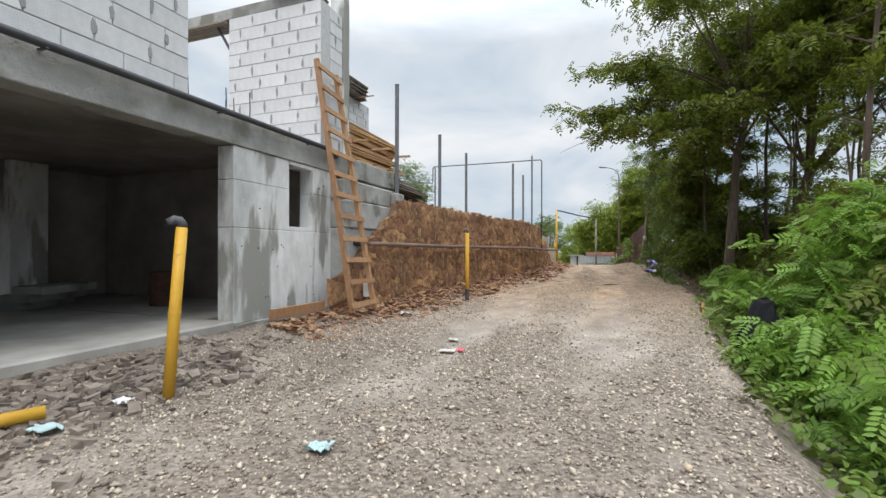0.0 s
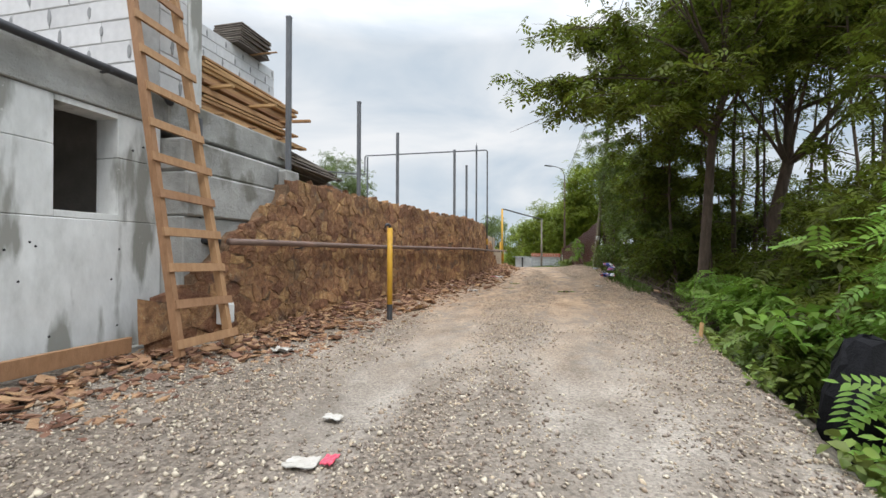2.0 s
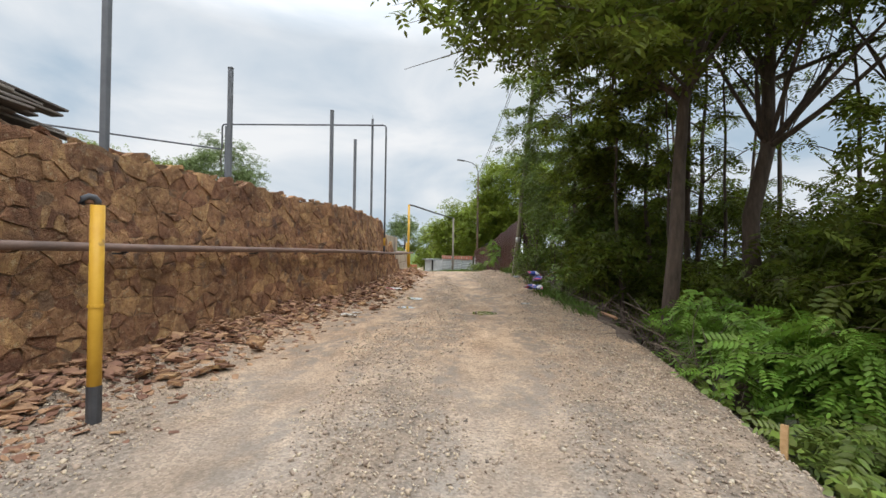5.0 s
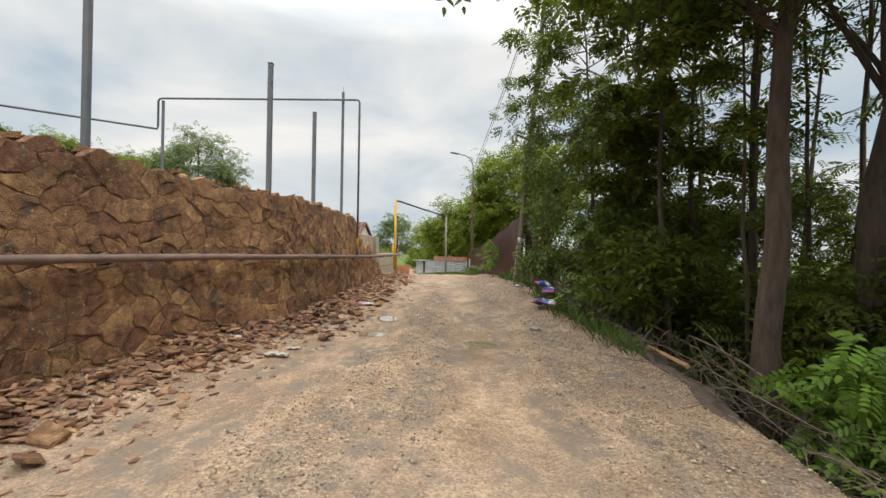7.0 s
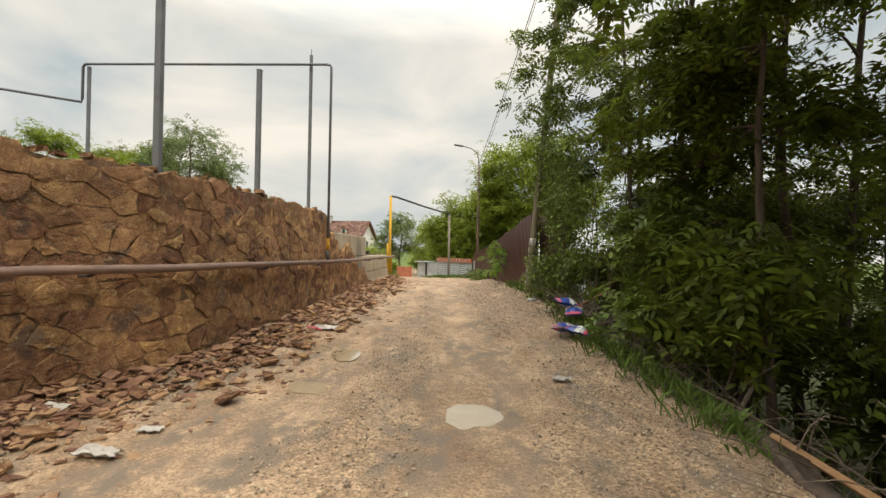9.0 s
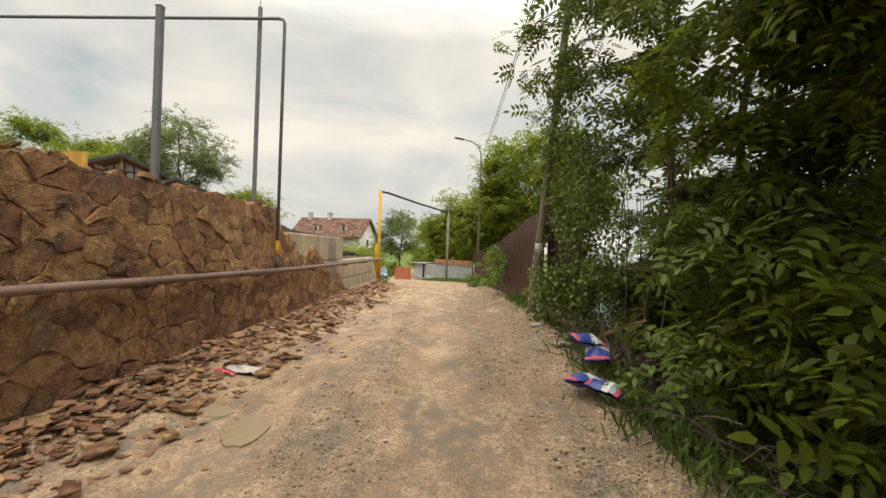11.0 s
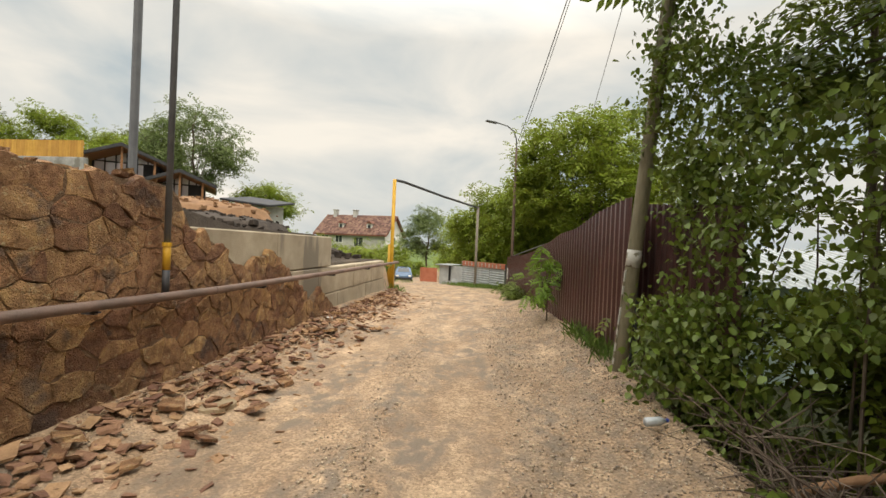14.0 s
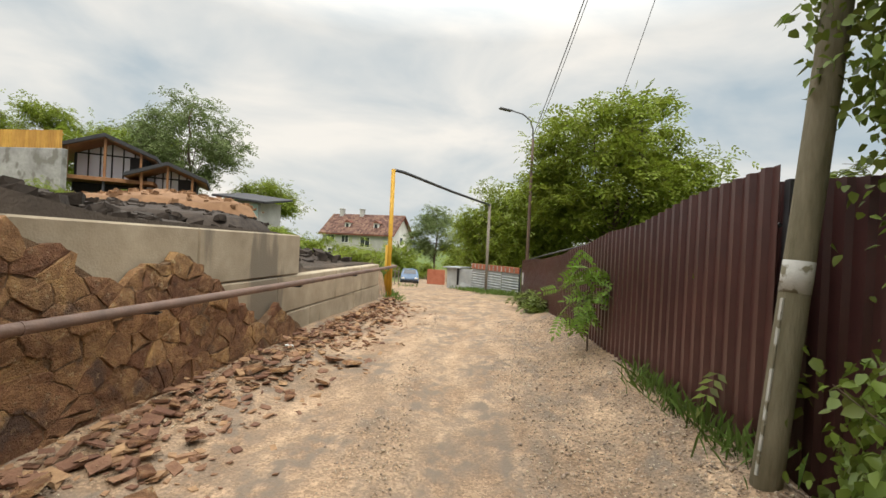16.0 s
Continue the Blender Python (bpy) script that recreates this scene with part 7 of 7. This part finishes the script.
litter(1.6, 20.9, 0.26, 0.12, PAPER, "crushed pale wrapper at the verge", 15, 0.05)


def packet(at, size, turn, seed):
    """A crumpled foil packet with a red stripe and a clear window."""
    nr = random.Random(seed)
    ob = thing("plastic_packet", at, "crumpled blue plastic packet with a red and white stripe", "packet", "discarded packets")
    ob.rotation_euler = (radians(nr.uniform(-16, 16)), radians(nr.uniform(-14, 14)), radians(turn))
    n, m = 9, 7
    w, d, h = size

    def sheet_at(u0, u1, lift):
        v = []
        for s in (1, -1):
            for j in range(m):
                for i in range(n):
                    u, t = u0 + (u1 - u0) * i / (n - 1), j / (m - 1)
                    puff = math.sin(math.pi * min(1, max(0, u))) * math.sin(math.pi * t)
                    k = 0.018 * noise.noise(Vector((u * 6, t * 6, seed)))
                    v.append(((u - 0.5) * w, (t - 0.5) * d, s * (0.012 + puff * h / 2 + lift) + k))
        f = [(j * n + i, j * n + i + 1, (j + 1) * n + i + 1, (j + 1) * n + i) for j in range(m - 1) for i in range(n - 1)]
        f += [tuple(n * m + i for i in q)[::-1] for q in f]
        return v, f
    part("film", sheet_at(0, 1, 0), BLUE, ob, smooth=True)
    for u in (0.02, 0.86):
        part("stripe", sheet_at(u, u + 0.11, 0.004), RED, ob, "pinkish red stripe", True)
    part("white_band", sheet_at(0.50, 0.70, 0.004), WHITE, ob, "white printed panel", True)
    part("window", sheet_at(0.71, 0.85, 0.004), CLEAR, ob, "clear film window", True)


for k, (x, y, z, tn) in enumerate([(1.45, 19.3, 0.16, 20), (1.68, 19.62, 0.3, 75), (1.62, 19.1, 0.14, -40), (1.6, 19.75, 0.42, 10)]):
    packet((x, y, land(x, y) + z), (0.37, 0.26, 0.13), tn, k + 3)
bottle = thing("plastic_bottle", (0, 0, 0), "crushed clear plastic bottle at the verge", "bottle")
part("body", tube([(1.3, 21.9, 0.42), (1.42, 21.95, 0.42), (1.47, 21.97, 0.42)], [0.035, 0.035, 0.015], 10), CLEAR, bottle, smooth=True)
part("cap", tube([(1.47, 21.97, 0.42), (1.495, 21.98, 0.42)], 0.016, 8), BLUE, bottle)
